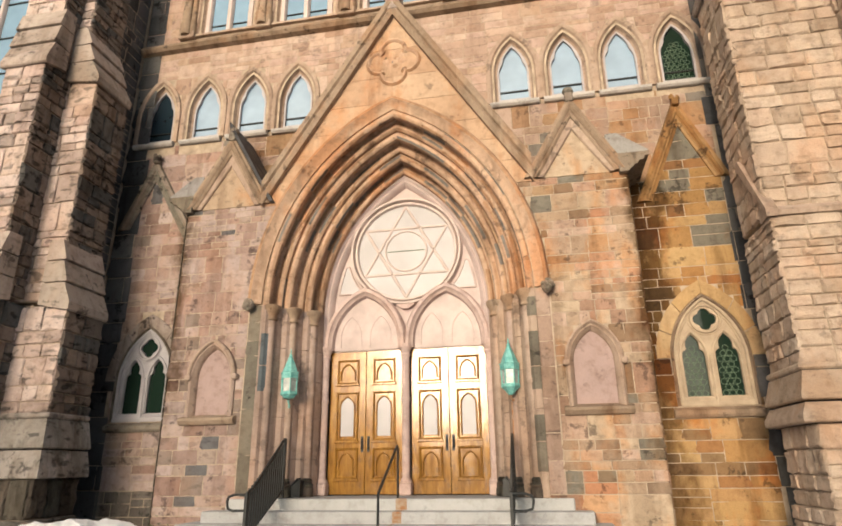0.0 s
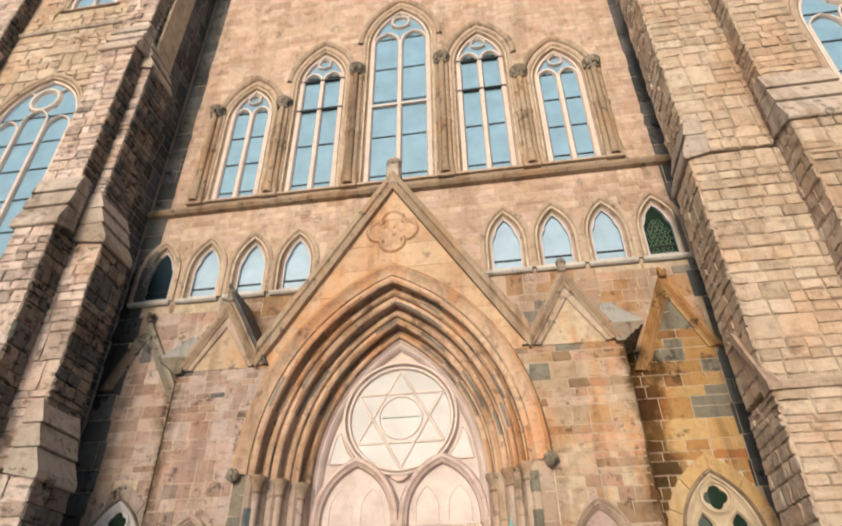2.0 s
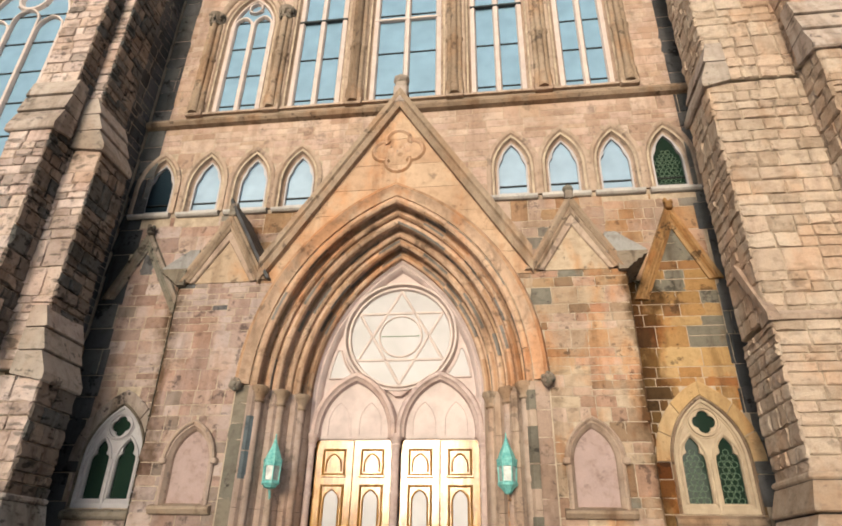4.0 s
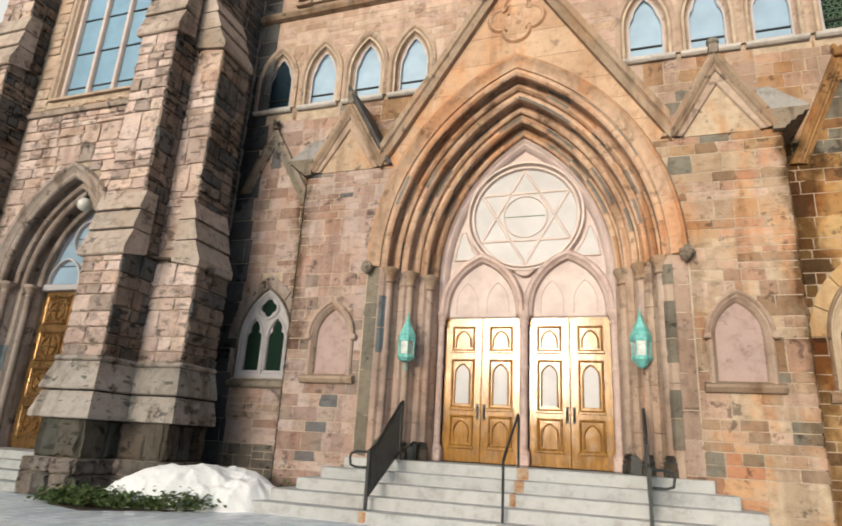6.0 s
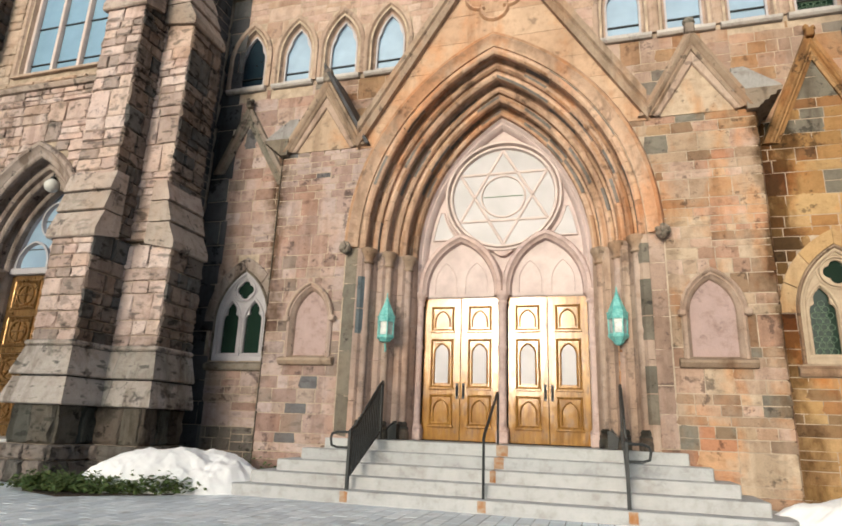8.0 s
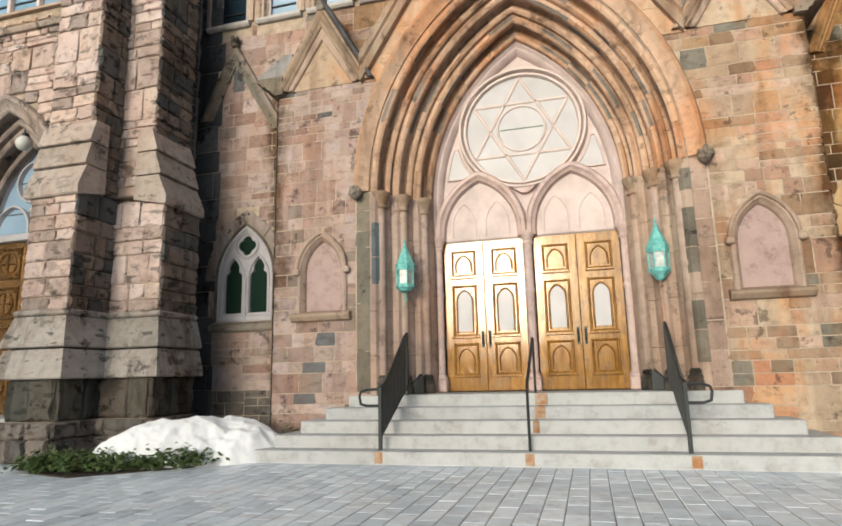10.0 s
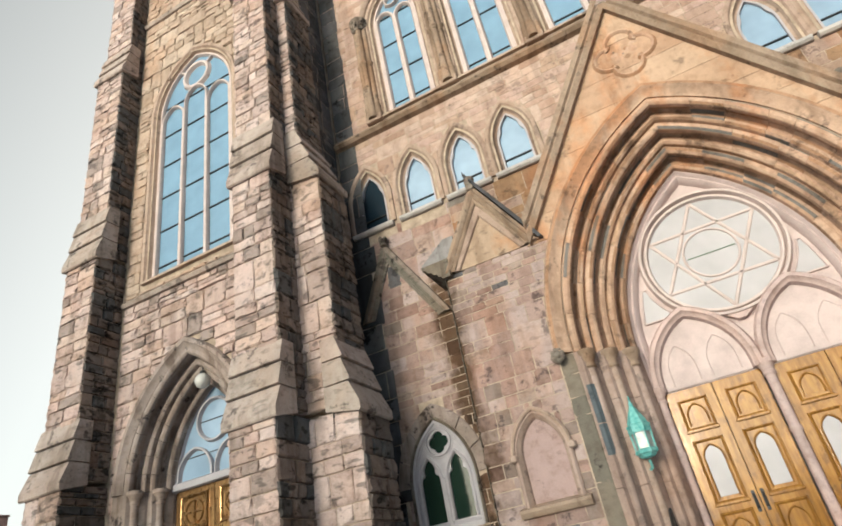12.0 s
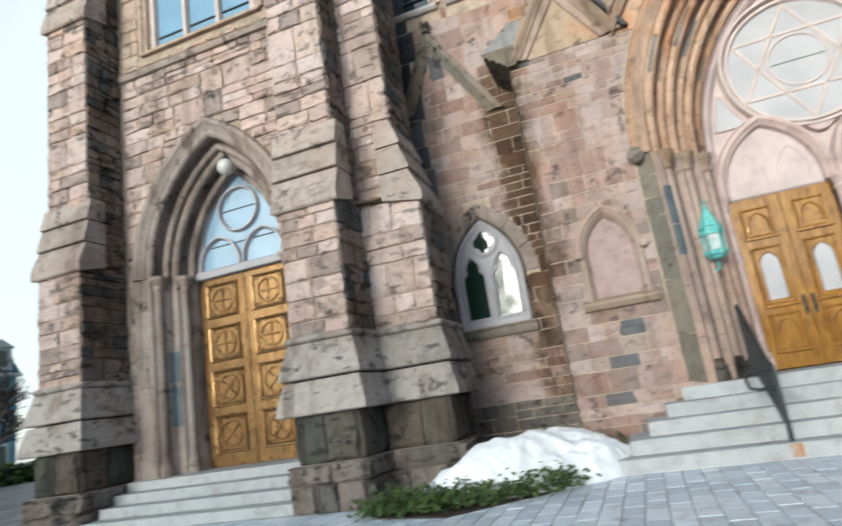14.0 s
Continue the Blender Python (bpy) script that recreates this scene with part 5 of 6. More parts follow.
def portal_leaf(x0, x1, hand):
    """One tall panelled leaf: three framed panels with pointed heads, the middle one glazed."""
    y = TY + 0.12
    leaf = thing("door_leaf", "tall varnished golden oak door leaf with pointed glazed panels", "door", "leaves of the portal doors", at=(x0 if hand < 0 else x1, y, LANDING))
    b = Matrix.Translation((-(x0 if hand < 0 else x1), -y, -LANDING))
    def put(n, mb, m, lab="", sm=0.0, under=None):
        ob = part(n, mb, m, under or leaf, lab, sm)
        if not under:
            ob.matrix_parent_inverse = b
        return ob
    put("slab", Mesh().box(x0, x1, y, y + 0.07, LANDING + 0.015, DOOR_TOP, 0.006), GOLD)
    cx = (x0 + x1) / 2
    for z0, z1, kind in ((LANDING + 0.28, LANDING + 0.86, "low"), (LANDING + 0.98, LANDING + 1.93, "glass"), (LANDING + 2.08, LANDING + 2.58, "top")):
        hw = 0.2
        pf = put("panel_frame", panel_frame(Mesh(), cx - hw - 0.03, cx + hw + 0.03, z0, z1, y, 0.045, 0.03), GOLD, "raised panel moulding")
        head = Arch(cx, hw - 0.05, z0 + 0.08, z1 - 0.3, 0.21)
        put("pointed_head", Mesh().strip(head.sweep([(-0.015, 0.01), (-0.015, -0.02), (0.0, -0.028), (0.015, -0.015), (0.022, 0.01)], y, 8)), GOLD, "", 40, pf)
        put("light" if kind == "glass" else "panel", pane_of(head, 0.02, y - 0.012), G_ROSE if kind == "glass" else GOLD, "obscured glass light" if kind == "glass" else "", 0.0, pf)
        put("panel_ledge", Mesh().box(cx - hw - 0.05, cx + hw + 0.05, y - 0.045, y, z0 - 0.03, z0 + 0.02, 0.01), GOLD, "", 0.0, pf)
    hx = x1 - 0.06 if hand < 0 else x0 + 0.06
    put("pull_handle", Mesh().box(hx - 0.025, hx + 0.025, y - 0.012, y, LANDING + 0.78, LANDING + 1.08, 0.004).tube([(hx, y - 0.01, LANDING + 0.84), (hx, y - 0.06, LANDING + 0.86), (hx, y - 0.06, LANDING + 1.0), (hx, y - 0.01, LANDING + 1.02)], 0.012), IRON, "dark iron pull handle")


for sx in (-1, 1):
    a, b2, c = 0.09, 0.835, 1.58
    xs = [(-c, -b2 - 0.004, -1), (-b2 + 0.004, -a, 1)] if sx < 0 else [(a, b2 - 0.004, -1), (b2 + 0.004, c, 1)]
    for x0, x1, hand in xs:
        portal_leaf(x0, x1, hand)
# dark block in place of the unlit space behind the leaves
tagged(part("door_recess", Mesh().box(-1.75, 1.75, TY + 0.25, TY + 0.4, LANDING, 8.0), DARK), "dark-coloured block standing for the unlit space behind the portal doors", "recess", kind="structure")

# ---- steps ----
RISE, TREAD = 0.18, 0.33
for i in range(5):
    top = LANDING - RISE * i
    hx, fy = 2.98 + 0.27 * i, -TREAD * i - 0.04
    pts, r = [], 0.03 if i < 4 else 0.3
    for k in range(7):
        a = radians(90 * k / 6)
        pts.append((-hx + r - r * math.cos(a), fy + r - r * math.sin(a)))
    for k in range(7):
        a = radians(90 - 90 * k / 6)
        pts.append((hx - r + r * math.cos(a), fy + r - r * math.sin(a)))
    back = 1.26 if i == 0 else -0.02
    pts += [(hx, 0.0), (hx, -0.0)]
    pts = pts[:-1] + [(-hx, 0.0)]
    mb = Mesh()
    rim = [(x * 0.9965, y + 0.012 if y < -0.01 else y) for x, y in pts]
    k = len(pts)
    lo, hi = (top - RISE, top)
    vs = [(x, y, lo) for x, y in pts] + [(x, y, hi - 0.012) for x, y in pts] + [(x, y, hi) for x, y in rim]
    fs = [tuple(range(k - 1, -1, -1)), tuple(range(2 * k, 3 * k))]
    fs += [(j, (j + 1) % k, (j + 1) % k + k, j + k) for j in range(k)] + [(j + k, (j + 1) % k + k, (j + 1) % k + 2 * k, j + 2 * k) for j in range(k)]
    mb.add(vs, fs)
    if i == 0:
        mb.box(-2.55, 2.55, -0.01, 1.3, lo, hi - 0.003)
    tagged(part("portal_step", mb, S_STEP), "pale granite step, worn and clean, before the portal", "step", "steps of the portal", kind="structure")

# rust under the rail posts
for x in (-2.0, 0.08, 2.08):
    mb = Mesh().box(x - 0.05, x + 0.07, -TREAD * 4 - 0.044, -TREAD * 4, 0.02, 0.17)
    tagged(part("rust_stain", mb, RUST), "orange rust stain below a rail post", "stain", "rust stains", kind="structure")
for k, (x0, x1) in enumerate(((0.08, 0.27), (0.1, 0.25), (0.09, 0.18))):
    mb = Mesh().box(x0, x1, -TREAD * k - 0.044, -TREAD * k - 0.01, LANDING - RISE * k - 0.17, LANDING - RISE * k - 0.004).box(x0 + 0.02, x1 - 0.03, -TREAD * k - 0.03, -TREAD * k + (0.1 if k == 0 else 0.28), LANDING - RISE * k - 0.004, LANDING - RISE * k + 0.003)
    tagged(part("rust_stain", mb, RUST), "orange-brown rust streak running down the steps", "stain", "rust stains", kind="structure")


# ---- railings ----
def side_rail(x, out):
    r = thing("stair_railing", "black iron stair railing with thin balusters and a looped end", "railing", "side railings of the steps", at=(x, -0.6, 0.18))
    b = Matrix.Translation((-x, 0.6, -0.18))
    def put(n, mb, lab=""):
        part(n, mb, IRON, r, lab, 40).matrix_parent_inverse = b
    put("post", Mesh().box(x - 0.025, x + 0.025, -1.26, -1.21, 0.18, 1.04, 0.004))
    put("post", Mesh().box(x - 0.025, x + 0.025, 0.1, 0.15, LANDING, LANDING + 1.0, 0.004))
    put("top_rail", Mesh().tube([(x, -1.24, 1.04), (x, -1.0, 1.12), (x, 0.0, LANDING + 0.94), (x, 0.13, LANDING + 1.0)], 0.024))
    put("bottom_rail", Mesh().tube([(x, -1.24, 0.34), (x, 0.12, LANDING + 0.14)], 0.014))
    for k in range(15):
        y = -1.15 + 0.083 * k
        t = (y + 1.24) / 1.36
        put("baluster", Mesh().box(x - 0.013, x + 0.013, y - 0.014, y + 0.014, 0.34 + 0.7 * t, 1.06 + 0.8 * t))
    put("end_loop", Mesh().tube([(x, -1.24, 1.02), (x + out * 0.2, -1.25, 1.02), (x + out * 0.29, -1.25, 0.99), (x + out * 0.31, -1.25, 0.93), (x + out * 0.29, -1.25, 0.82), (x + out * 0.2, -1.25, 0.79), (x, -1.24, 0.79)], 0.02), "looped handrail end")


side_rail(-2.0, -1)
side_rail(2.05, 1)
c = thing("centre_handrail", "plain black iron handrail in the middle of the steps", "handrail", at=(0.08, -0.6, 0.18))
b = Matrix.Translation((-0.08, 0.6, -0.18))
for n, mb in (("post", Mesh().tube([(0.08, -1.18, 0.18), (0.08, -1.18, 1.02)], 0.02)), ("post", Mesh().tube([(0.08, 0.12, LANDING), (0.08, 0.12, 1.72)], 0.02)),
              ("rail", Mesh().tube([(0.08, -1.18, 1.0), (0.08, -1.12, 1.06), (0.08, 0.06, 1.74), (0.08, 0.12, 1.7)], 0.022))):
    part(n, mb, IRON, c, "", 40).matrix_parent_inverse = b


# ---- lanterns ----
def lantern(x, y):
    L = thing("wall_lantern", "verdigris copper lantern with six panes and a tall pointed cap", "lantern", "portal lanterns", at=(x, y, 2.7))
    b = Matrix.Translation((-x, -y, -2.7))
    def put(n, mb, m, lab="", sm=0.0):
        part(n, mb, m, L, lab, sm).matrix_parent_inverse = b
    put("cap", Mesh().lathe(x, y, [(0.17, 3.08), (0.18, 3.11), (0.15, 3.13), (0.14, 3.17), (0.1, 3.26), (0.055, 3.36), (0.03, 3.42), (0.035, 3.44), (0.015, 3.47), (0.01, 3.56)], 6), COPPER, "pointed copper cap")
    put("gallery", Mesh().lathe(x, y, [(0.165, 3.0), (0.17, 3.03), (0.17, 3.08), (0.16, 3.09)], 6), COPPER)
    put("base", Mesh().lathe(x, y, [(0.02, 2.56), (0.06, 2.58), (0.1, 2.64), (0.165, 2.7), (0.17, 2.74), (0.14, 2.76)] if x > 0 else [(0.05, 2.63), (0.11, 2.645), (0.13, 2.68), (0.165, 2.7), (0.17, 2.74), (0.14, 2.76)], 6), COPPER, "tapered copper base")
    for k in range(6):
        a = radians(60 * k)
        put("corner_bar", Mesh().tube([(x + 0.145 * math.cos(a), y + 0.145 * math.sin(a), 2.74), (x + 0.155 * math.cos(a), y + 0.155 * math.sin(a), 3.02)], 0.012, 6), COPPER)
        a2 = radians(60 * k + 60)
        p0, p1 = (x + 0.138 * math.cos(a), y + 0.138 * math.sin(a)), (x + 0.138 * math.cos(a2), y + 0.138 * math.sin(a2))
        put("pane", Mesh().add([(*p0, 2.75), (*p1, 2.75), (*p1, 3.01), (*p0, 3.01), (p0[0] * 0.98 + x * 0.02, p0[1] * 0.98 + y * 0.02, 2.75), (p1[0] * 0.98 + x * 0.02, p1[1] * 0.98 + y * 0.02, 2.75), (p1[0] * 0.98 + x * 0.02, p1[1] * 0.98 + y * 0.02, 3.01), (p0[0] * 0.98 + x * 0.02, p0[1] * 0.98 + y * 0.02, 3.01)],
                           [(0, 1, 2, 3), (7, 6, 5, 4), (0, 4, 5, 1), (2, 6, 7, 3)]), LAMP_GLASS, "grimy pane")
    arm = Mesh().tube([(x, y, 2.6), (x, y + 0.06, 2.5), (x + (0.12 if x > 0 else -0.12), y + 0.3, 2.46)], 0.02)
    if x > 0:
        arm.tube([(x, y + 0.12, 2.47), (x, y + 0.22, 1.3)], 0.012)
    put("bracket", arm, COPPER if x < 0 else RUST, "bracket and conduit" if x > 0 else "copper bracket", 40)


lantern(-2.05, 0.26)
lantern(2.07, 0.26)

# ---- floodlights on the landing ----
for sx in (-1, 1):
    fx = sx * 1.98
    fl_ = thing("floodlight", "small black wedge-shaped floodlight standing on the landing", "floodlight", "landing floodlights", at=(fx, 0.62, LANDING))
    b = Matrix.Translation((-fx, -0.62, -LANDING))
    part("housing", Mesh().prism([(fx + sx * 0.15, LANDING + 0.005), (fx + sx * 0.15, LANDING + 0.05), (fx - sx * 0.1, LANDING + 0.3), (fx - sx * 0.15, LANDING + 0.28), (fx - sx * 0.15, LANDING + 0.005)], "y", 0.5, 0.74), IRON, fl_).matrix_parent_inverse = b
    part("visor", Mesh().prism([(fx + sx * 0.12, LANDING + 0.1), (fx + sx * 0.11, LANDING + 0.12), (fx - sx * 0.09, LANDING + 0.33), (fx - sx * 0.1, LANDING + 0.31)], "y", 0.48, 0.76), DARK, fl_, "sloping dark visor").matrix_parent_inverse = b

# ---- towers and buttresses ----


def stage(wall, x0, x1, y0, y1, z0, z1, material, seed, sides="fLR", rock=True, singles=0):
    """One straight stage of a buttress: body and stones on its seen faces."""
    i = 0.035
    part("core", Mesh().box(x0 + i, x1 - i, y0 + i, y1, z0, z1), MORTAR, wall)
    full = lambda a, b: (lambda lo, hi: [(a, b)])
    if material in (S_PLINTH, S_FOOT):
        # one row of large dark blocks over two rock-faced rows, with hardly any joint
        for key, face, a, b in (("f", ((0, y0 + i, 0), (1, 0, 0), (0, 1, 0)), x0, x1), ("R", ((x1 - i, 0, 0), (0, 1, 0), (-1, 0, 0)), y0, y1), ("L", ((x0 + i, 0, 0), (0, -1, 0), (1, 0, 0)), -y1, -y0)):
            if key in sides:
                lay(wall, face, z0, z1, full(a, b), material, seed + len(key + str(a)), rock, singles=singles, course=(0.17, 0.2) if material is S_FOOT else (0.3, 0.38), length=(0.4, 0.8), proud=0.06, joint=0.005, broken=False, side=True)
        return
    if "f" in sides:
        lay(wall, ((0, y0 + i, 0), (1, 0, 0), (0, 1, 0)), z0, z1, full(x0, x1), material, seed, rock, singles=singles, course=(0.2, 0.34), length=(0.3, 0.62), proud=0.035)
    # right-facing flanks take the darker copy, shade included in its colour
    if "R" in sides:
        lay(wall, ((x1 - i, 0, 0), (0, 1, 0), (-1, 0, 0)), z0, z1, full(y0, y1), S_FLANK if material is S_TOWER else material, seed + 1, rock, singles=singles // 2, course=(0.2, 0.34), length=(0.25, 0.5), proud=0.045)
    if "L" in sides:
        lay(wall, ((x0 + i, 0, 0), (0, -1, 0), (1, 0, 0)), z0, z1, full(-y1, -y0), material, seed + 2, rock, course=(0.2, 0.34), length=(0.25, 0.5), proud=0.045, singles=singles // 3)


def slope_front(wall, x0, x1, ylow, yhigh, z0, z1, slabs=3, over=0.08):
    """Weathering towards the front: sloping slabs that overlap one another, over a deep drip."""
    part("core", Mesh().prism([(yhigh + 0.3, z0 - 0.1), (ylow + 0.03, z0 - 0.1), (yhigh + 0.03, z1), (yhigh + 0.3, z1)], "x", x0 + 0.02, x1 - 0.02), S_SHADE, wall)
    for k in range(slabs):
        a, b = k / slabs, (k + 1) / slabs
        ya, yb, za, zb = ylow + (yhigh - ylow) * a, ylow + (yhigh - ylow) * b, z0 + (z1 - z0) * a, z0 + (z1 - z0) * b
        lip = over if k == 0 else 0.035
        pts = [(yhigh + 0.3, za), (ya - lip + 0.03, za - (0.13 if k == 0 else 0.0)), (ya - lip, za - (0.1 if k == 0 else -0.012)), (ya - lip, za + 0.03), (yb - 0.0, zb - 0.028), (yhigh + 0.3, zb - 0.028)]
        part("weathering_slab", Mesh().prism(pts, "x", x0 - over, x1 + over), S_SLAB, wall)


def slope_side(wall, y0, y1, xlow, xhigh, z0, z1, slabs=3, over=0.08):
    """Weathering towards one side (xlow is the outer, lower end)."""
    s = 1 if xlow > xhigh else -1
    part("core", Mesh().prism([(xhigh - s * 0.3, z0 - 0.1), (xlow - s * 0.03, z0 - 0.1), (xhigh - s * 0.03, z1), (xhigh - s * 0.3, z1)], "y", y0 + 0.02, y1), S_SHADE, wall)
    for k in range(slabs):
        a, b = k / slabs, (k + 1) / slabs
        xa, xb, za, zb = xlow + (xhigh - xlow) * a, xlow + (xhigh - xlow) * b, z0 + (z1 - z0) * a, z0 + (z1 - z0) * b
        lip = over if k == 0 else 0.035
        pts = [(xhigh - s * 0.3, za), (xa + s * (lip - 0.03), za - (0.13 if k == 0 else 0.0)), (xa + s * lip, za - (0.1 if k == 0 else -0.012)), (xa + s * lip, za + 0.03), (xb, zb - 0.028), (xhigh - s * 0.3, zb - 0.028)]
        part("weathering_slab", Mesh().prism(pts, "y", y0 - over, y1), S_SLAB, wall)


def skirt(wall, x0, x1, y0, y1, out=0.2, z=(1.28, 1.78, 2.3), material=S_SKIRT):
    """The sloping two-stage plinth round a buttress: x0, x1, y0 is the shaft above it."""
    # near-black core, so that the groove between the tiers reads as shaded
    part("core", Mesh().box(x0 - 0.02, x1 + 0.02, y0 - 0.02, y1, z[0], z[2]), S_SHADE, wall)
    for k, (za, zb, oa, ob) in enumerate(((z[0], z[1] - 0.03, out * 1.05, out * 0.55), (z[1], z[2] - 0.012, out * 0.8, 0.04))):
        n = max(1, round((x1 - x0) / 0.7))
        for i in range(n):
            vs = []
            for zz, o in ((za, oa - 0.025), (za + 0.02, oa), (za + (0.1 if k == 0 else 0.06), oa), (zb, ob)):
                l0, l1 = (x0 - o if i == 0 else x0 + (x1 - x0) * i / n + 0.004), (x1 + o if i == n - 1 else x0 + (x1 - x0) * (i + 1) / n - 0.004)
                vs += [(l0, y0 - o, zz), (l1, y0 - o, zz), (l1, y1, zz), (l0, y1, zz)]
            fs = [(3, 2, 1, 0), (12, 13, 14, 15)] + [(r * 4 + j, r * 4 + (j + 1) % 4, r * 4 + 4 + (j + 1) % 4, r * 4 + 4 + j) for r in range(3) for j in range(4)]
            part("plinth_slope", Mesh().add(vs, fs), material, wall)
    b = Mesh().box(x0 - 0.075, x1 + 0.075, y0 - 0.075, y1, z[2], z[2] + 0.1, 0.03)
    part("plinth_moulding", b, material, wall, "rolled moulding")


def buttress_front(name, x0, x1, seed, y=(-1.78, -1.58, -1.42, -1.25), back=-0.8, z=(2.3, 4.45, 5.75, 9.65, 11.1, 16.0, 17.2, 26), label=""):
    w = thing(name, label, "buttress", kind="structure", at=((x0 + x1) / 2, back, 0))
    w.location = (0, 0, 0)
    stage(w, x0 - 0.1, x1 + 0.1, y[0] - 0.2, back, 0.0, 0.62, S_FOOT, seed, singles=12)
    stage(w, x0 + 0.0, x1 - 0.0, y[0] - 0.06, back, 0.62, 1.3, S_PLINTH, seed + 3, singles=12)
    skirt(w, x0, x1, y[0], back)
    stage(w, x0, x1, y[0], back, 2.36, z[1], S_TOWER, seed + 6, singles=60)
    slope_front(w, x0, x1, y[0], y[1], z[1], z[2])
    stage(w, x0, x1, y[1], back, z[1] + 0.1, z[3], S_TOWER, seed + 9, singles=40)
    slope_front(w, x0, x1, y[1], y[2], z[3], z[4])
    stage(w, x0, x1, y[2], back, z[3] + 0.1, z[5], S_TOWER, seed + 12)
    slope_front(w, x0, x1, y[2], y[3], z[5], z[6])
    stage(w, x0, x1, y[3], back, z[5] + 0.1, z[7], S_TOWER, seed + 15)
    return w


def buttress_side(name, s, x_in, xs, y0, y1, seed, z=(4.4, 5.75, 9.6, 11.0, 16.2, 17.4, 26), label=""):
    """A buttress that stands out sideways from a tower, stepping back as it rises. s: the side it faces (+1 right)."""
    w = thing(name, label, "buttress", kind="structure")
    fl = "fR" if s > 0 else "fL"
    def ext(x):
        return (x_in, x) if s > 0 else (x, x_in)
    a, b = ext(xs[0])
    stage(w, *(ext(xs[0] + s * 0.1)), y0 - 0.22, y1, 0.0, 0.62, S_FOOT, seed, fl, singles=12)
    stage(w, a, b, y0 - 0.1, y1, 0.62, 1.3, S_PLINTH, seed + 3, fl, singles=12)
    skirt(w, a, b, y0, y1)
    stage(w, a, b, y0, y1, 2.36, z[0], S_TOWER, seed + 6, fl, singles=50)
    slope_side(w, y0, y1, xs[0], xs[1], z[0], z[1])
    stage(w, *ext(xs[1]), y0, y1, z[0] + 0.1, z[2], S_TOWER, seed + 9, fl, singles=40)
    slope_side(w, y0, y1, xs[1], xs[2], z[2], z[3])
    stage(w, *ext(xs[2]), y0, y1, z[2] + 0.1, z[4], S_TOWER, seed + 12, fl)
    slope_side(w, y0, y1, xs[2], xs[3], z[4], z[5])
    stage(w, *ext(xs[3]), y0, y1, z[4] + 0.1, z[6], S_TOWER, seed + 15, fl)
    return w


TWY = -0.8
buttress_front("buttress_1", -8.12, -7.14, 100, back=TWY + 0.05, label="stepped rock-faced sandstone buttress with sloping weatherings on the tower front")
buttress_side("buttress_2", 1, -7.6, (-6.1, -6.4, -6.85, -7.1), -0.92, 0.1, 130, z=(4.4, 5.75, 9.5, 10.9, 15.6, 16.8, 26), label="stepped sandstone buttress on the tower's inner flank")
buttress_front("buttress_3", -13.2, -12.2, 160, back=TWY + 0.05, label="stepped sandstone buttress at the tower's outer corner")

# left tower
TDOOR = Arch(-10.1, 1.62, 0.62, 4.2, 2.62)
TWIN = Arch(-10.12, 1.32, 8.9, 14.1, 1.85)
TUP = Arch(-10.1, 0.9, 19.4, 22.0, 1.5)
TOPEN = [TDOOR, TWIN, TUP]
tower = core("wall_tower_left", [(-12.9, 0), (-7.0, 0), (-7.0, 26), (-12.9, 26)], [q.outline(0, 10) for q in TOPEN], TWY + 0.035, 1.2, label="rock-faced sandstone tower front with pointed portal and tall window", category="tower")
TF = ((0, TWY + 0.035, 0), (1, 0, 0), (0, 1, 0))
lay(tower, TF, 0.6, 8.4, lambda lo, hi: cut(TOPEN, lo, hi, [(-12.1, -8.05)], 0.25), S_TOWER, 201, True, singles=150, proud=0.04)
# above the string course the golden sunlight is put into a paler stone
lay(tower, TF, 8.6, 18.2, lambda lo, hi: cut(TOPEN, lo, hi, [(-12.1, -8.05)], 0.2), S_PALE, 202, True, proud=0.04, marks=(8.7,))
lay(tower, TF, 18.4, 26, lambda lo, hi: cut(TOPEN, lo, hi, [(-12.1, -8.05)], 0.2), S_PALE, 203, True, proud=0.04)
# inner flank in the corner, its shade put in as near-black stones
lay(tower, ((-7.0, 0, 0), (0, 1, 0), (-1, 0, 0)), 0, 26, lambda lo, hi: [(0.0, 1.0)], S_SHADE, 204, True)
for z in (8.5, 18.3):
    mb = Mesh().prism([(TWY + 0.1, z - 0.1), (TWY - 0.05, z - 0.08), (TWY - 0.1, z), (TWY + 0.0, z + 0.1), (TWY + 0.1, z + 0.1)], "x", -12.12, -8.06)
    tagged(part("string_course", mb, S_SLAB), "moulded string course across the tower", "string course", kind="structure")
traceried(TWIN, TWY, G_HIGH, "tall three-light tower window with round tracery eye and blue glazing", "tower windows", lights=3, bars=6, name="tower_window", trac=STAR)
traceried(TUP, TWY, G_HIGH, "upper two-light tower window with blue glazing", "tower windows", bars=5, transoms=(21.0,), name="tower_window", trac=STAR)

# tower portal: two moulded orders, transom, door
tp = thing("tower_arch", "moulded pointed stone arch of the tower doorway", "arch", kind="structure")
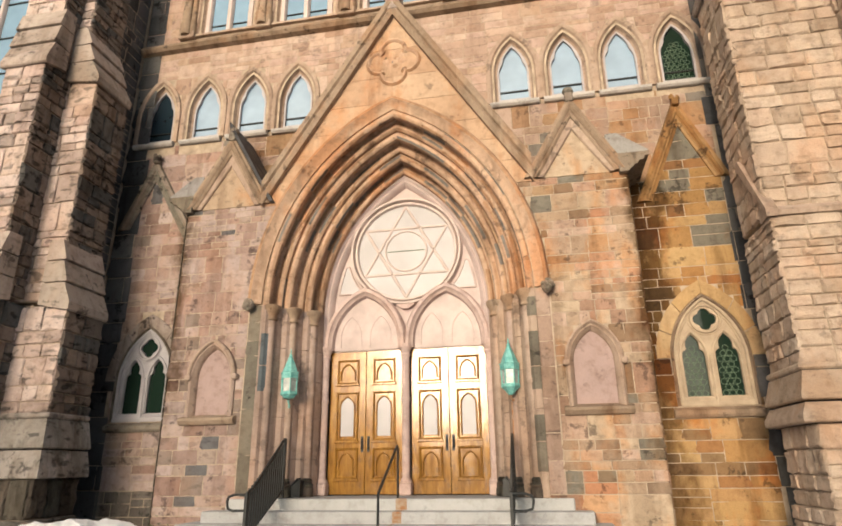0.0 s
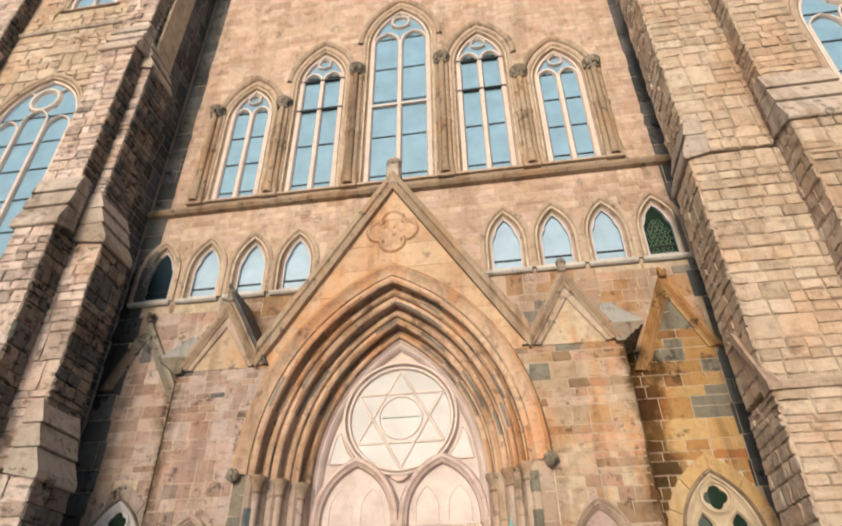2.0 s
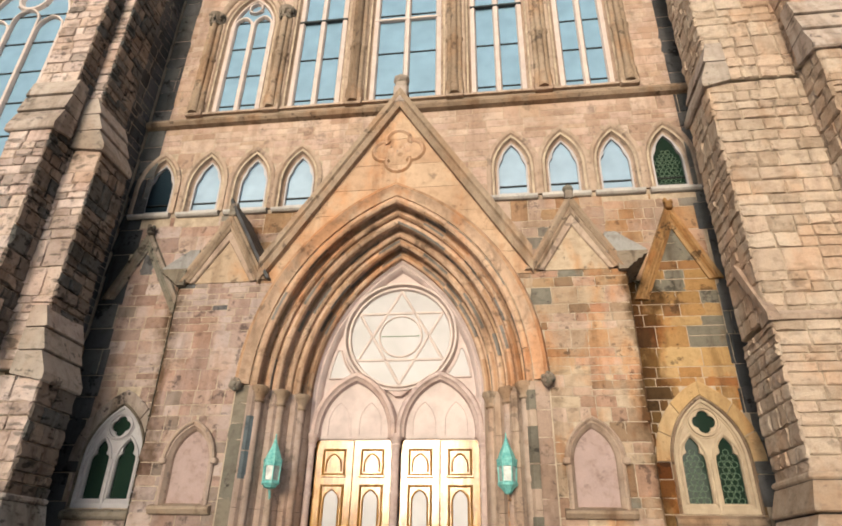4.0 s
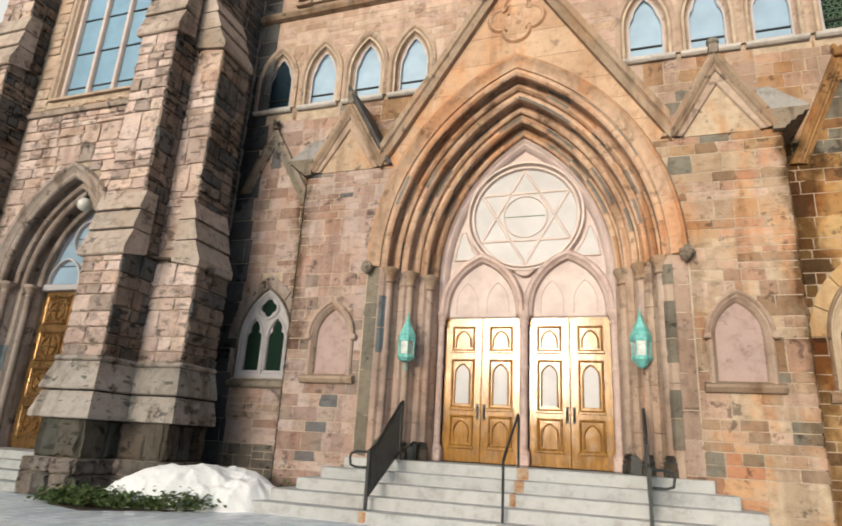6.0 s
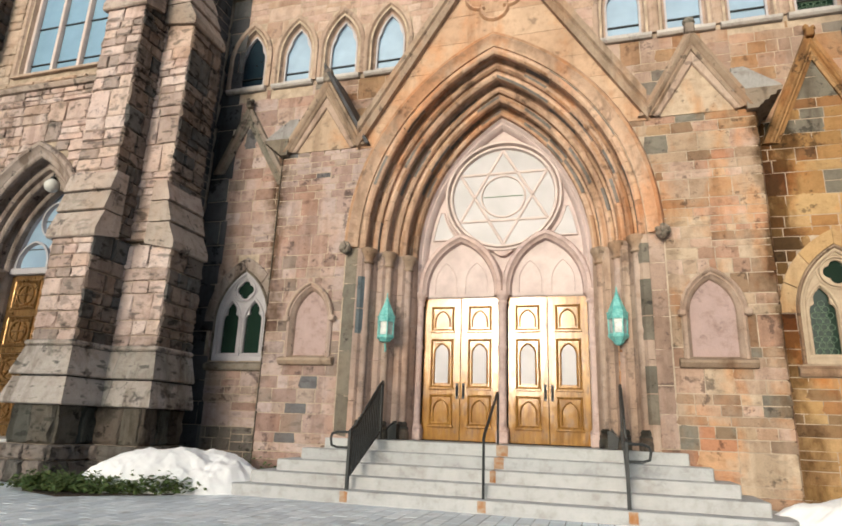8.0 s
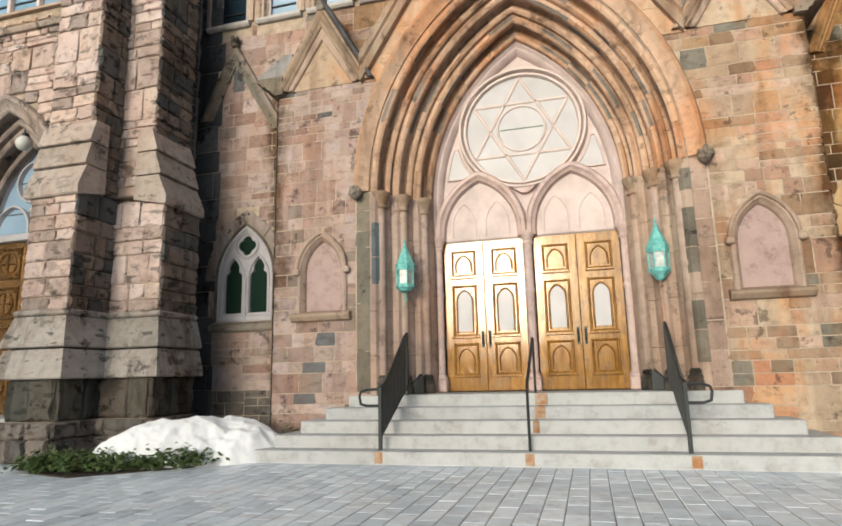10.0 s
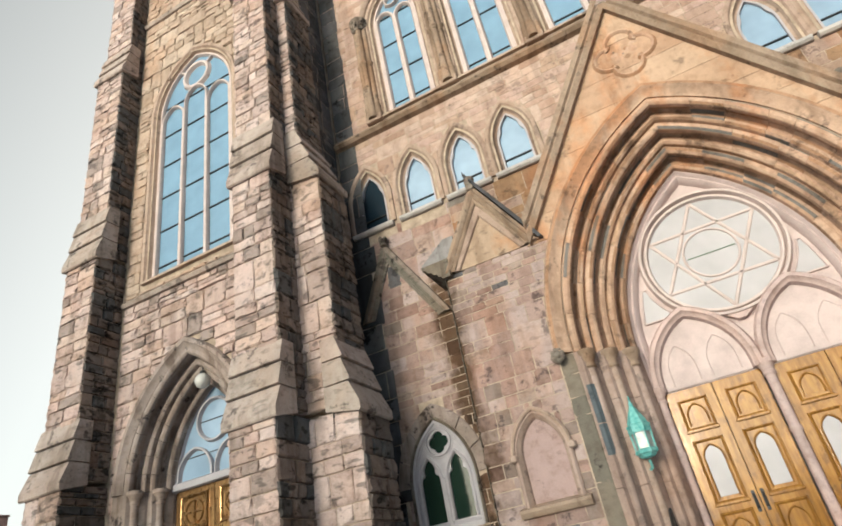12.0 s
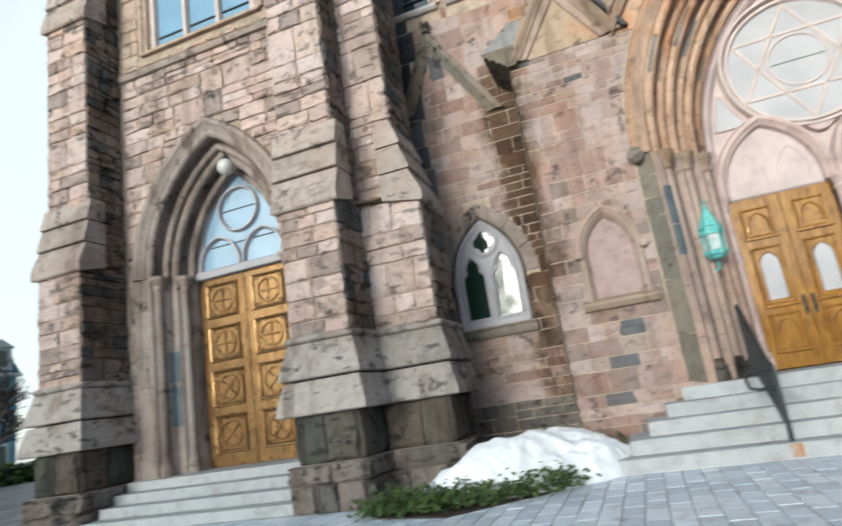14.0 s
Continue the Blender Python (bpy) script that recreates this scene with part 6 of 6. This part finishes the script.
for k in range(2):
    prof = [(d + 0.3 * k, q + 0.36 * k) for d, q in ORDER]
    for sx in (-1, 1):
        n = 8
        for i in range(n):
            rows = []
            for j in range(5):
                s = (i + j / 4) / n if i == n - 1 else (i + 0.015 + 0.97 * j / 4) / n
                rows.append([(TDOOR.cx + sx * TDOOR.at(d, s)[0], TWY + q, TDOOR.at(d, s)[1]) for d, q in prof] + [(TDOOR.cx + sx * TDOOR.at(prof[0][0], s)[0], TWY + prof[-1][1], TDOOR.at(prof[0][0], s)[1])])
            part("voussoir", Mesh().strip(rows, closed=True), S_TJAMB, tp, "", 35)
th = Arch(TDOOR.cx, 1.84, 4.2, 4.22, 2.82)
part("hood_mould", Mesh().strip(th.sweep([(0.0, 0.06), (0.0, -0.05), (0.04, -0.11), (0.11, -0.1), (0.17, -0.03), (0.23, 0.0), (0.23, 0.06)], TWY, 14)), S_TJAMB, tp, "", 40)
for sx in (-1, 1):
    zs = [0.62, 1.4, 2.2, 2.9, 3.6, 4.2]
    for a, b in zip(zs, zs[1:]):
        pts = [(1.86, -0.02), (1.62, 0.0), (1.5, 0.0), (1.42, 0.14), (1.34, 0.3), (1.32, 0.36), (1.2, 0.36), (1.12, 0.5), (1.06, 0.66), (1.04, 0.74), (1.04, 0.95), (1.86, 0.95)]
        part("jamb_stone", Mesh().prism([(TDOOR.cx + sx * x, TWY + y) for x, y in pts], "z", a + 0.004, b - 0.004), S_TJAMB, tp)
    if sx < 0:
        for za, zb in ((1.45, 2.16), (2.24, 2.8)):
            part("slate_patch", Mesh().prism([(TDOOR.cx - x, TWY + y) for x, y in ((1.36, 0.24), (1.31, 0.345), (1.22, 0.345), (1.22, 0.4), (1.4, 0.4))], "z", za, zb), BLUESTONE, tp, "blue-grey slate patch stone")
    for k in range(2):
        x, y = TDOOR.cx + sx * (1.46 - 0.3 * k), TWY + 0.16 + 0.36 * k
        part("shaft", Mesh().lathe(x, y, [(0.13, 0.62), (0.13, 0.8), (0.1, 0.86), (0.085, 0.95), (0.085, 4.0)], 12), S_TJAMB, tp, "", 40)
        part("capital", Mesh().lathe(x, y, [(0.095, 3.96), (0.11, 4.0), (0.1, 4.03), (0.15, 4.14), (0.17, 4.16), (0.17, 4.22), (0.12, 4.24)], 12), S_SLAB, tp, "", 35)
TD_Y = TWY + 0.8
fan = Arch(TDOOR.cx, 1.04, 4.2, 4.3, 1.98)
fl = thing("tower_fanlight", "pointed fanlight with round eye above the tower door", "window", at=(TDOOR.cx, TD_Y, 4.2))
FB = Matrix.Translation((-TDOOR.cx, -TD_Y, -4.2))
for nme, mb, m in (("frame", Mesh().strip(fan.sweep([(-0.05, 0.1), (-0.05, -0.06), (0.0, -0.08), (0.05, -0.02), (0.08, -0.04), (0.1, 0.04)], TD_Y, 12)), WHITE), ("pane", pane_of(fan, 0.02, TD_Y + 0.03, 4.2), G_SKY),
                   ("eye", ring(Mesh(), fan.cx, 5.42, TD_Y + 0.03, 0.4, 0.08, 0.09, 28), WHITE), ("transom", Mesh().box(fan.cx - 1.06, fan.cx + 1.06, TD_Y - 0.1, TD_Y + 0.08, 4.14, 4.3, 0.02), WHITE)):
    part(nme, mb, m, fl, "", 40).matrix_parent_inverse = FB
for sx in (-1, 1):
    sub = Arch(fan.cx + sx * 0.5, 0.47, 4.3, 4.4, 0.55)
    part("light", Mesh().strip(sub.sweep([(0, 0.03), (0, -0.05), (0.04, -0.06), (0.07, 0.03)], TD_Y, 8)), WHITE, fl).matrix_parent_inverse = FB
part("saddle_bar", Mesh().box(fan.cx - 0.95, fan.cx + 0.95, TD_Y + 0.015, TD_Y + 0.03, 4.75, 4.77).box(fan.cx - 0.4, fan.cx + 0.4, TD_Y + 0.015, TD_Y + 0.03, 5.42, 5.44), IRON, fl).matrix_parent_inverse = FB

for sx in (-1, 1):
    x0, x1 = (fan.cx - 1.02, fan.cx - 0.006) if sx < 0 else (fan.cx + 0.006, fan.cx + 1.02)
    leaf = thing("tower_door_leaf", "brown varnished oak door leaf with carved wheel-cross panels", "door", "leaves of the tower door", at=(x0 if sx < 0 else x1, TD_Y, 0.62))
    b = Matrix.Translation((-(x0 if sx < 0 else x1), -TD_Y, -0.62))
    part("slab", Mesh().box(x0, x1, TD_Y, TD_Y + 0.08, 0.63, 4.14, 0.006), OAK, leaf).matrix_parent_inverse = b
    cx = (x0 + x1) / 2
    for k in range(4):
        z0 = 0.86 + 0.83 * k
        pf = part("panel_frame", panel_frame(Mesh(), cx - 0.36, cx + 0.36, z0, z0 + 0.68, TD_Y, 0.07, 0.04), OAK, leaf, "raised square moulding")
        pf.matrix_parent_inverse = b
        part("wheel", ring(Mesh(), cx, z0 + 0.34, TD_Y, 0.2, 0.05, 0.035, 24), OAK, pf, "carved round wheel")
        mb = Mesh()
        t = 0 if k in (2, 3) else 45
        for an in (t, t + 90):
            c_, s_ = 0.21 * math.cos(radians(an)), 0.21 * math.sin(radians(an))
            bar(mb, (cx - c_, z0 + 0.34 - s_), (cx + c_, z0 + 0.34 + s_), TD_Y, 0.05, 0.03)
        for dx, dz in ((-1, -1), (1, -1), (-1, 1), (1, 1)):
            ring(mb, cx + dx * 0.24, z0 + 0.34 + dz * 0.24, TD_Y, 0.02, 0.02, 0.02, 8)
        part("cross", mb, OAK, pf, "carved cross")
# dark block in place of the unlit porch behind this door
tagged(part("tower_backing", Mesh().box(-11.3, -8.9, TD_Y + 0.1, TD_Y + 0.3, 0.6, 6.6), DARK), "dark-coloured block standing for the unlit space behind the tower door", "recess", kind="structure")

ball = thing("globe_lamp", "white glass globe lamp hanging in the tower arch", "lamp", at=(-9.95, -0.5, 6.1))
BB = Matrix.Translation((9.95, 0.5, -6.1))
prof = [(0.16 * math.sin(radians(a)), 6.08 - 0.16 * math.cos(radians(a))) for a in range(6, 175, 12)]
part("globe", Mesh().lathe(-9.95, -0.5, prof, 18), FROST, ball, "white frosted globe", 60).matrix_parent_inverse = BB
part("stem", Mesh().tube([(-9.95, -0.5, 6.2), (-9.95, -0.5, 6.42), (-9.95, -0.3, 6.5), (-9.95, 0.0, 6.5)], 0.02).lathe(-9.95, -0.5, [(0.06, 6.2), (0.06, 6.28), (0.02, 6.32)], 10), IRON, ball, "", 40).matrix_parent_inverse = BB

# tower steps
for i in range(4):
    top = 0.627 - 0.155 * i
    mb = Mesh().box(-12.1 - 0.22 * i * 0, -8.0, -1.0 - 0.32 * i, -0.8 + (1.0 if i == 0 else 0.0) - 0.0, top - 0.155, top, 0.01)
    tagged(part("tower_step", mb, S_STEP), "pale granite step before the tower door", "step", "steps of the tower door", kind="structure")

# ---- right tower ----
rt = thing("buttress_4", "stepped rock-faced buttress of the other tower beside the ochre bay", "buttress", kind="structure")
RX = 6.2
stage(rt, RX - 0.06, 8.2, -1.32, 0.1, 0.0, 0.8, S_PALE, 301, "fL", singles=12)
stage(rt, RX, 8.2, -1.25, 0.1, 0.8, 1.9, S_PALE, 303, "fL", singles=16)
skirt(rt, RX, 8.2, -1.18, 0.1, 0.2, (1.9, 2.2, 2.62), material=S_PALE)
stage(rt, RX, 8.2, -1.18, 0.1, 2.68, 4.95, S_PALE, 306, "fL", singles=50)
part("string_stone", Mesh().prism([(-0.9, 4.92), (-1.22, 4.95), (-1.25, 5.02), (-1.1, 5.14), (-0.9, 5.14)], "x", RX - 0.05, 8.2), S_DRESS, rt)
part("raking_mould", Mesh().prism([(-1.25, 4.93), (-1.25, 5.06), (-0.5, 6.25), (-0.4, 6.25), (-0.4, 6.1)], "x", RX - 0.07, RX + 0.1), S_DRESS, rt, "raking side moulding")
stage(rt, RX, 8.2, -1.1, 0.1, 5.05, 9.9, S_PALE, 309, "fL", singles=60)
slope_side(rt, -1.1, 0.1, RX - 0.02, RX + 0.14, 9.9, 10.9, 2)
stage(rt, RX + 0.14, 8.2, -1.07, 0.1, 10.0, 17, S_PALE, 312, "fL")
slope_side(rt, -1.07, 0.1, RX + 0.14, RX + 0.3, 17.0, 18.2, 2)
stage(rt, RX + 0.3, 8.2, -1.05, 0.1, 17.1, 26, S_PALE, 315, "fL")
r2 = thing("buttress_5", "deep rock-faced front buttress of the other tower", "buttress", kind="structure")
BX = 7.9
stage(r2, BX, 9.1, -1.95, -0.3, 0.0, 4.95, S_PALE, 331, "fL")
slope_front(r2, BX, 9.1, -1.95, -1.8, 4.97, 5.9, 2)
stage(r2, BX, 9.1, -1.8, -0.3, 5.05, 10.0, S_PALE, 334, "fL")
slope_front(r2, BX, 9.1, -1.8, -1.6, 10.0, 11.4, 3)
stage(r2, BX, 9.1, -1.6, -0.3, 10.1, 26, S_PALE, 337, "fL")
RWIN = Arch(11.2, 1.3, 8.9, 14.1, 1.85)
rw = core("wall_tower_right", [(6.9, 0), (14.5, 0), (14.5, 26), (6.9, 26)], [RWIN.outline(0, 10)], TWY + 0.1, 1.2, label="rock-faced front of the other tower", category="tower")
lay(rw, ((0, TWY + 0.1, 0), (1, 0, 0), (0, 1, 0)), 0, 26, lambda lo, hi: cut([RWIN], lo, hi, [(9.1, 14.5)], 0.2), S_PALE, 350, True)
lay(rw, ((6.9, 0, 0), (0, -1, 0), (1, 0, 0)), 0, 26, lambda lo, hi: [(-1.0, -0.3)], S_PALE, 351, True)
traceried(RWIN, TWY + 0.06, G_HIGH, "tall three-light window of the other tower", "tower windows", lights=3, bars=6, name="tower_window", trac=STAR)

# ---- closing walls behind ----
tagged(part("roof_nave", Mesh().prism([(-7.0, 22.0), (7.0, 22.0), (0, 33.0)], "y", 1.7, 30), DARK), "dark slate nave roof behind the facade", "roof", kind="structure")
# dark wall in place of the unlit interior
tagged(part("wall_inside", Mesh().box(-13, 14.5, 2.2, 2.5, 0, 22), DARK), "dark-coloured wall standing for the unlit inside behind the windows", "wall", kind="structure")

# ---- ground ----
tagged(part("ground", Mesh().box(-400, 400, -400, 400, -0.3, -0.012), plain("wet_street", (0.12, 0.125, 0.13), 0.6, var=0.4, scale=0.8, relief=0.004)), "wet grey street surface", "ground", kind="structure")
pave = part("pavement", Mesh().box(-14, 9, -6.8, 1.0, -0.1, -0.006), plain("dark_wet_joint", (0.12, 0.13, 0.14), 0.5, var=0.4, scale=5))
tagged(pave, "pale grey brick pavement, wet and salted", "pavement", kind="structure")
rng = random.Random(9)
shapes = []
for _ in range(6):
    mb = Mesh().box(0.004, 0.2, 0.004, 0.4, -0.02, 0.0 + rng.uniform(-0.002, 0.003), 0.006)
    shapes.append((mb, mb.mesh("paver", PAVER)))
near, rest = [], Mesh()
for i in range(int(17 / 0.204)):
    x = -11.0 + 0.204 * i
    off = 0.2 if i % 2 else 0.0
    for j in range(14):
        y = -6.6 + 0.404 * j + off
        if y > -1.3:
            continue
        k = rng.randrange(6)
        if -4.2 < x < 0.2 and -4.3 < y < -1.3 and len(near) < 290:
            ob = new("paver", shapes[k][1])
            ob.parent, ob.location = pave, (x, y, 0)
            near.append(ob)
        else:
            rest.add([(a + x, b + y, c) for a, b, c in shapes[k][0].v], shapes[k][0].f)
ob = part("paving", rest, PAVER, pave)
tagged(ob, kind="stuff")

for i in range(23):
    tagged(part("kerb_stone", Mesh().box(-14 + i, -13.006 + i, -6.85, -6.38, -0.14, 0.014, 0.012), S_STEP, pave))

# ---- planting bed, snow, ivy ----
bed = Mesh().prism([(-7.2 + 0, -2.0), (-6.6, -2.7), (-5.7, -2.95), (-4.8, -2.15), (-3.95, -1.2), (-3.7, -0.05), (-4.4, 0.98), (-6.1, 0.98), (-6.2, -0.9), (-7.0, -1.7)], "z", 0.0, 0.02)
tagged(part("planting_bed", bed, EARTH), "dark earth bed at the foot of the wall", "bed", kind="structure")


def snow_heap(x0, y0, wide, deep, cx, cy, ru, rv, lean, high, n, label):
    """A heap of old snow: an uneven dome over an ellipse."""
    vs = []
    for j in range(n + 1):
        for i in range(n + 1):
            x, y = x0 + wide * i / n, y0 + deep * j / n
            u, v = (x - cx) / ru, (y - cy - lean * (x - cx)) / rv
            nz = noise.noise(Vector((x * 1.7, y * 1.7, 0.3))) * 0.25 + noise.noise(Vector((x * 5, y * 5, 2.3))) * 0.1 + noise.noise(Vector((x * 13, y * 13, 5))) * 0.035
            q = 1 - u * u - v * v + nz * 0.9
            vs.append((x, y, 0.04 + high * q ** 0.68 + nz * 0.2 * min(1, q * 3) if q > 0 else -0.01))
    fs = [(j * (n + 1) + i, j * (n + 1) + i + 1, (j + 1) * (n + 1) + i + 1, (j + 1) * (n + 1) + i) for j in range(n) for i in range(n)]
    keep = [f for f in fs if max(vs[k][2] for k in f) > 0.0]
    tagged(part("snow_mound", Mesh().add(vs, keep), SNOW, smooth=60), label, "snow", "snow mounds")


snow_heap(-6.9, -2.9, 3.5, 3.3, -5.0, -1.2, 1.38, 0.96, 0.5, 0.6, 130, "melting white snow mound on the planting bed")
snow_heap(3.6, -1.4, 2.9, 1.38, 5.0, -0.55, 1.2, 0.62, 0.0, 0.4, 70, "low white snow mound beside the portal steps")
mb = Mesh()
rng = random.Random(31)
for _ in range(5200):
    if rng.random() < 0.8:
        t = rng.random()
        x, y = -6.75 + 2.2 * t + rng.gauss(0, 0.13), -2.46 + 0.75 * t - 0.25 * math.sin(t * 3.0) + rng.gauss(0, 0.16)
    else:
        x, y = rng.uniform(-4.7, -3.85), rng.uniform(-0.4, 0.6)
    z = 0.04 + abs(rng.gauss(0, 0.09 if y < -1 else 0.17))
    a, tilt, s = rng.uniform(0, 6.28), rng.uniform(-0.7, 0.7), rng.uniform(0.03, 0.055)
    c, d = Vector((math.cos(a), math.sin(a), tilt)), Vector((-math.sin(a), math.cos(a), rng.uniform(-0.5, 0.5)))
    p = Vector((x, y, z))
    mb.add([p - c * s, p + d * s * 0.7, p + c * s, p - d * s * 0.7, p + Vector((0, 0, s * 0.3))], [(0, 1, 4), (1, 2, 4), (2, 3, 4), (3, 0, 4)])
tagged(part("ivy", mb, LEAF), "low green ivy leaves round the snow", "ivy", kind="stuff")

# ---- beyond: house, trees ----
# roof and board colours include the blue haze and shade of the distance
SLATE = plain("haze_blue_slate_roof", (0.02, 0.08, 0.125), 0.6, var=0.4, scale=3)
CLAP = plain("haze_blue_boards", (0.15, 0.3, 0.38), 0.7, var=0.4, scale=2)
TRIM = plain("pale_painted_trim", (0.5, 0.53, 0.53), 0.6, var=0.25, scale=4)
BRICK = plain("red_chimney_brick", (0.42, 0.25, 0.2), 0.85, var=0.35, scale=8)
HX, HY0, HY1, EAVE, RIDGE = -46.5, 4.0, 22.3, 7.5, 10.5
house = thing("house", "blue-grey boarded house with a slate mansard roof and pale dormers", "house", at=(HX, 16, 0))
HB = Matrix.Translation((-HX, -16, 0))


def hput(n, mb, m, lab="", parent=None):
    ob = part(n, mb, m, parent or house, lab)
    if parent is None:
        ob.matrix_parent_inverse = HB
    return ob


hput("wall", Mesh().box(HX - 11, HX, HY0, HY1, 0, EAVE), CLAP, "blue-grey boarded wall")
hput("cornice", Mesh().box(HX - 11.2, HX + 0.3, HY0 - 0.3, HY1 + 0.3, EAVE, EAVE + 0.25, 0.06), TRIM)
lo, hi = (HX - 11.1, HX + 0.2, HY0 - 0.2, HY1 + 0.2), (HX - 10.1, HX - 0.8, HY0 + 0.8, HY1 - 0.8)
vs = [(x, y, z) for (x0, x1, y0, y1), z in ((lo, EAVE + 0.25), (hi, RIDGE)) for x, y in ((x0, y0), (x1, y0), (x1, y1), (x0, y1))]
hput("roof", Mesh().add(vs, [(3, 2, 1, 0), (4, 5, 6, 7), (0, 1, 5, 4), (1, 2, 6, 5), (2, 3, 7, 6), (3, 0, 4, 7)]), SLATE, "dark slate mansard")
hput("chimney", Mesh().box(HX - 2.2, HX - 1.2, 17.8, 19.0, RIDGE - 0.3, 11.8, 0.04).box(HX - 2.26, HX - 1.14, 17.74, 19.06, 11.8, 11.92, 0.02), BRICK, "red brick chimney")
for y in (6.6, 9.0, 11.4, 13.8, 16.3, 18.7, 21.0):
    dormer = hput("dormer", Mesh().box(HX - 1.6, HX + 0.12, y - 0.85, y + 0.85, EAVE + 0.4, 9.6).prism([(y - 1.05, 9.6), (y + 1.05, 9.6), (y, 10.2)], "x", HX - 1.6, HX + 0.25), TRIM, "pale dormer")
    hput("pane", Mesh().box(HX + 0.1, HX + 0.14, y - 0.5, y + 0.5, EAVE + 0.7, 9.4), G_DARK, "dark window pane", dormer)
    for z in (1.2, 4.5):
        window = hput("window", Mesh().box(HX - 0.05, HX + 0.08, y - 0.7, y + 0.7, z - 0.15, z + 1.6), TRIM)
        hput("pane", Mesh().box(HX + 0.06, HX + 0.1, y - 0.5, y + 0.5, z, z + 1.4), G_DARK, "dark window pane", window)


def bare_tree(x, y, h, seed):
    t = thing("bare_tree", "dark leafless winter tree with fine twigs", "tree", "street trees", at=(x, y, 0))
    rng = random.Random(seed)
    trunk, twigs = Mesh(), Mesh()
    def grow(p, d, length, r, depth):
        q = p + d * length
        mid = p + d * length * 0.5 + Vector((rng.gauss(0, 1), rng.gauss(0, 1), 0)) * length * 0.05
        (trunk if depth < 2 else twigs).tube([p, mid, q], r, 6 if depth < 2 else 4)
        if depth < 4:
            for _ in range(4 if depth else 5):
                nd = (d + Vector((rng.gauss(0, 0.5), rng.gauss(0, 0.5), rng.gauss(0.1, 0.3)))).normalized()
                grow(q if rng.random() < 0.6 else mid, nd, length * rng.uniform(0.55, 0.8), r * 0.55, depth + 1)
    grow(Vector((0, 0, 0)), Vector((0.03, 0.02, 1)), h * 0.3, 0.2, 0)
    bark = plain("dark_bark", (0.05, 0.045, 0.04), 0.9, var=0.4, scale=8)
    part("trunk", trunk, bark, t)
    part("crown", twigs, bark, t)


bare_tree(-31, 9.5, 8, 3)
bare_tree(-36, 8.5, 9, 5)
bare_tree(-28, 7.0, 7, 9)
bare_tree(-33, 6.5, 7.5, 11)
hedge = Mesh()
rng = random.Random(8)
for _ in range(3000):
    p = Vector((rng.uniform(-44.5, -43.3), rng.uniform(4, 23), rng.uniform(0, 1.3)))
    a, s = rng.uniform(0, 6.28), rng.uniform(0.12, 0.25)
    c, d = Vector((math.cos(a), math.sin(a), rng.uniform(-1, 1))), Vector((-math.sin(a), math.cos(a), rng.uniform(-1, 1)))
    hedge.add([p - c * s, p + d * s, p + c * s, p - d * s], [(0, 1, 2, 3)])
tagged(part("hedge", hedge, LEAF), "clipped green hedge before the house", "hedge", kind="stuff")
# the other side of the street
mb = Mesh()
for i in range(12):
    x = -110 + 19 * i
    h = 7 + (i * 37 % 5)
    mb.box(x, x + 17, -130, -118, 0, h)
    mb.prism([(x, h), (x + 17, h), (x + 8.5, h + 3)], "y", -130, -118)
tagged(part("backdrop_houses", mb, plain("distant_fronts", (0.25, 0.2, 0.17), 0.9, var=0.4, scale=0.3)), "far row of low houses across the open square", "houses", kind="structure")

# unseen nearer row, added to cut low sky light and darken door reflections, on both sides of the gap through which the
# low sun comes
mb = Mesh()
for x0, x1, h in ((-80, -53, 20), (2, 13, 3.4), (14, 25, 3.9), (26, 45, 14), (46, 72, 16)):
    mb.box(x0, x1, -58, -46, 0, h)
    mb.prism([(x0, h), (x1, h), ((x0 + x1) / 2, h + (4 if h > 10 else 1.6))], "y", -58, -46)
tagged(part("backdrop_row", mb, plain("block_row_fronts", (0.16, 0.12, 0.1), 0.9, var=0.4, scale=0.4)), "unseen brown row of house blocks added to cut low sky light and darken reflections", "houses", kind="structure")

# unseen trees across the street, added so that their crowns filter the low sun
rng = random.Random(77)
for x, y, top, wide, count in ((-26.5, -61, 17.5, 2.6, 480), (-22.0, -59, 16.4, 2.5, 520), (-17.6, -61, 17.4, 2.6, 560), (-13.9, -60, 12.6, 2.0, 260)):
    t = thing("sun_filter_tree", "unseen tall dark evergreen tree added to filter the low sun", "tree", "trees across the street", at=(x, y, 0))
    part("trunk", Mesh().lathe(0, 0, [(0.35, 0), (0.28, 3), (0.12, top * 0.9)], 8), plain("bark", (0.06, 0.05, 0.04), 0.9), t)
    mb = Mesh()
    for _ in range(count):
        z = rng.uniform(0.12, 1.0)
        w = wide * (math.sin(math.pi * min(1, 0.3 + 0.7 * z)) + 0.15)
        a, q = rng.uniform(0, 6.28), math.sqrt(rng.random())
        p = Vector((w * q * math.cos(a), w * q * math.sin(a), z * top))
        c, d = Vector((rng.gauss(0, 1), rng.gauss(0, 0.5), rng.gauss(0, 1))).normalized(), Vector((rng.gauss(0, 1), rng.gauss(0, 0.5), rng.gauss(0, 1))).normalized()
        s_ = rng.uniform(0.2, 0.4)
        mb.add([p - c * s_, p + d * s_, p + c * s_, p - d * s_], [(0, 1, 2, 3)])
    part("crown", mb, LEAF, t)
